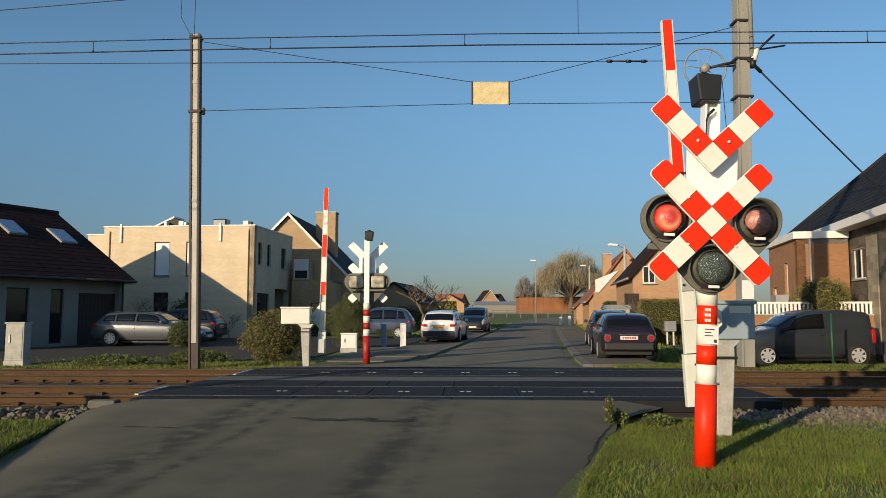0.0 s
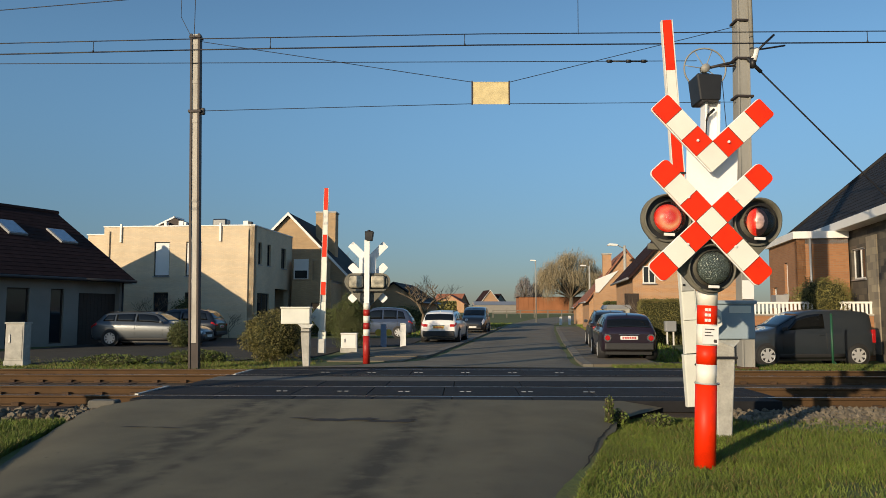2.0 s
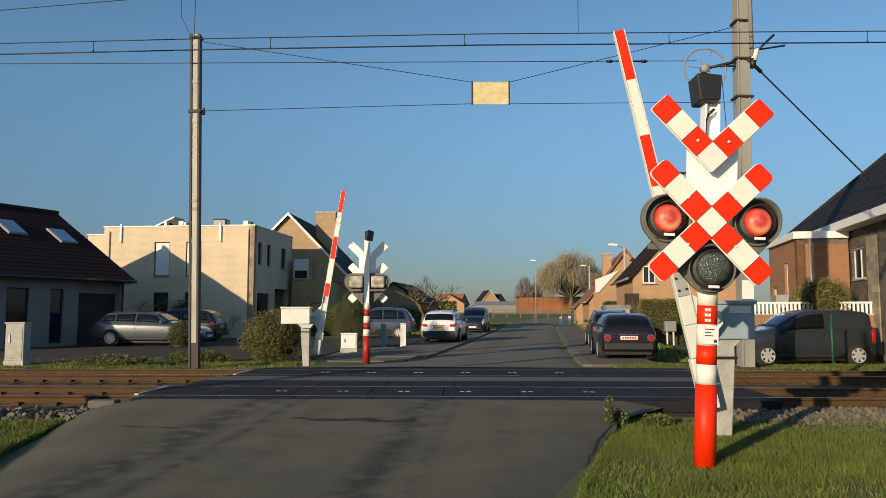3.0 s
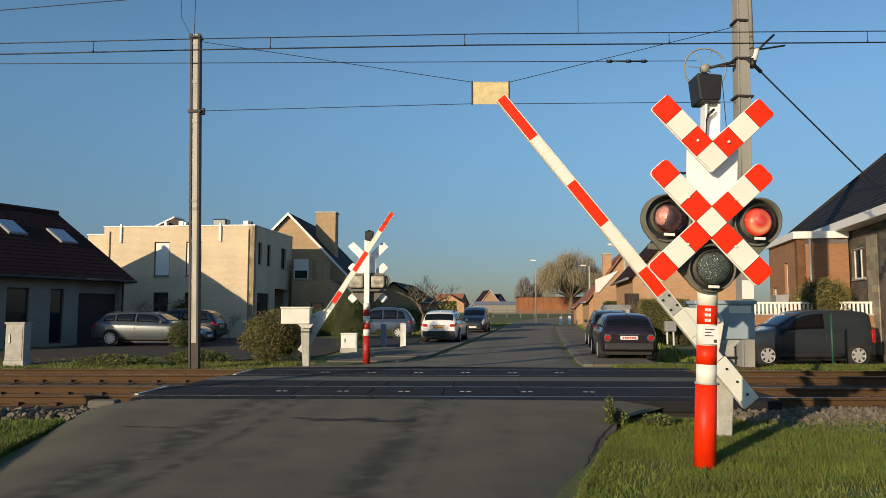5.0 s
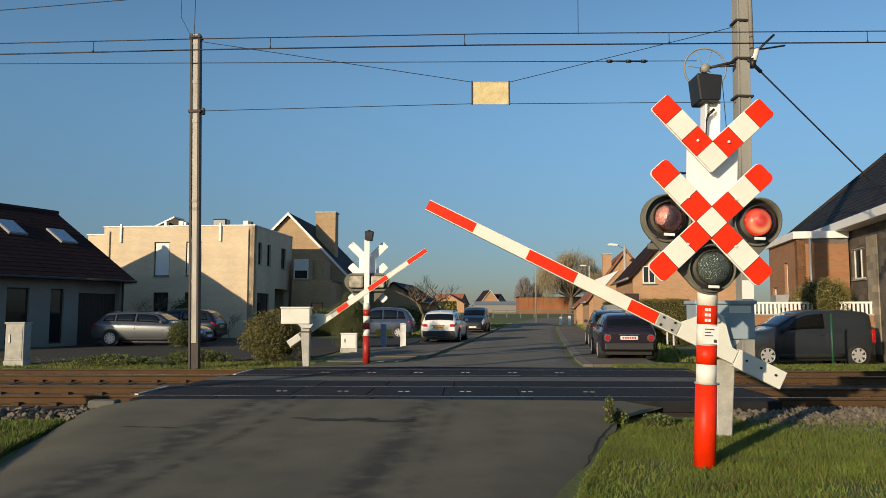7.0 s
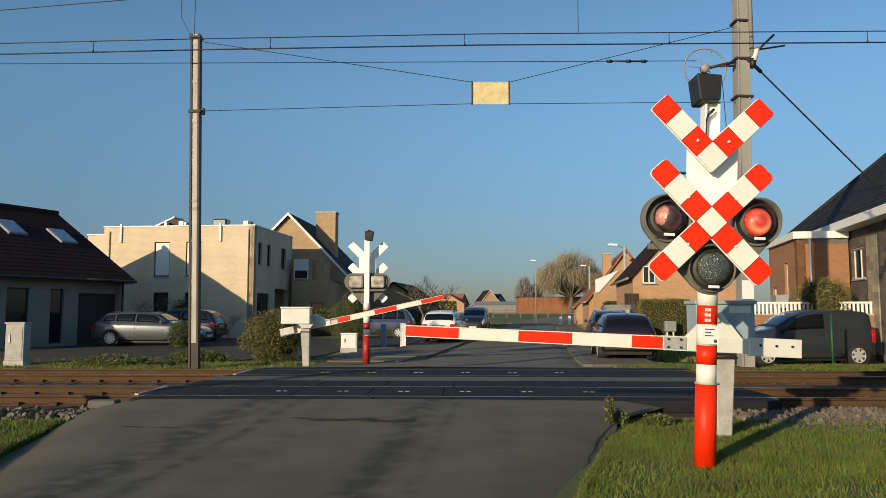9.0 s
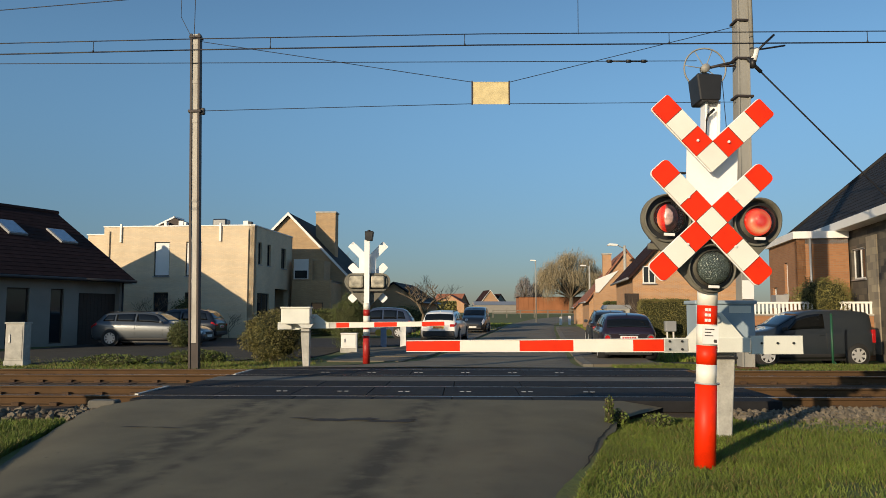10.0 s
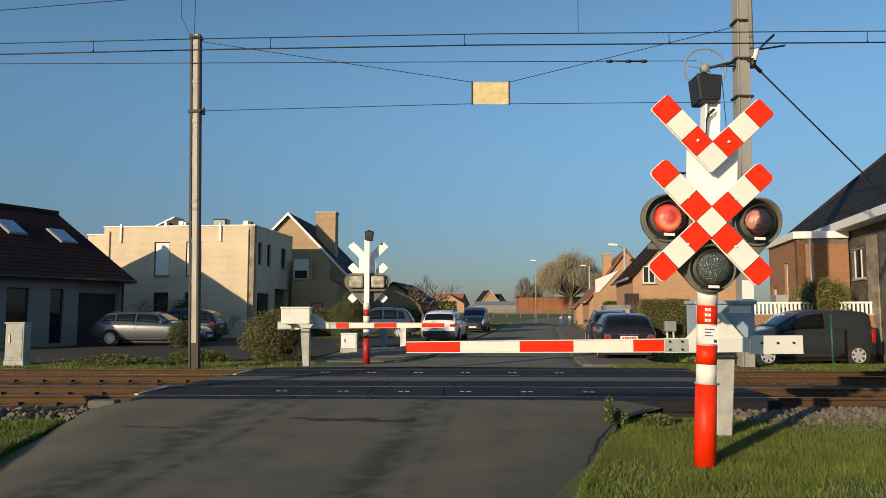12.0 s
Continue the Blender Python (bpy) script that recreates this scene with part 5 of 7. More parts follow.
def left_house():
    m = pose(-21.75, 20.8, -0.2, 0, 0, 65.2)
    t = thing("bungalow", m, "low grey-rendered bungalow with dark brown tiled roof", "house", "houses")
    L, W, ze, zr = 16.0, 11.4, 3.02, 6.6
    holes = [(3.0, 4.2, 0.9, 2.4), (6.6, 7.8, 0.1, 2.5), (10.1, 11.1, 0.12, 2.5), (12.1, 12.75, 0.12, 2.5)]
    fm = Matrix.Translation((0, 0.4, 0))
    put("wall", wall_bm(13.25, -0.1, ze, 0.3, holes), M["render"], t, fm, "pale grey rendered front wall")
    for h in holes:
        window(t, fm, *h, frame_key="dark_wood", glass="glass", sill=False)
    put("curtain", box(10.55, 10.95, 0.20, 0.22, 0.9, 2.4), M["blind"], t, fm)
    put("wall", box(13.25, 13.5, 0.4, 0.9, -0.1, ze), M["render"], t)
    gm = Matrix.Translation((13.5, 0.62, 0))
    put("wall", wall_bm(2.5, -0.1, ze, 0.25, [(0.1, 2.3, 0.0, 2.35)]), M["render"], t, gm)
    gd = put("garage_door", box(0.1, 2.3, 0.12, 0.15, 0.0, 2.35), M["dark_wood"], t, gm, "dark boarded garage door")
    for k in range(11):
        put("board", box(0.1 + k * 0.2, 0.1 + k * 0.2 + 0.19, 0.08, 0.119, 0.0, 2.35), M["dark_wood"], gd, gm)
    put("wall", box(15.75, 16.0, 0.4, W - 0.4, -0.1, ze), M["render"], t)
    bm = prism(bmesh.new(), [(0.5, ze), (W - 0.5, ze), (W / 2, zr - 0.3)], "x", 15.75, 16.0)
    put("gable_wall", bm, M["render"], t)
    put("wall", box(0, 0.3, 0.4, W - 0.4, -0.1, ze), M["render"], t)
    put("gable_wall", prism(bmesh.new(), [(0.5, ze), (W - 0.5, ze), (W / 2, zr - 0.3)], "x", 0.0, 0.25), M["render"], t)
    put("wall", box(0.3, 15.75, W - 0.7, W - 0.4, -0.1, ze), M["render"], t)
    put("floor_slab", box(0.3, 15.75, 0.7, W - 0.7, -0.1, 0.0), M["drive"], t)
    roof_slope(t, [(-0.3, -0.05, ze + 0.0), (16.25, -0.05, ze), (16.25, W / 2, zr), (-0.3, W / 2, zr)], M["roof"])
    roof_slope(t, [(16.25, W + 0.05, ze), (-0.3, W + 0.05, ze), (-0.3, W / 2, zr), (16.25, W / 2, zr)], M["roof"])
    put("ridge_cap", tube(bmesh.new(), (-0.3, W / 2, zr + 0.02), (16.3, W / 2, zr + 0.02), 0.12, 0.12, 8), M["roof"], t)
    bm = bmesh.new()
    tube(bm, (-0.3, -0.12, ze - 0.08), (13.4, -0.12, ze - 0.08), 0.075, 0.075, 8)
    tube(bm, (13.4, -0.12, ze - 0.08), (16.25, -0.12, ze - 0.08), 0.075, 0.075, 8)
    put("gutter", bm, M["dark_plastic"], t)
    put("downpipe", tube(bmesh.new(), (15.85, 0.3, 0), (15.85, 0.3, ze - 0.1), 0.045, 0.045, 8), M["dark_plastic"], t)
    put("verge_board", box(16.0, 16.24, -0.1, 0.5, ze - 0.2, ze - 0.07), M["trim"], t)
    slope = math.atan2(zr - ze, W / 2)
    for x, d in ((12.35, 4.35), (14.75, 3.95)):
        rm = Matrix.Translation((x, -0.05 + d * math.cos(slope), ze + d * math.sin(slope))) @ RZ(slope, 4, "X")
        sk = put("roof_window", box(-0.46, 0.46, -0.66, 0.66, 0.0, 0.10, 0.01), M["zinc"], t, rm)
        put("pane", box(-0.39, 0.39, -0.58, 0.58, 0.10, 0.115), M["sky_glass"], sk, rm)
    return t


def cream_house():
    m = pose(-20.03, 43.19, -0.2, 0, 0, -6) @ Matrix.Scale(1.03, 4)
    t = thing("house", m, "two-storey cream brick house with a flat roof", "house", "houses")
    L, D, zt = 8.92, 6.9, 6.28
    B = M["cream_brick"]
    holes = [(3.05, 3.97, 3.45, 5.41), (4.92, 5.86, 3.45, 5.41), (3.08, 3.95, 1.1, 2.54), (4.92, 5.84, 1.1, 2.54)]
    put("wall", wall_bm(L, -0.1, zt, 0.32, holes), B, t)
    for k, h in enumerate(holes):
        window(t, Matrix.Identity(4), *h, blind=k < 2)
    sm = Matrix.Translation((L, 0, 0)) @ RZ(radians(90), 4, "Z")
    sh = [(0.65, 1.2, 4.15, 5.42), (2.15, 2.75, 4.15, 5.42), (4.7, 5.6, 4.15, 5.42), (0.6, 2.6, 0.8, 2.52), (3.6, 6.2, 0.0, 2.85)]
    side = wall_bm(D, -0.1, zt, 0.32, sh)
    put("wall", side, B, t, sm)
    for h in sh[:4]:
        window(t, sm, *h, mullion=1 if h[1] - h[0] > 1.5 else 0)
    put("porch_wall", box(3.5, 6.3, 0.9, 1.0, -0.1, 2.95), M["dark_wood"], t, sm)
    put("porch_soffit", box(3.5, 6.3, 0.3, 0.95, 2.86, 2.95), M["render"], t, sm)
    put("wall", box(0.0, L, D - 0.32, D, -0.1, zt), B, t)
    put("wall", box(0.0, 0.32, 0.32, D - 0.32, -0.1, zt), B, t)
    put("roof", box(0.3, L - 0.3, 0.3, D - 0.3, zt - 0.35, zt - 0.15), M["zinc"], t)
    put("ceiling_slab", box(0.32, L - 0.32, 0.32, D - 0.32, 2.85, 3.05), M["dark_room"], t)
    bm = bmesh.new()
    bx(bm, -0.04, L + 0.04, -0.04, 0.36, zt, zt + 0.06)
    bx(bm, L - 0.36, L + 0.04, 0.36, D, zt, zt + 0.06)
    bx(bm, -0.04, 0.36, 0.36, D, zt, zt + 0.06)
    bx(bm, -0.04, L + 0.04, D, D + 0.04, zt, zt + 0.06)
    put("coping", bm, M["trim"], t)
    for x, z0, z1 in ((0.32, 3.9, 6.05), (1.05, 5.4, 6.45), (6.95, 5.4, 6.45), (8.55, 0.0, 6.05)):
        put("downpipe", box(x - 0.055, x + 0.055, -0.10, -0.01, z0, z1, 0.01), M["cream_brick"] if x in (0.32, 8.55) else M["trim"], t)
    # things on the roof
    rm = prism(bmesh.new(), [(2.2, zt - 0.1), (4.1, zt - 0.1), (3.9, zt + 0.5), (3.5, zt + 0.68)], "y", 1.4, 2.6)
    put("roof_lantern", rm, M["dark_wood"], t)
    put("lantern_rim", prism(bmesh.new(), [(2.15, zt + 0.08), (2.15, zt + 0.16), (3.5, zt + 0.78), (3.52, zt + 0.69)], "y", 1.35, 2.65), M["trim"], t)
    for x, w, h, k in ((3.15, 0.16, 0.26, "trim"), (4.1, 0.3, 0.3, "trim"), (4.35, 0.14, 0.22, "trim"), (8.0, 0.3, 0.25, "trim"), (8.25, 0.2, 0.2, "dark_plastic")):
        put("roof_vent", box(x - w / 2, x + w / 2, 1.0, 1.3, zt - 0.2, zt + h + 0.16, 0.02), M[k], t)
    put("air_unit", box(5.9, 6.75, 1.2, 1.9, zt - 0.15, zt + 0.58, 0.08), M["anthracite"], t)
    # rear wing
    put("wing", box(-3.6, -0.02, 4.2, 8.0, -0.1, 6.3), B, t)
    put("wing_coping", box(-3.65, -0.03, 4.15, 8.05, 6.3, 6.37), M["trim"], t)
    return t


def gable_house(m, w, d, ze, zr, wall_key, roof_key, label, holes=(), trim=True, thick=0.3, chimney=None):
    """A house with its gable to the front: local x across, y to the back."""
    t = thing("house", m, label, "house", "houses")
    B = M[wall_key]
    put("wall", wall_bm(w, -0.1, ze, thick, [h for h in holes if h[3] < ze]), B, t)
    bm = bmesh.new()
    prism(bm, [(0, ze), (w, ze), (w / 2, zr - 0.12)], "y", 0, thick)
    put("gable_wall", bm, B, t)
    put("wall", box(0, thick, thick, d, -0.1, ze), B, t)
    put("wall", box(w - thick, w, thick, d, -0.1, ze), B, t)
    put("wall", box(thick, w - thick, d - thick, d, -0.1, ze), B, t)
    put("gable_wall", prism(bmesh.new(), [(0, ze), (w, ze), (w / 2, zr - 0.12)], "y", d - thick, d), B, t)
    for h in holes:
        if h[3] < ze:
            window(t, Matrix.Identity(4), *h, frame_key="trim")
        else:
            window(t, Matrix.Translation((0, -0.16, 0)), *h, frame_key="trim", mullion=1)
    o = 0.28
    dz = (zr - ze) / (w / 2) * o
    roof_slope(t, [(-o, -o, ze - dz), (-o, d + o, ze - dz), (w / 2, d + o, zr), (w / 2, -o, zr)], M[roof_key])
    roof_slope(t, [(w + o, d + o, ze - dz), (w + o, -o, ze - dz), (w / 2, -o, zr), (w / 2, d + o, zr)], M[roof_key])
    if trim:
        for s in (-1, 1):
            x0 = w / 2 + s * (w / 2 + o)
            bm = prism(bmesh.new(), [(w / 2, zr + 0.02), (w / 2, zr - 0.2), (x0, ze - dz - 0.2), (x0, ze - dz + 0.02)], "y", -o - 0.03, -o + 0.01)
            put("verge_board", bm, M["trim"], t)
    for s in (0, 1):
        put("gutter", tube(bmesh.new(), ((w + o + 0.05) if s else (-o - 0.05), -o, ze - dz - 0.06), ((w + o + 0.05) if s else (-o - 0.05), d + o, ze - dz - 0.06), 0.07, 0.07, 8), M["zinc"], t)
    if chimney:
        cx0, cx1, cy0, cy1, cz = chimney
        ch = put("chimney", box(cx0, cx1, cy0, cy1, ze, cz), B, t)
        put("chimney_cap", box(cx0 - 0.06, cx1 + 0.06, cy0 - 0.06, cy1 + 0.06, cz, cz + 0.1), M["concrete"], ch)
    return t


def ochre_annex():
    t = thing("annex", pose(-9.95, 48.3, -0.2, 0, 0, -4), "low ochre brick annex with a flat roof and white window box", "annex")
    put("wall", wall_bm(2.6, -0.1, 3.55, 0.3, [(1.3, 2.1, 0.1, 2.1)]), M["ochre_brick"], t)
    window(t, Matrix.Identity(4), 1.3, 2.1, 0.1, 2.1)
    put("wall", box(2.3, 2.6, 0.3, 4.5, -0.1, 3.55), M["ochre_brick"], t)
    put("wall", box(0, 0.3, 0.3, 4.5, -0.1, 3.55), M["ochre_brick"], t)
    put("roof", box(0.0, 2.6, 0.3, 4.5, 3.4, 3.56), M["zinc"], t)
    put("upper_box", box(0.1, 1.3, 0.05, 2.0, 3.57, 5.0), M["ochre_brick"], t)
    put("upper_box", box(1.3, 2.0, 0.6, 2.5, 3.57, 4.9), M["ochre_brick"], t)
    win = put("window", box(0.12, 1.1, 0.0, 0.05, 3.62, 4.95), M["trim"], t)
    put("pane", box(0.2, 1.02, -0.006, 0.01, 3.68, 4.2), M["glass"], win)
    return t


def right_house():
    m = pose(16.45, 35.5, -0.3, 0, 0, -102.1)
    t = thing("stone_house", m, "dark rubble-stone house with a black tiled roof", "house", "houses")
    L, W, ze, zr = 20.0, 8.0, 4.85, 8.6
    holes = [(9.0, 10.4, 2.75, 3.85), (12.4, 13.8, 2.75, 3.85), (15, 16.5, 2.75, 3.85)]
    wm = Matrix.Translation((0, 0.3, 0))
    put("wall", wall_bm(L, -0.1, ze, 0.35, holes), M["stone_wall"], t, wm)
    for h in holes:
        window(t, wm, *h, frame_key="trim", mullion=1)
        put("shutter_box", box(h[0] - 0.02, h[1] + 0.02, 0.02, 0.12, h[3] - 0.02, h[3] + 0.26), M["trim"], t, wm)
    put("pale_panel", box(10.65, 11.6, -0.04, 0.01, 0.2, ze - 0.7), M["pale_stone"], t, wm)
    put("pale_panel", box(2.0, 4.0, -0.05, 0.01, 0.2, ze - 0.9), M["pale_stone"], t, wm)
    put("wall", box(0.1, 0.4, 0.3, W - 0.3, -0.1, ze), M["stone_wall"], t)
    hx = 2.5
    put("gable_wall", prism(bmesh.new(), [(0.3, -0.1), (W - 0.3, -0.1), (W - 0.3, ze), (W / 2, zr - 0.3), (0.3, ze)], "x", L - 0.3, L), M["stone_wall"], t)
    put("wall", box(0.4, L - 0.3, W - 0.65, W - 0.3, -0.1, ze), M["stone_wall"], t)
    roof_slope(t, [(-0.2, -0.15, ze), (L + 0.2, -0.15, ze), (L + 0.2, W / 2, zr), (hx, W / 2, zr)], M["slate"])
    roof_slope(t, [(-0.2, W + 0.15, ze), (-0.2, -0.15, ze), (hx, W / 2 - 0.03, zr), (hx, W / 2 + 0.03, zr)], M["slate"])
    roof_slope(t, [(L + 0.2, W + 0.15, ze), (-0.2, W + 0.15, ze), (hx, W / 2, zr), (L + 0.2, W / 2, zr)], M["slate"])
    put("fascia", box(-0.1, L + 0.1, -0.28, -0.16, ze - 0.32, ze - 0.02, 0.01), M["trim"], t)
    put("soffit", box(-0.1, L + 0.1, -0.16, 0.3, ze - 0.32, ze - 0.28), M["trim"], t)
    put("ridge_cap", tube(bmesh.new(), (hx, W / 2, zr + 0.02), (L + 0.2, W / 2, zr + 0.02), 0.13, 0.13, 8), M["slate"], t)
    put("hip_cap", tube(bmesh.new(), (-0.2, -0.15, ze + 0.03), (hx, W / 2, zr + 0.03), 0.1, 0.1, 8), M["slate"], t)
    put("chimney", box(4.6, 5.3, W / 2 - 0.4, W / 2 + 0.4, zr - 0.5, zr + 0.55), M["brown_brick"], t)
    # flat-roofed brick extension towards the street
    e = thing("extension", pose(14.0, 31.45, -0.3, 0, 0, -102.1), "brown brick extension with white roof edge", "extension")
    EL, EW, EZ = 4.55, 1.75, 4.28
    eh = [(2.6, 3.1, 2.3, 3.5), (0.5, 1.3, 0.4, 2.6)]
    put("wall", wall_bm(EL, -0.1, EZ, 0.3, eh), M["brown_brick"], e)
    for h in eh:
        window(e, Matrix.Identity(4), *h, frame_key="trim")
    sm = Matrix.Translation((EL, 0, 0)) @ RZ(radians(90), 4, "Z")
    put("wall", wall_bm(EW, -0.1, EZ, 0.3, []), M["brown_brick"], e, sm)
    put("wall", box(0, 0.3, 0.3, EW, -0.1, EZ), M["brown_brick"], e)
    put("roof", box(0.0, EL, 0.3, EW, EZ - 0.2, EZ), M["zinc"], e)
    bm = bmesh.new()
    bx(bm, -0.1, EL + 0.14, -0.14, 0.1, EZ, EZ + 0.26)
    bx(bm, EL - 0.1, EL + 0.14, 0.1, EW, EZ, EZ + 0.26)
    put("fascia", bm, M["trim"], e)
    put("downpipe", tube(bmesh.new(), (0.45, -0.06, 0), (0.45, -0.06, EZ), 0.045, 0.045, 8), M["zinc"], e, sm)
    put("planter_box", prism(bmesh.new(), [(-0.5, 1.75), (-0.12, 1.75), (0.0, 2.25), (-0.5, 2.25)], "x", 2.5, 3.3), M["zinc"], e)
    return t


def low_wall_and_fence():
    t = thing("garden_fence", pose(10.1, 25.6, -0.35, 0, 0, -13), "white picket balustrade on a low brick garden wall", "fence")
    put("low_wall", box(0, 4.4, 0, 0.25, -0.1, 1.52), M["brown_brick"], t)
    put("wall_cap", box(-0.03, 4.43, -0.04, 0.29, 1.52, 1.58, 0.01), M["concrete"], t)
    for k in range(34):
        x = 0.06 + k * 0.13
        put("picket", box(x - 0.035, x + 0.035, 0.10, 0.14, 1.58, 1.92), M["trim"], t)
    put("top_rail", box(0, 4.4, 0.08, 0.16, 1.92, 1.99, 0.01), M["trim"], t)


left_house()
cream_house()
gable_house(pose(-15.3, 52, -0.2, 0, 0, -3), 8.75, 10.5, 4.0, 8.5, "ochre_brick", "slate", "ochre brick house with a steep dark roof and chimney", [(3.3, 4.6, 5.2, 6.3)], chimney=(5.85, 7.3, 2.0, 3.1, 8.75))
ochre_annex()
gable_house(pose(-6.4, 62, -0.2, 0, 0, -8), 4.6, 9, 2.5, 4.0, "ochre_brick", "slate", "small ochre brick house with a dark roof", trim=False)
right_house()
low_wall_and_fence()
gable_house(pose(10.85, 42, -0.2, 0, 0, -8), 5.8, 10, 3.75, 6.9, "red_brick", "roof", "orange-red brick house with a gable to the street", [(0.55, 1.25, 3.1, 4.1)], trim=False)
gable_house(pose(11.9, 60, -0.2, 0, 0, -8), 6.0, 11, 2.7, 6.6, "red_brick", "roof_red", "brick house with an orange tiled roof and white verge", trim=False, chimney=(1.2, 1.9, 0.6, 1.3, 6.2))
gable_house(pose(15.2, 84, -0.2, 0, 0, -8), 4.6, 8, 2.3, 4.6, "red_brick", "roof_red", "low brick house behind the street lamp", trim=False)


def white_verge():
    t = thing("canopy_gable", pose(11.85, 57.6, -0.2), "white triangular gable board of a brick outbuilding", "gable")
    put("board", prism(bmesh.new(), [(0.1, 3.0), (0.35, 3.0), (1.95, 4.75), (0.1, 4.0)], "y", 0, 0.08), M["trim"], t)
    put("wall", wall_bm(3.4, -0.1, 3.0, 0.25, []), M["red_brick"], t, Matrix.Translation((0.0, 0.1, 0)))
    put("gable_wall", prism(bmesh.new(), [(0.0, 3.0), (3.4, 3.0), (1.95, 4.7)], "y", 0.1, 0.35), M["red_brick"], t)


white_verge()


def shed():
    t = thing("garden_shed", pose(8.35, 37.5, -0.2), "grey garden shed behind the parked cars", "shed")
    put("wall", box(0, 1.15, 0, 1.2, -0.1, 1.65), M["concrete"], t)
    put("roof", prism(bmesh.new(), [(-0.08, 1.65), (1.23, 1.65), (1.15, 1.85), (0.05, 1.85)], "y", -0.08, 1.28), M["zinc"], t)
    g = thing("gate", pose(10.0, 40.5, -0.2), "dark tall wooden gate beside the brick house", "gate")
    for k in range(5):
        put("board", box(k * 0.16, k * 0.16 + 0.15, 0, 0.04, -0.05, 2.5), M["dark_wood"], g)
    put("rail", box(0, 0.8, 0.04, 0.08, 2.0, 2.1), M["dark_wood"], g)


shed()


# far row of houses across the field and the high russet screen
def far_rows():
    rng = random.Random(8)
    for k, (x, w, zr, key, rk) in enumerate(((-2.5, 9, 5.6, "red_brick", "roof_red"), (5.0, 8, 6.0, "red_brick", "roof_red"), (11.5, 7, 7.2, "red_brick", "roof"), (-14, 9, 5.2, "red_brick", "roof_red"), (16.5, 6.5, 6.2, "render", "roof"))):
        gable_house(pose(x, 225 + k * 4, 1.0, 0, 0, rng.uniform(-30, 70) if k != 2 else 10), w, 9, 2.8, zr, key, rk, "distant brick house with a tiled roof", trim=(k == 2))
    t = thing("low_barn", pose(9, 205, 1.0, 0, 0, 4), "long low pale barn across the field", "barn")
    put("wall", box(0, 14, 0, 6, -0.1, 2.2), M["render"], t)
    put("roof", prism(bmesh.new(), [(-0.3, 2.2), (6.3, 2.2), (3, 3.2)], "x", -0.3, 14.3), M["zinc"], t)
    s = thing("warehouse", pose(15.7, 152, 0.9), "long rust-orange clad warehouse across the field", "warehouse")
    for k in range(14):
        put("cladding_sheet", box(k * 1.0, k * 1.0 + 0.97, 0, 0.1, -0.1, 3.35), M["orange_sheet"], s)
    put("wall", box(0, 14, 0.12, 6, -0.1, 3.3), M["orange_sheet"], s)
    put("roof", box(-0.1, 14.1, -0.05, 6.1, 3.35, 3.5), M["roof"], s)
    f = thing("field_fence", pose(8.0, 118, 0.36), "thin white rail fence across the green field", "fence")
    for k in range(11):
        put("post", box(k * 2.2 - 0.07, k * 2.2 + 0.07, -0.07, 0.07, -0.3, 1.25), M["kerb"], f)
    for z in (0.6, 1.1):
        put("rail", box(0, 22, -0.03, 0.03, z, z + 0.09), M["kerb"], f)


far_rows()
# ---- vehicles ----
def curve(rows, f):
    """A smooth line through (fraction, value) rows."""
    if f <= rows[0][0]:
        return rows[0][1]
    for i in range(len(rows) - 1):
        (f0, v0), (f1, v1) = rows[i], rows[i + 1]
        if f <= f1:
            s0 = (v1 - rows[i - 1][1]) / (f1 - rows[i - 1][0]) if i else (v1 - v0) / (f1 - f0)
            s1 = (rows[i + 2][1] - v0) / (rows[i + 2][0] - f0) if i + 2 < len(rows) else (v1 - v0) / (f1 - f0)
            own = (v1 - v0) / (f1 - f0)
            lim = 2.2 * abs(own)
            s0, s1 = [max(-lim, min(lim, q)) if q * own > 0 else 0.0 for q in (s0, s1)]
            h, t = f1 - f0, (f - f0) / (f1 - f0)
            return v0 * (1 + 2 * t) * (1 - t) ** 2 + s0 * h * t * (1 - t) ** 2 + v1 * t * t * (3 - 2 * t) + s1 * h * t * t * (t - 1)
    return rows[-1][1]


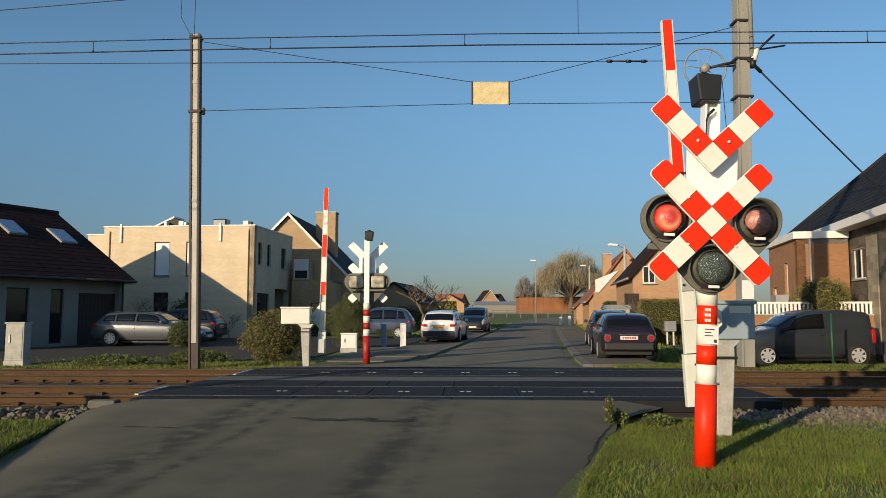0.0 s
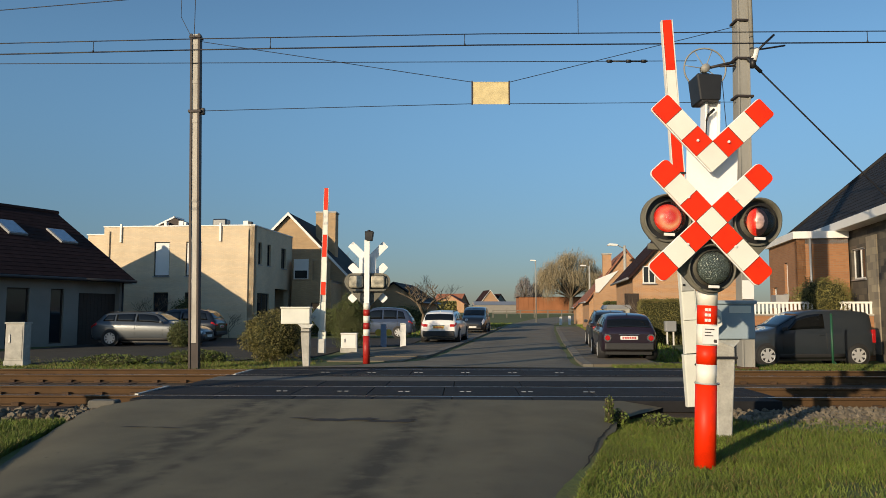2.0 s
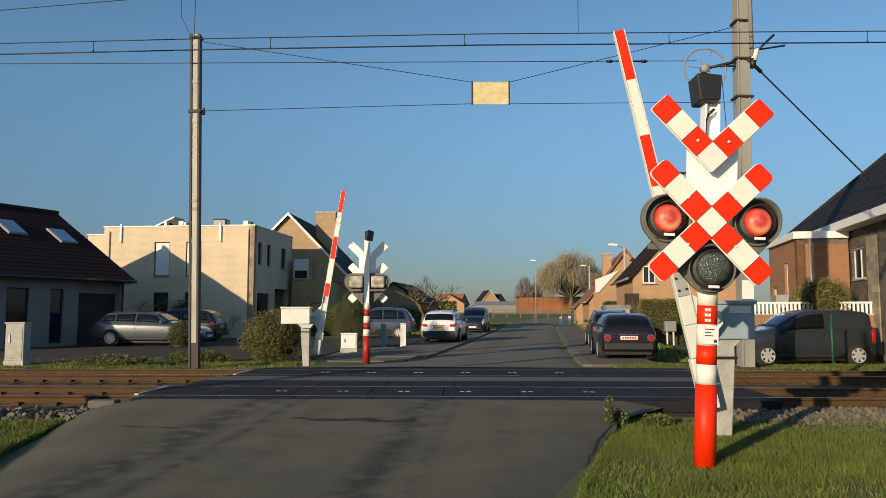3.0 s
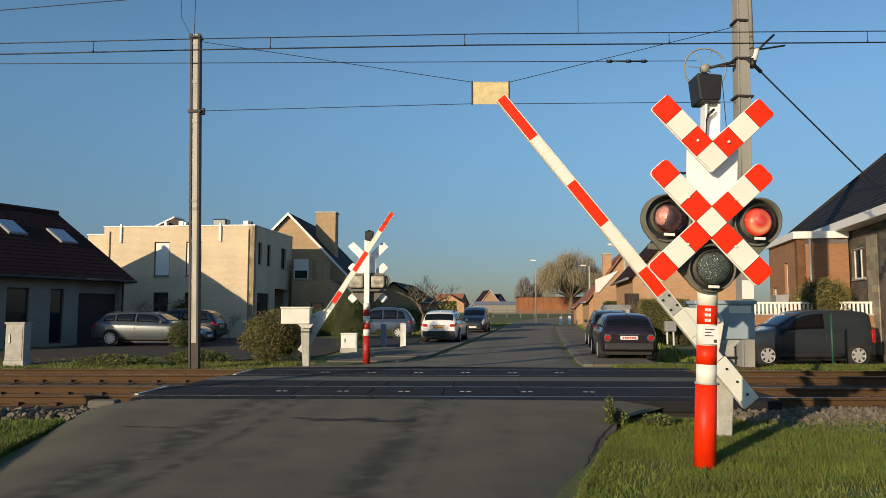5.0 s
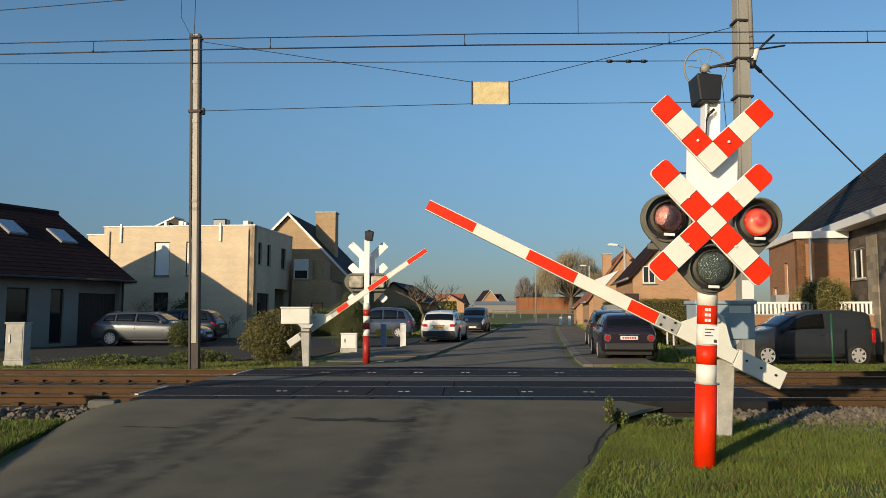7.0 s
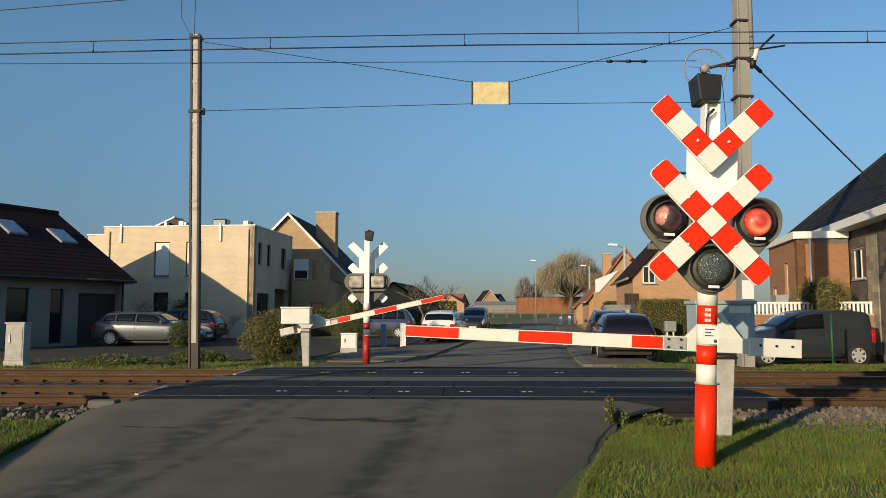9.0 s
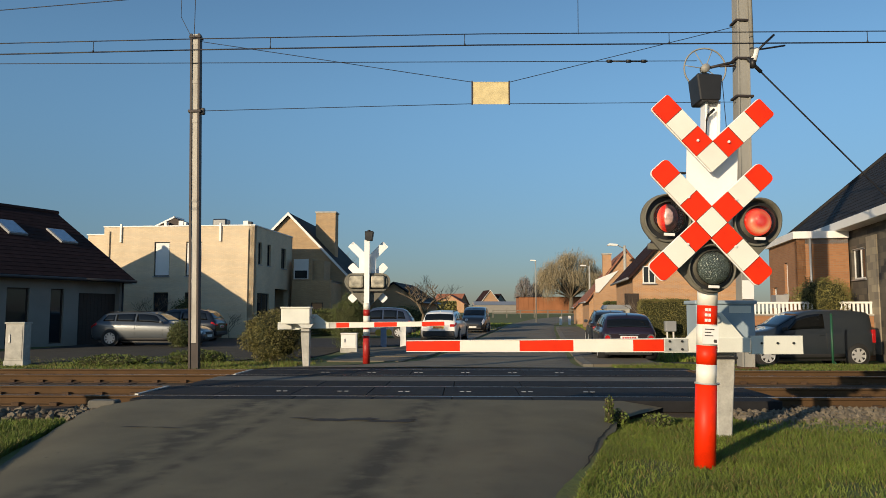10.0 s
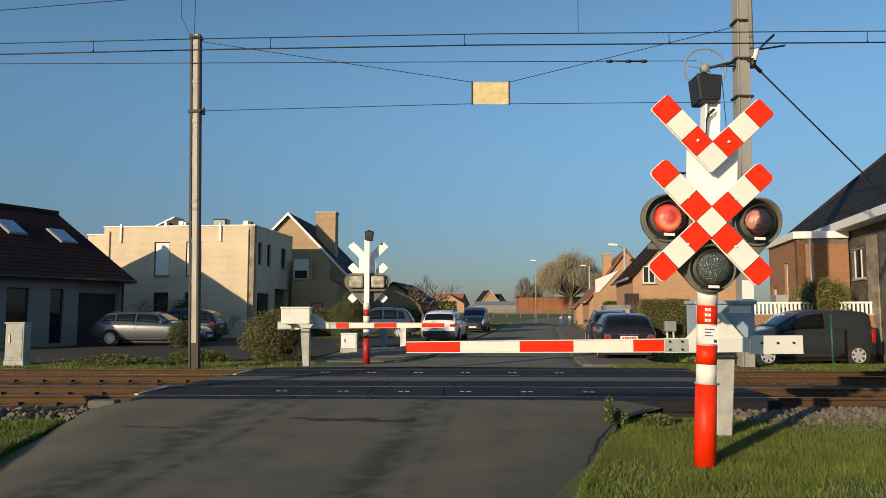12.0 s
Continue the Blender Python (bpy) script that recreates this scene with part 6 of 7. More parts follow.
def car(m, label, paint, L, W, top, belt, cabin, wheel_r=0.31, plate="plate", rails=False, category="car", spokes=5, axles=(0.185, 0.815), roof_w=0.72, panels=False, round_lamps=False, dark_skirt=0.0):
    """A road vehicle heading along +x. top: the middle line from tail to nose, belt: the shoulder line, as rows (fraction of the length, height);
    cabin: where the tail window begins and ends, then where the windscreen ends at the roof and begins at the hood."""
    t = thing("car" if category == "car" else "van", m, label, category, "parked vehicles")
    P = M[paint]
    hw = W / 2
    H = max(z for _, z in top)
    plan = [(0.0, 0.84), (0.02, 0.91), (0.07, 0.965), (0.2, 0.995), (0.5, 1.0), (0.75, 0.995), (0.88, 0.965), (0.95, 0.89), (0.985, 0.77), (1.0, 0.62)]
    under = [(0.0, 0.36), (0.03, 0.27), (0.12, 0.21), (0.88, 0.20), (0.97, 0.22), (1.0, 0.30)]

    def X(f):
        return -L / 2 + f * L

    def section(f):
        """Half a cross section, from the sill over the shoulder and the window line to the middle of the top."""
        w, zs, zt = hw * curve(plan, f), curve(under, f), curve(top, f)
        zb = min(curve(belt, f), zt - 0.03)
        u = max(0.0, min(1.0, (zt - zb) / (H - curve(belt, 0.5))))
        edge = w * (0.86 + (roof_w - 0.86) * u ** 0.9)
        hh = zb - zs
        return [(w * 0.84, zs), (w * 0.955, zs + 0.05), (w * 0.985, zs + 0.25 * hh), (w * 1.0, zs + 0.56 * hh), (w * 0.992, zs + 0.72 * hh), (w * 0.985, zs + 0.86 * hh), (w * 0.955, zb - 0.012),
                (w * 0.93, zb + 0.012), ((w * 0.93 + edge) / 2 + 0.012 * u, (zb + zt) / 2), (edge, zt - 0.035 - 0.03 * u), (edge * 0.93, zt - 0.016 - 0.01 * u), (edge * 0.6, zt - 0.004), (0.0, zt + 0.008)]

    def surface(f, k):
        """A point of the skin, k counting along the half section's corners."""
        sec = section(f)
        i = min(len(sec) - 2, int(k))
        a, b = sec[i], sec[i + 1]
        return X(f), a[0] + (b[0] - a[0]) * (k - i), a[1] + (b[1] - a[1]) * (k - i)

    stations = [0.0, 0.006, 0.015, 0.03, 0.045, 0.06, 0.08, 0.10, 0.125, 0.15] + [0.185 + 0.035 * i for i in range(20)] + [0.875, 0.90, 0.92, 0.94, 0.955, 0.97, 0.98, 0.99, 1.0]
    verts, faces = [], []
    for f in stations:
        sec = section(f)
        ring = [(X(f), -y, z) for y, z in sec] + [(X(f), y, z) for y, z in sec[-2::-1]]
        verts += ring
    n = len(ring)
    for j in range(len(stations) - 1):
        faces += [(j * n + i, (j + 1) * n + i, (j + 1) * n + (i + 1) % n, j * n + (i + 1) % n) for i in range(n)]
    faces += [tuple(range(n)), tuple(range((len(stations) - 1) * n, len(stations) * n))[::-1]]
    body = quads("body", verts, faces, P, t)
    bm = bmesh.new()
    bm.from_mesh(body.data)
    bmesh.ops.recalc_face_normals(bm, faces=list(bm.faces))
    for f in bm.faces:
        f.smooth = len(f.verts) == 4
    bm.to_mesh(body.data)
    bm.free()

    def patch(name, rows, material, lift=0.006, parent=body, label=""):
        """A sheet lying on the skin: rows of (fraction, corner) points, given a little thickness."""
        pts = [[Vector(p) for p in r] for r in rows]
        vs, fs = [], []
        ny, nx = len(pts), len(pts[0])
        for j in range(ny):
            for i in range(nx):
                a = pts[min(j + 1, ny - 1)][i] - pts[max(j - 1, 0)][i]
                b = pts[j][min(i + 1, nx - 1)] - pts[j][max(i - 1, 0)]
                q = a.cross(b)
                q = q.normalized() if q.length > 1e-9 else Vector((0, 0, 1))
                mid = Vector((0, 0, H * 0.45))
                if q.dot(pts[j][i] - Vector((pts[j][i].x * 0.8, 0, mid.z))) < 0:
                    q = -q
                vs.append(pts[j][i] + q * lift)
        for j in range(ny - 1):
            for i in range(nx - 1):
                fs.append((j * nx + i, j * nx + i + 1, (j + 1) * nx + i + 1, (j + 1) * nx + i))
        ob = quads(name, vs, fs, M[material], parent)
        for p in ob.data.polygons:
            p.use_smooth = True
        sol = ob.modifiers.new("thickness", "SOLIDIFY")
        sol.thickness, sol.offset = 0.004, 0.0
        if label:
            tagged(ob, label)
        return ob

    def side_patch(name, s, f0, f1, k0, k1, material, steps=7, lift=0.006, slant0=0.0, slant1=0.0):
        rows = []
        for j in range(5):
            k = k0 + (k1 - k0) * j / 4
            a, b = f0 + slant0 * j / 4, f1 + slant1 * j / 4
            row = []
            for i in range(steps + 1):
                x, y, z = surface(a + (b - a) * i / steps, k)
                row.append((x, s * y, z))
            rows.append(row)
        return patch(name, rows, material, lift)

    def across(name, f0, f1, material, inset=0.35):
        rows = []
        for j in range(6):
            f = f0 + (f1 - f0) * j / 5
            row = []
            for q in (-1.0, -0.85, -0.5, 0.0, 0.5, 0.85, 1.0):
                k = 12.0 - abs(q) * (3.0 - inset)
                x, y, z = surface(f, k)
                row.append((x, -y if q < 0 else y, z))
            rows.append(row)
        return patch(name, rows, material)

    r0, r1, w1, w0 = cabin
    across("windscreen", w0 - 0.012, w1 + 0.012, "car_glass")
    across("rear_window", r0 + (r1 - r0) * 0.12, r1 - (r1 - r0) * 0.12, "car_glass")
    mid = w1 - (0.17 if panels else 0.15)
    for s in (-1, 1):
        span = w0 - w1
        side_patch("side_window", s, mid + 0.008, w0 - span * 0.30, 7.25, 8.72, "car_glass", slant1=-span * 0.50)
        if not panels:
            back = r1 + 0.115
            side_patch("side_window", s, back, mid - 0.008, 7.25, 8.72, "car_glass")
            side_patch("side_window", s, r1 - 0.005, back - 0.014, 7.3, 8.66, "car_glass", slant0=0.035)
        for f in ((mid, w0 - 0.045) if panels else (mid, w0 - 0.045, r1 + 0.10)):
            side_patch("door_seam", s, f - 0.0014, f + 0.0014, 1.2, 6.8, "black", 1, 0.003)
        for f in ((mid + 0.012,) if panels else (mid + 0.012, r1 + 0.125)):
            x, y, z = surface(f, 5.2)
            part("door_handle", box(x, x + 0.19, s * y - 0.012, s * y + 0.022, z - 0.016, z + 0.016, 0.006), P, body)
        x, y, z = surface(w0 - 0.065, 7.2)
        part("mirror", box(x - 0.02, x + 0.11, s * (y + 0.13) - 0.10, s * (y + 0.13) + 0.06, z + 0.0, z + 0.13, 0.035), P if not panels else M["dark_plastic"], body)
        side_patch("sill_strip", s, axles[0] + 0.09, axles[1] - 0.09, 0.9, 1.7, "dark_plastic", 6, 0.008)
        for f in axles:
            wx = X(f)
            yw = surface(f, 3)[1]
            arch = bmesh.new()
            tube(arch, (wx, s * (yw - 0.30), wheel_r + 0.01), (wx, s * (yw + 0.002), wheel_r + 0.01), wheel_r + 0.05, wheel_r + 0.05, 28)
            part("wheel_arch", arch, M["dark_plastic"], body)
            wb = bmesh.new()
            prof = [(wheel_r * 0.68, 0.0), (wheel_r * 0.94, 0.0), (wheel_r, 0.03), (wheel_r, 0.16), (wheel_r * 0.94, 0.19), (wheel_r * 0.68, 0.19)]
            yo = s * (yw + 0.034)
            loops = []
            for r, d in prof:
                loops.append([wb.verts.new((wx + r * math.cos(6.2832 * i / 28), yo - s * d, wheel_r + r * math.sin(6.2832 * i / 28))) for i in range(28)])
            for a, b in zip(loops, loops[1:]):
                for i in range(28):
                    wb.faces.new((a[i], a[(i + 1) % 28], b[(i + 1) % 28], b[i])).smooth = True
            bmesh.ops.recalc_face_normals(wb, faces=list(wb.faces))
            wheel = part("wheel", wb, M["tyre"], t)
            rad = wheel_r * 0.68
            part("brake_disc", tube(bmesh.new(), (wx, yo - s * 0.10, wheel_r), (wx, yo - s * 0.028, wheel_r), rad, rad, 24), M["dark_plastic"], wheel)
            rim = bmesh.new()
            for i in range(spokes):
                mm = Matrix.Translation((wx, yo - s * 0.018, wheel_r)) @ Matrix.Rotation(6.2832 * i / spokes + 0.3, 4, "Y")
                bx(rim, 0.02, rad, -0.015, 0.015, -rad * 1.3 / spokes, rad * 1.3 / spokes, 0, mm)
            tube(rim, (wx, yo - s * 0.05, wheel_r), (wx, yo - s * 0.002, wheel_r), rad * 0.26, rad * 0.22, 14)
            for i in range(24):
                a0, a1 = 6.2832 * i / 24, 6.2832 * (i + 1) / 24
                tube(rim, (wx + rad * math.cos(a0), yo - s * 0.008, wheel_r + rad * math.sin(a0)), (wx + rad * math.cos(a1), yo - s * 0.008, wheel_r + rad * math.sin(a1)), 0.014, 0.014, 5, False)
            part("rim", rim, M["rim"], wheel)
        # lamps
        zb = curve(belt, 0.03)
        if panels:
            part("tail_lamp", box(X(0.0) - 0.004, X(0.025), s * hw * 0.86 - 0.04, s * hw * 0.86 + 0.055, zb - 0.34, zb + 0.06, 0.015), M["tail"], body)
        elif round_lamps:
            ring = part("lamp_ring", tube(bmesh.new(), (X(0.0) - 0.02, s * hw * 0.74, zb - 0.22), (X(0.03), s * hw * 0.74, zb - 0.22), 0.115, 0.115, 20), M["chrome"], body)
            part("tail_lamp", tube(bmesh.new(), (X(0.0) - 0.035, s * hw * 0.74, zb - 0.22), (X(0.02), s * hw * 0.74, zb - 0.22), 0.075, 0.095, 18), M["tail"], ring)
        else:
            part("tail_lamp", box(X(0.0) - 0.012, X(0.03), s * hw * 0.70 - 0.13, s * hw * 0.70 + 0.10, zb - 0.20, zb - 0.07, 0.03), M["tail"], body)
            side_patch("tail_lamp", s, 0.004, 0.055, 5.0, 6.3, "tail", 4, 0.006)
        side_patch("headlamp", s, 0.915, 0.985, 5.2, 8.6, "headlamp", 5, 0.006)
        if rails:
            x0, y0, z0 = surface(r1 + 0.04, 10)
            x1, y1, z1 = surface(w1 - 0.03, 10)
            part("roof_rail", tube(bmesh.new(), (x0, s * y0, z0 + 0.045), (x1, s * y1, z1 + 0.045), 0.016, 0.016, 6), M["dark_plastic"], body)
    zb = curve(belt, 0.03)
    part("rear_bumper", box(X(0.0) - 0.04, X(0.05), -hw * 0.84, hw * 0.84, 0.30, 0.50 + dark_skirt, 0.04), M["dark_plastic"], body)
    part("grille", box(X(0.985), X(1.0) + 0.012, -hw * 0.42, hw * 0.42, 0.50, 0.60, 0.01), M["dark_plastic"], body)
    part("front_bumper", box(X(0.965), X(1.0) + 0.02, -hw * 0.66, hw * 0.66, 0.25, 0.42, 0.05), M["dark_plastic"], body)
    pl = part("number_plate", box(X(0.0) - 0.022, X(0.0) + 0.01, -0.26, 0.26, zb - 0.27, zb - 0.16, 0.004), M[plate], body)
    bm = bmesh.new()
    for k in range(6):
        bx(bm, X(0.0) - 0.025, X(0.0) - 0.0205, -0.2 + k * 0.07, -0.15 + k * 0.07, zb - 0.245, zb - 0.185)
    part("plate_print", bm, M["bar_red"], pl)
    part("number_plate", box(X(1.0) - 0.01, X(1.0) + 0.03, -0.26, 0.26, 0.36, 0.47, 0.004), M["plate"], body)
    part("underbody", box(X(0.06), X(0.94), -hw * 0.80, hw * 0.80, 0.15, 0.32), M["black"], body)
    part("rear_handle", box(X(0.0) - 0.03, X(0.02), -0.30, 0.30, zb - 0.135, zb - 0.11, 0.004), M["chrome"], body)
    part("antenna", box(X(r1 + 0.05) - 0.05, X(r1 + 0.05) + 0.05, -0.015, 0.015, curve(top, r1 + 0.05), curve(top, r1 + 0.05) + 0.05, 0.01), P, body)
    return t


ESTATE_TOP = [(0.0, 0.86), (0.012, 0.97), (0.03, 1.03), (0.10, 1.36), (0.15, 1.43), (0.32, 1.485), (0.48, 1.47), (0.56, 1.42), (0.70, 1.03), (0.74, 0.985), (0.86, 0.92), (0.94, 0.80), (0.985, 0.66), (1.0, 0.54)]
ESTATE_BELT = [(0.0, 0.84), (0.05, 0.99), (0.3, 0.98), (0.6, 0.94), (0.75, 0.90), (0.9, 0.80), (1.0, 0.50)]
HATCH_TOP = [(0.0, 0.84), (0.012, 0.96), (0.025, 1.02), (0.09, 1.36), (0.15, 1.46), (0.32, 1.53), (0.48, 1.52), (0.56, 1.46), (0.70, 1.06), (0.75, 1.01), (0.87, 0.94), (0.945, 0.84), (0.985, 0.72), (1.0, 0.58)]
HATCH_BELT = [(0.0, 0.82), (0.04, 0.97), (0.3, 0.97), (0.6, 0.95), (0.75, 0.93), (0.9, 0.83), (1.0, 0.54)]
MINI_TOP = [(0.0, 0.80), (0.012, 0.90), (0.025, 0.95), (0.085, 1.26), (0.14, 1.36), (0.3, 1.42), (0.50, 1.415), (0.60, 1.35), (0.72, 0.99), (0.77, 0.95), (0.88, 0.90), (0.95, 0.80), (0.985, 0.68), (1.0, 0.55)]
MINI_BELT = [(0.0, 0.78), (0.04, 0.90), (0.5, 0.92), (0.75, 0.90), (0.9, 0.80), (1.0, 0.5)]
VAN_TOP = [(0.0, 1.0), (0.006, 1.35), (0.02, 1.66), (0.06, 1.74), (0.25, 1.80), (0.46, 1.80), (0.56, 1.74), (0.62, 1.66), (0.80, 1.22), (0.84, 1.16), (0.92, 1.05), (0.97, 0.90), (0.99, 0.76), (1.0, 0.60)]
VAN_BELT = [(0.0, 0.98), (0.03, 1.08), (0.5, 1.07), (0.75, 1.05), (0.9, 0.94), (1.0, 0.55)]
car(pose(-12.72, 32.6, -0.168, 0, 0, -3), "silver estate car with roof rails parked on the driveway", "silver", 4.92, 1.83, ESTATE_TOP, ESTATE_BELT, (0.03, 0.11, 0.55, 0.70), 0.335, rails=True, spokes=9)
car(pose(-13.4, 37.4, -0.168, 0, 0, 176), "black car parked behind the silver estate", "inkblack", 4.5, 1.82, [(f, z * 1.06) for f, z in HATCH_TOP], HATCH_BELT, (0.025, 0.10, 0.55, 0.70), 0.34)
car(pose(0.12, 36.9, -0.165, 0, 0, 81), "white crossover car parked half on the pavement", "pearl", 4.35, 1.82, HATCH_TOP, HATCH_BELT, (0.025, 0.10, 0.55, 0.70), 0.35, plate="plate_yellow", rails=True, dark_skirt=0.06)
car(pose(2.35, 53.0, -0.165, 0, 0, 262), "black van parked facing the crossing", "inkblack", 4.5, 1.80, VAN_TOP, VAN_BELT, (0.006, 0.022, 0.61, 0.81), 0.33, category="van", roof_w=0.80, panels=True)
car(pose(-3.75, 42.3, -0.168, 0, 0, 176), "dark blue people carrier with large windows beside a hedge", "bluevan", 4.2, 1.75, [(f, z * 1.12) for f, z in HATCH_TOP], HATCH_BELT, (0.025, 0.10, 0.55, 0.70), 0.31, spokes=7)
car(pose(5.88, 24.3, -0.16, 0, 0, 83), "dark aubergine hatchback parked on the pavement", "aubergine", 3.75, 1.74, MINI_TOP, MINI_BELT, (0.025, 0.09, 0.59, 0.72), 0.30, round_lamps=True, dark_skirt=0.02)
car(pose(7.15, 32.0, -0.16, 0, 0, 82), "dark grey car with roof rails parked ahead of the hatchback", "anthracite", 4.2, 1.75, HATCH_TOP, HATCH_BELT, (0.025, 0.10, 0.55, 0.70), 0.32, rails=True)
SMALL_VAN_TOP = [(0.0, 0.95), (0.006, 1.28), (0.02, 1.56), (0.06, 1.64), (0.25, 1.70), (0.40, 1.70), (0.48, 1.66), (0.54, 1.57), (0.71, 1.17), (0.75, 1.11), (0.87, 1.03), (0.95, 0.90), (0.985, 0.76), (1.0, 0.58)]
SMALL_VAN_BELT = [(0.0, 0.93), (0.03, 1.03), (0.5, 1.02), (0.72, 1.0), (0.88, 0.92), (1.0, 0.53)]
car(pose(11.0, 23.2, -0.33, 0, 0, 181), "anthracite delivery van parked in the yard", "anthracite", 4.25, 1.74, SMALL_VAN_TOP, SMALL_VAN_BELT, (0.006, 0.022, 0.53, 0.72), 0.315, category="van", roof_w=0.80, panels=True, spokes=7, axles=(0.14, 0.79))
# ---- plants ----
def grass_patch(name, label, count, sampler, h0, h1, width, seed, straw=0.12, lean=0.5):
    """Many bent blades rooted in the ground, one sheet of stuff."""
    rng = np.random.default_rng(seed)
    verts, faces, idx = [], [], []
    made = 0
    while made < count:
        p = sampler(rng)
        if p is None:
            continue
        x, y = p
        z = ground_z(x, y) - 0.01
        a = rng.uniform(0, 6.283)
        h = rng.uniform(h0, h1)
        w = width * rng.uniform(0.6, 1.3)
        dx, dy = math.cos(a), math.sin(a)
        b = rng.uniform(0, 6.283)
        l = h * lean * rng.uniform(0.2, 1.0)
        lx, ly = math.cos(b) * l, math.sin(b) * l
        o = len(verts)
        verts += [(x - dx * w, y - dy * w, z), (x + dx * w, y + dy * w, z), (x + lx * 0.4 + dx * w * 0.7, y + ly * 0.4 + dy * w * 0.7, z + h * 0.6),
                  (x + lx * 0.4 - dx * w * 0.7, y + ly * 0.4 - dy * w * 0.7, z + h * 0.6), (x + lx, y + ly, z + h)]
        faces += [(o, o + 1, o + 2, o + 3), (o + 3, o + 2, o + 4)]
        idx += [1 if rng.random() < straw else 0] * 2
        made += 1
    ob = quads(name, verts, faces, [M["grass"], M["straw"]])
    ob.data.polygons.foreach_set("material_index", idx)
    return tagged(ob, label, "grass", kind="stuff")


def right_verge(rng):
    y = 3.6 + 7.1 * rng.random() ** 1.2
    l, r, z = lerp_table(ROAD_NEAR, y)
    x = r + 0.04 + (11.5 - r) * rng.random() ** 1.5
    v = y - SKEW * x
    if x > 0.604 * y + 0.8:
        return None
    if x > 3.9 and v > 8.95 + 0.7 * noise.noise(Vector((x * 0.8, 0, 0))) and rng.random() < 0.85:
        return None
    if noise.noise(Vector((x * 0.9, y * 0.9, 5))) < -0.28 and rng.random() < 0.75:
        return None
    return x, y


def left_verge(rng):
    y = 4.5 + 6.0 * rng.random()
    l, r, z = lerp_table(ROAD_NEAR, y)
    x = l - 0.06 - 7.0 * rng.random() ** 1.3
    if x < -0.604 * y - 1.0:
        return None
    if y - SKEW * x > 9.7 + 0.5 * noise.noise(Vector((x * 0.8, 0, 0))):
        return None
    return x, y


def far_left(rng):
    y = 18.7 + 2.6 * rng.random() ** 1.5
    x = rng.uniform(-14, -4.0)
    if noise.noise(Vector((x * 0.7, y * 0.7, 2))) < -0.15:
        return None
    return x, y


def far_right(rng):
    y = 18.6 + 2.4 * rng.random()
    x = rng.uniform(4.6, 14)
    return x, y


def garden(rng):
    y = 20.9 + 3.2 * rng.random() ** 2.0
    x = rng.uniform(-17, -3.6)
    return x, y


def far_edges(rng):
    y = 24 + 70 * rng.random() ** 1.5
    l, r, z = lerp_table(ROAD_FAR, y)
    if rng.random() < 0.5:
        return (r + 2.3 + 2.0 * rng.random(), y)
    return (l - (2.3 if y < 57 else 0.1) - 3.0 * rng.random(), y) if y > 44 else None


grass_patch("grass", "short green winter grass on the sunlit verge", 125000, right_verge, 0.02, 0.07, 0.005, 1, 0.13, 0.95)
grass_patch("grass", "rough green grass beside the asphalt edge", 30000, left_verge, 0.05, 0.14, 0.008, 2, 0.10, 0.7)
grass_patch("grass", "rough tufted grass behind the tracks", 22000, far_left, 0.03, 0.13, 0.009, 3, 0.3, 0.9)
grass_patch("grass", "green grass strip beside the yard", 22000, far_right, 0.03, 0.11, 0.009, 4, 0.15, 0.9)
grass_patch("grass", "thin lawn grass before the bungalow", 5000, garden, 0.03, 0.09, 0.009, 5, 0.2, 0.9)
grass_patch("grass", "short grass along the street edges", 9000, far_edges, 0.06, 0.2, 0.03, 6, 0.2)


def leaves(parent, name, pts_fn, count, size, material, seed, hang=False):
    rng = np.random.default_rng(seed)
    v, f = [], []
    for _ in range(count):
        p = np.array(pts_fn(rng))
        a = rng.normal(size=3)
        a /= np.linalg.norm(a)
        b = np.cross(a, rng.normal(size=3))
        b /= np.linalg.norm(b)
        s = size * rng.uniform(0.5, 1.4)
        o = len(v)
        v += [p - a * s, p + b * s * 0.5, p + a * s, p - b * s * 0.5]
        f.append((o, o + 1, o + 2, o + 3))
    ob = quads(name, [tuple(q) for q in v], f, material, parent)
    return tagged(ob, kind="stuff")


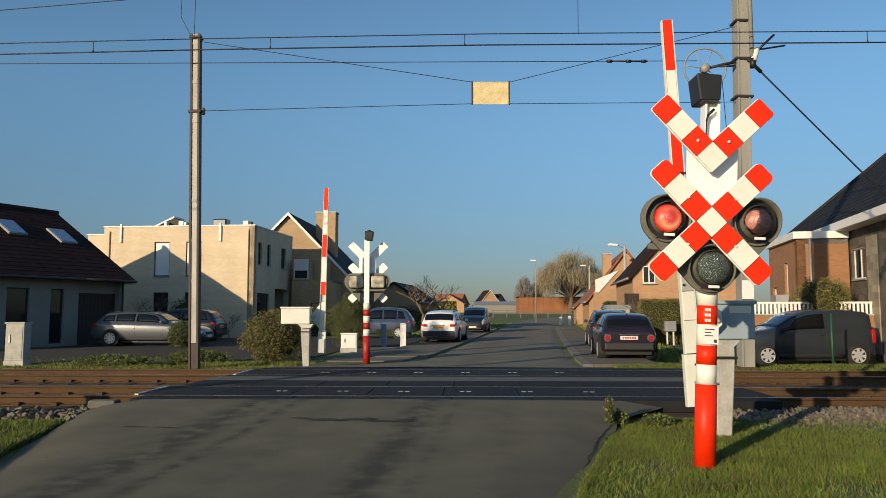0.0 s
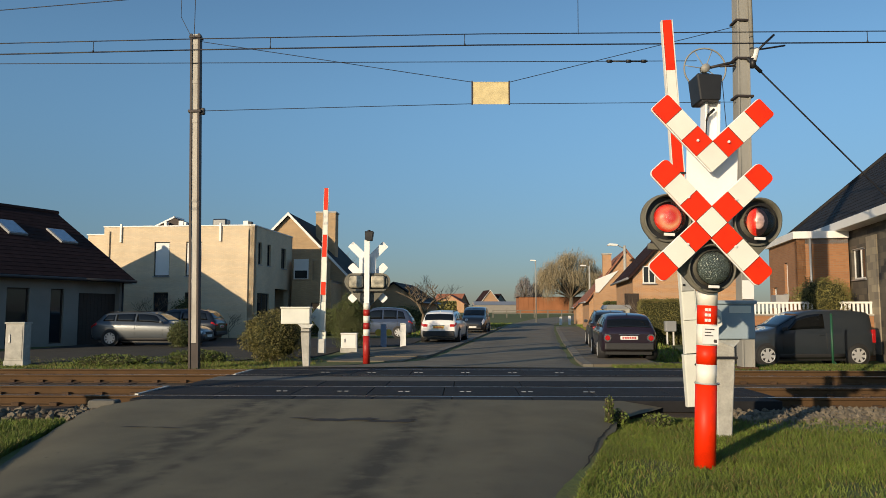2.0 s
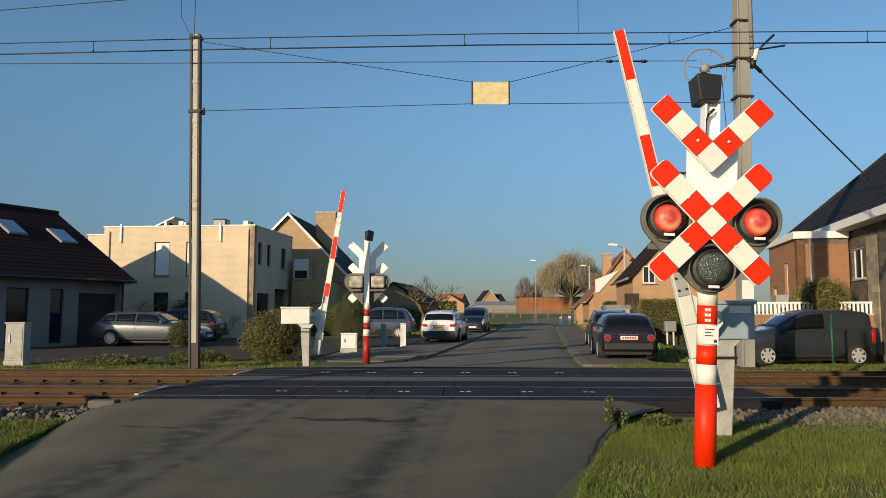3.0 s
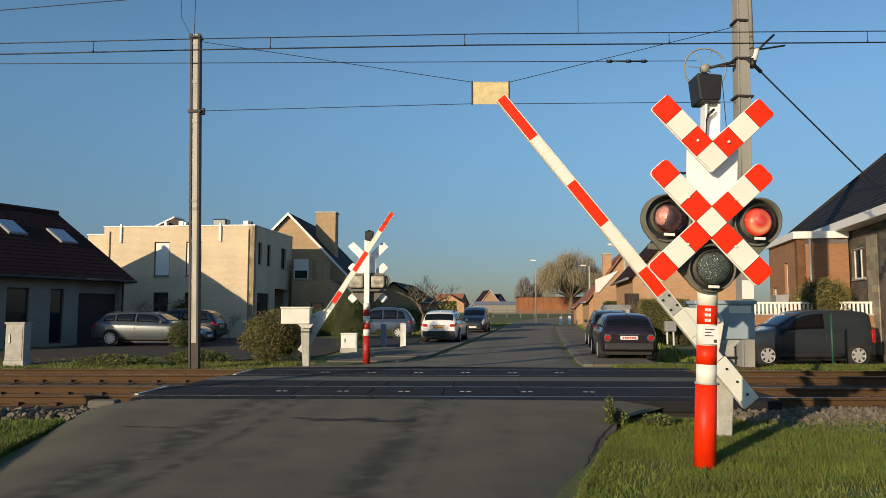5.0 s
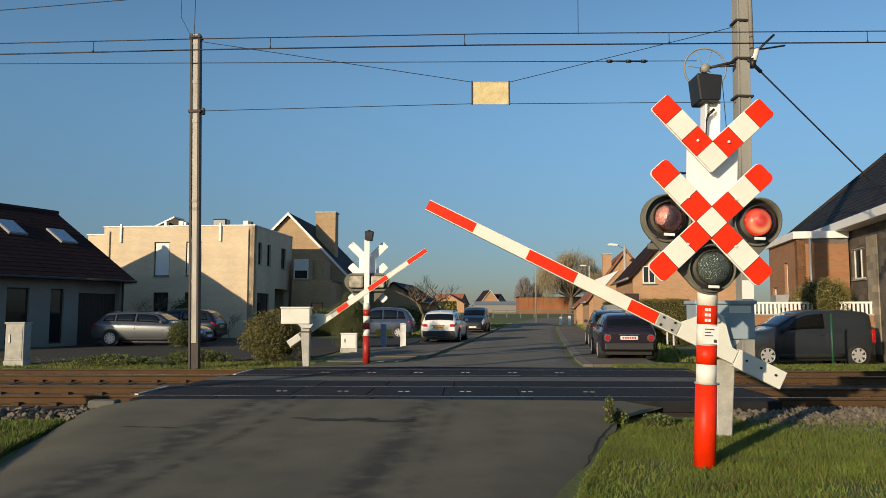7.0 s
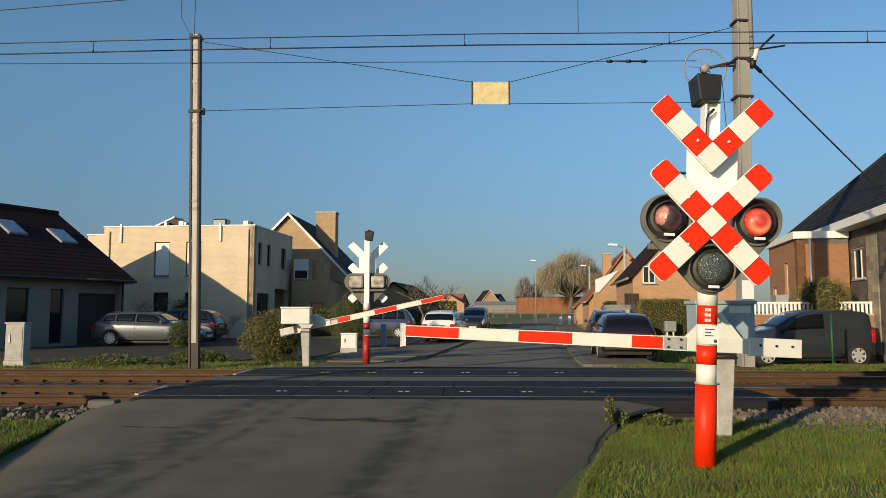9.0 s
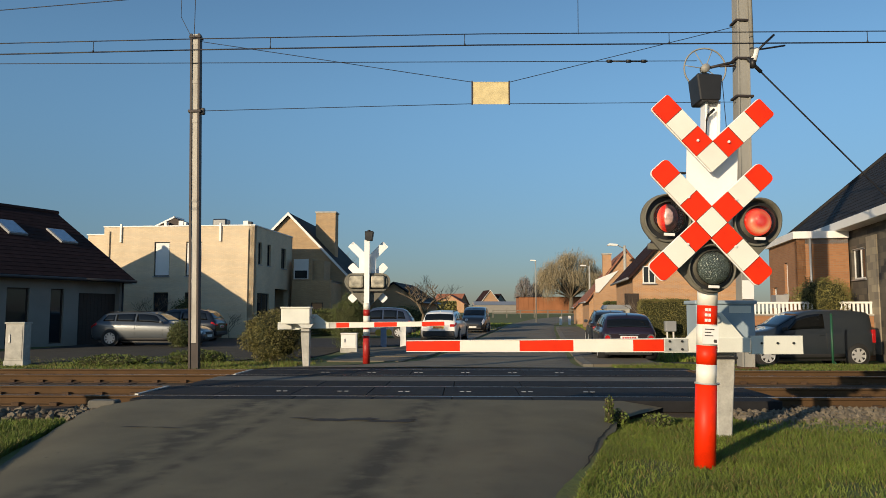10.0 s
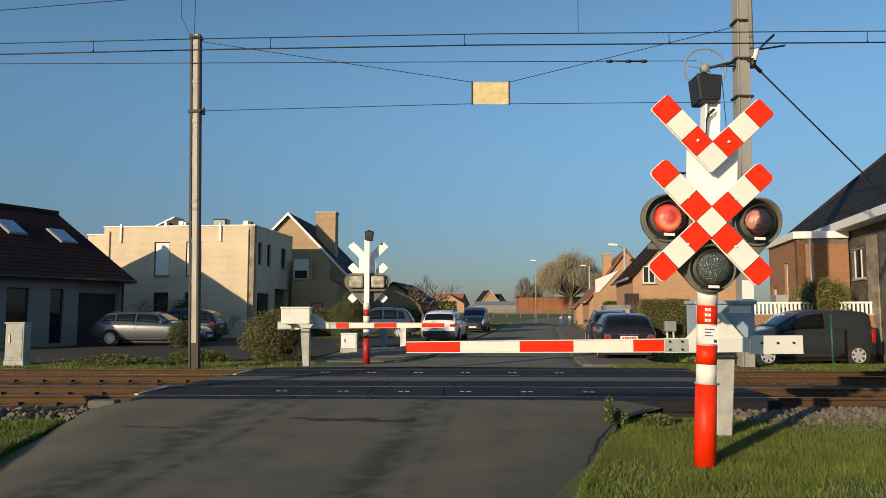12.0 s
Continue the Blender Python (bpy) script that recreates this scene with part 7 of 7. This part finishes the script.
def shrub(m, rx, ry, h, label, key="leaf_dark", count=2600, size=0.045, seed=1, flat=0.55, twigs=14):
    """A shrub: stems from the ground, an inner mass coloured dark for the shade within, and an uneven coat of leaves.
    """
    t = thing("shrub", m, label, "shrub", "shrubs")
    def surface(d):
        k = 1 + 0.28 * noise.noise(Vector(d) * 2.1 + Vector((seed * 3.1, 0, 0))) + 0.16 * noise.noise(Vector(d) * 5.0 + Vector((seed, 0, 0)))
        return k
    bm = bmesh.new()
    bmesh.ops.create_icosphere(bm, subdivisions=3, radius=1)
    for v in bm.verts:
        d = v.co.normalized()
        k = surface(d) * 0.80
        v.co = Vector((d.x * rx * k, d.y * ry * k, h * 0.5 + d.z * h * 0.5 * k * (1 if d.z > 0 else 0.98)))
    part("shade_core", bm, M["core"], t)
    def pt(rng):
        d = rng.normal(size=3)
        d /= np.linalg.norm(d)
        k = surface(d) * rng.uniform(0.80, 1.06)
        z = h * 0.5 + d[2] * h * 0.5 * k
        return (d[0] * rx * k, d[1] * ry * k, max(0.02, z))
    leaves(t, "foliage", pt, count, size, M[key], seed)
    rng = random.Random(seed)
    bm = bmesh.new()
    for _ in range(twigs):
        a, e = rng.uniform(0, 6.28), rng.uniform(0.4, 1.4)
        d = Vector((math.cos(a) * math.cos(e) * rx, math.sin(a) * math.cos(e) * ry, math.sin(e) * h * 0.55))
        tube(bm, (d.x * 0.1, d.y * 0.1, 0), (d.x * 1.12, d.y * 1.12, h * 0.45 + d.z * 1.05), 0.012, 0.004, 4, False)
    part("stems", bm, M["bark"], t)
    return t


def bare_tree(m, h, label, seed, spread=0.6, levels=5, r=0.09, first=0.3, name="tree", kids=3):
    t = thing(name, m, label, "tree" if h > 2.2 else "shrub", "trees")
    rng = random.Random(seed)
    trunk, crown = bmesh.new(), bmesh.new()
    def grow(p, d, ln, rad, lev):
        bm = trunk if lev == levels else crown
        q = p + d * ln * 0.55
        e = q + (d + Vector((rng.uniform(-.2, .2), rng.uniform(-.2, .2), rng.uniform(-.05, .15)))).normalized() * ln * 0.45
        tube(bm, p, q, rad, rad * 0.85, 6 if lev > 2 else 4, False)
        tube(bm, q, e, rad * 0.85, rad * 0.6, 6 if lev > 2 else 4, False)
        if lev <= 1:
            return
        for k in range(kids if lev > 2 else kids + 1):
            a = rng.uniform(0, 6.28)
            side = Vector((math.cos(a), math.sin(a), rng.uniform(-0.1, 0.5)))
            nd = (d * (1 - spread * 0.55) + side * spread).normalized()
            grow(q.lerp(e, rng.uniform(0.2, 1.0)), nd, ln * rng.uniform(0.6, 0.85), rad * 0.58, lev - 1)
    grow(Vector((0, 0, -0.15)), Vector((0.03, 0, 1)), h * first, r, levels)
    part("trunk", trunk, M["bark"], t)
    part("crown", crown, M["bark"], t)
    return t


def willow(m, h, w, label, seed, key="willow", strands=30000, fine=1.0):
    """A broad crown of many boughs, each ending in a bunch of fine drooping twigs, with gaps between the bunches."""
    t = thing("tree", m, label, "tree", "trees")
    rng = np.random.default_rng(seed)
    bm = bmesh.new()
    tube(bm, (0, 0, -0.3), (0.2, 0, h * 0.3), 0.5, 0.38, 10)
    part("trunk", bm, M["bark"], t)
    limbs = bmesh.new()
    heads = []
    for k in range(110):
        d = rng.normal(size=3)
        d[2] = abs(d[2]) * 1.1 - 0.25
        d /= np.linalg.norm(d)
        q = 1 + 0.16 * noise.noise(Vector(d) * 1.9 + Vector((seed, 0, 0))) + rng.uniform(-0.12, 0.06)
        e = Vector((d[0] * w * 0.5 * q, d[1] * w * 0.5 * q, h * 0.52 + d[2] * h * 0.46 * q))
        heads.append(e)
        if k < 60:
            mid = e * 0.55 + Vector((0, 0, h * 0.16))
            tube(limbs, (0.1, 0, h * 0.27), mid, 0.16, 0.08, 5, False)
            tube(limbs, mid, e, 0.08, 0.02, 5, False)
    tagged(part("limbs", limbs, M["bark"], t), kind="stuff")
    v, f = [], []
    for _ in range(strands):
        e = heads[int(rng.integers(0, len(heads)))]
        r = np.array(rng.normal(size=3)) * (w * 0.062, w * 0.062, h * 0.050)
        p = (e.x + r[0], e.y + r[1], e.z + r[2])
        ln = rng.uniform(0.25, 1.1)
        ww = rng.uniform(0.010, 0.028) * fine
        a = rng.uniform(0, 3.14)
        c, s = math.cos(a) * ww, math.sin(a) * ww
        ox, oy = e.x / w * rng.uniform(-0.2, 0.7) + rng.uniform(-0.25, 0.25), e.y / w * rng.uniform(-0.2, 0.7) + rng.uniform(-0.25, 0.25)
        zb = max(0.6, p[2] - ln * (1 if rng.random() < 0.72 else -0.6))
        o = len(v)
        v += [(p[0] - c, p[1] - s, p[2]), (p[0] + c, p[1] + s, p[2]), (p[0] + ox + c * 0.4, p[1] + oy + s * 0.4, zb), (p[0] + ox - c * 0.4, p[1] + oy - s * 0.4, zb)]
        f.append((o, o + 1, o + 2, o + 3))
    tagged(quads("crown", v, f, M[key], t), kind="stuff")
    return t


def hedge(m, L, W, h, label, key, seed, count=5000, size=0.05):
    t = thing("hedge", m, label, "hedge", "hedges")
    # solid filler, its dark colour standing for shade inside the hedge
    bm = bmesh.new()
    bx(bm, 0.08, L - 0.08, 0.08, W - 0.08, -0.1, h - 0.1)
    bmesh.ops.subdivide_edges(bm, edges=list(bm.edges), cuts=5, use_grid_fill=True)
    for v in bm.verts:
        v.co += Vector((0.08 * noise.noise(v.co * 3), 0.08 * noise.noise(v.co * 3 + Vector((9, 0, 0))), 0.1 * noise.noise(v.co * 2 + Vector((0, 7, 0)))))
    part("shade_core", bm, M["core"], t)
    def pt(rng):
        x, y, z = rng.uniform(0, L), rng.uniform(0, W), rng.uniform(0, h)
        k = rng.integers(0, 3)
        j = 0.12 * noise.noise(Vector((x * 2 + seed, y * 2, z * 2))) + rng.uniform(-0.05, 0.05)
        if k == 0:
            y = j
        elif k == 1:
            z = h + j
        else:
            x = (0 if rng.random() < 0.5 else L) + j
        return x, y, z
    leaves(t, "foliage", pt, count, size, M[key], seed)
    return t


shrub(pose(-5.15, 22.4, -0.2), 0.98, 0.8, 1.52, "dense olive-green shrub beside the barrier", "leaf_olive", 10920, 0.029, 1)
shrub(pose(-3.75, 30.2, -0.18), 0.80, 0.8, 2.15, "rounded dark green conifer shrub behind the barrier", "leaf_dark", 18200, 0.02, 2, twigs=4)
shrub(pose(-10.85, 30.6, -0.2), 0.52, 0.5, 1.12, "small clipped green ball shrub by the driveway", "leaf_dark", 4680, 0.026, 3, twigs=4)
shrub(pose(-7.1, 21.4, -0.22), 0.9, 0.5, 0.42, "low straggly green weeds in the rough grass", "weed", 2340, 0.029, 4)
shrub(pose(-9.0, 20.2, -0.25), 1.1, 0.4, 0.40, "low tangled green weeds beside the track", "weed", 2080, 0.029, 6)
shrub(pose(13.1, 25.4, 0.9), 0.95, 0.7, 1.55, "green garden shrub rising over the white fence", "leaf_olive", 7800, 0.029, 7)
shrub(pose(-14.2, 40.6, -0.2), 0.9, 0.5, 2.2, "dark garden shrub against the cream house", "leaf_dark", 4680, 0.035, 8)
shrub(pose(-3.6, 56.0, -0.2), 2.6, 1.0, 1.9, "dark hedge shrubs across the street", "leaf_dark", 6240, 0.058, 9)
shrub(pose(-7.4, 46.0, -0.2), 2.0, 0.8, 1.7, "dark evergreen shrubs before the annex", "leaf_dark", 6240, 0.046, 10)
shrub(pose(1.35, 8.95, -0.2) @ pose(0.78, 0.6, 0), 0.07, 0.07, 0.42, "young leafy weed at the edge of the asphalt", "weed", 150, 0.024, 11)
shrub(pose(2.75, 9.55, -0.2), 0.2, 0.2, 0.2, "leafy weed clump at the edge of the asphalt", "weed", 420, 0.024, 12)
shrub(pose(2.3, 9.75, -0.2), 0.12, 0.12, 0.22, "small weed at the edge of the asphalt", "weed", 200, 0.025, 13)
hedge(pose(9.05, 33.6, -0.2, 0, 0, -4), 2.2, 0.7, 2.0, "mixed brown and green garden hedge", "leaf_olive", 3, 8640, 0.033)
hedge(pose(12.3, 56.0, -0.2, 0, 0, -8), 1.6, 1.2, 2.2, "clipped green hedge beside the street lamp", "leaf_dark", 4, 4320, 0.054)
hedge(pose(-20, 118, 0.3), 22, 2.0, 2.6, "dark hedgerow along the far field edge", "leaf_olive", 5, 5000, 0.2)
bare_tree(pose(-1.35, 48.5, -0.2), 5.4, "pollarded bare tree beside the parked car", 5, 0.75, 5, 0.16, 0.30)
bare_tree(pose(-8.0, 72.0, -0.2), 9.5, "tall bare tree behind the houses", 8, 0.5, 5, 0.16, 0.3)
bare_tree(pose(-0.3, 66.0, -0.2), 6.5, "slender bare tree in a garden", 12, 0.5, 5, 0.10, 0.3)
bare_tree(pose(-11.6, 40.0, -0.2), 2.1, "bare twiggy shrub before the cream house", 14, 0.6, 4, 0.03, 0.35, "shrub", 4)
bare_tree(pose(-15.6, 38.9, -0.2), 3.6, "bare climbing shrub at the bungalow corner", 15, 0.5, 5, 0.04, 0.3)
bare_tree(pose(9.7, 35.2, -0.2), 3.0, "leafless garden bush beside the hedge", 17, 0.6, 4, 0.04, 0.35)
willow(pose(24.6, 142, 0.9), 11.2, 11.6, "broad willow with straw-coloured winter twigs, paled for distance haze", 3)
willow(pose(23.8, 215, 1.0), 10.0, 4.6, "slim leafless tree beyond the field, greyed for distance haze", 4, "hazed_twig", 5000, 1.3)
willow(pose(28.0, 222, 1.0), 9.0, 4.4, "slim leafless tree beyond the field, greyed for distance haze", 6, "hazed_twig", 4500, 1.3)
i_mast(pose(-8.15, 8.0, -0.2), 8.6, "steel catenary mast standing before the track")


# ---- what moves ----
def motions():
    near = [(0, 87.2), (2.2, 87.2), (2.35, 87), (2.5, 86.09), (2.75, 82.25), (3.0, 77.8), (3.2, 74.97), (4.0, 64.47), (4.8, 54.06), (5.0, 51.43), (5.5, 45.27), (6.0, 38.91), (6.5, 32.84), (7.0, 26.58), (7.2, 24.15), (8.0, 14.25), (8.8, 4.65), (9.0, 2.63), (9.2, 0.51), (9.4, -0.9), (9.5, -1.21), (9.65, -0.8), (9.8, -0.3), (10.0, -0.19), (10.5, -0.09), (11.0, -0.4), (12.0, -0.4)]
    far = [(0, 89), (2.2, 89), (2.35, 88.8), (2.5, 88.2), (2.75, 85.2), (3.0, 81.2), (3.2, 78.5), (4.0, 68.9), (4.8, 59.5), (5.0, 57.2), (5.5, 51.6), (6.0, 46), (6.5, 40.1), (7.0, 34.6), (7.2, 32.3), (8.0, 23.6), (8.8, 15), (9.0, 12.4),
           (9.2, 10.4), (9.5, 7.4), (9.7, 5.0), (9.9, 2.0), (10.0, 0.8), (10.2, 0.2), (10.5, 0.1), (12.0, 0.1)]
    for boom, rows in ((BOOM, near), (BOOM_FAR, far)):
        axle = boom.location.z
        walk(boom, [(t, Matrix.Translation((0, 0, axle)) @ Matrix.Rotation(radians(a), 4, "Y")) for t, a in rows])
    # the red lamps flash in turn: each lamp drum turns its lit half to the front and away again
    period = 0.93
    right_on = [0.20 + period * k for k in range(-1, 14)]
    left_on = [0.75 + period * k for k in range(-1, 14)]
    changes = sorted([(t, 1) for t in right_on] + [(t, 0) for t in left_on])
    for drums in (DRUMS, DRUMS_FAR):
        for side, drum in enumerate(drums):
            place = drum.location.copy()
            angle = 0.0 if side == 0 else 180.0
            keys = {0: angle}
            for t, who in changes:
                if t < 0.15 or t > 11.95:
                    continue
                at = min(357, round((t + (-0.05 if who == side else 0.06)) * FPS))
                keys[at - 1] = angle
                keys[at] = angle + 62
                keys[at + 1] = angle + 124
                angle += 180
                keys[at + 2] = angle
            keys[360] = angle
            walk(drum, [(f / FPS, Matrix.Translation(place) @ Matrix.Rotation(radians(a), 4, "Z")) for f, a in sorted(keys.items())])


motions()
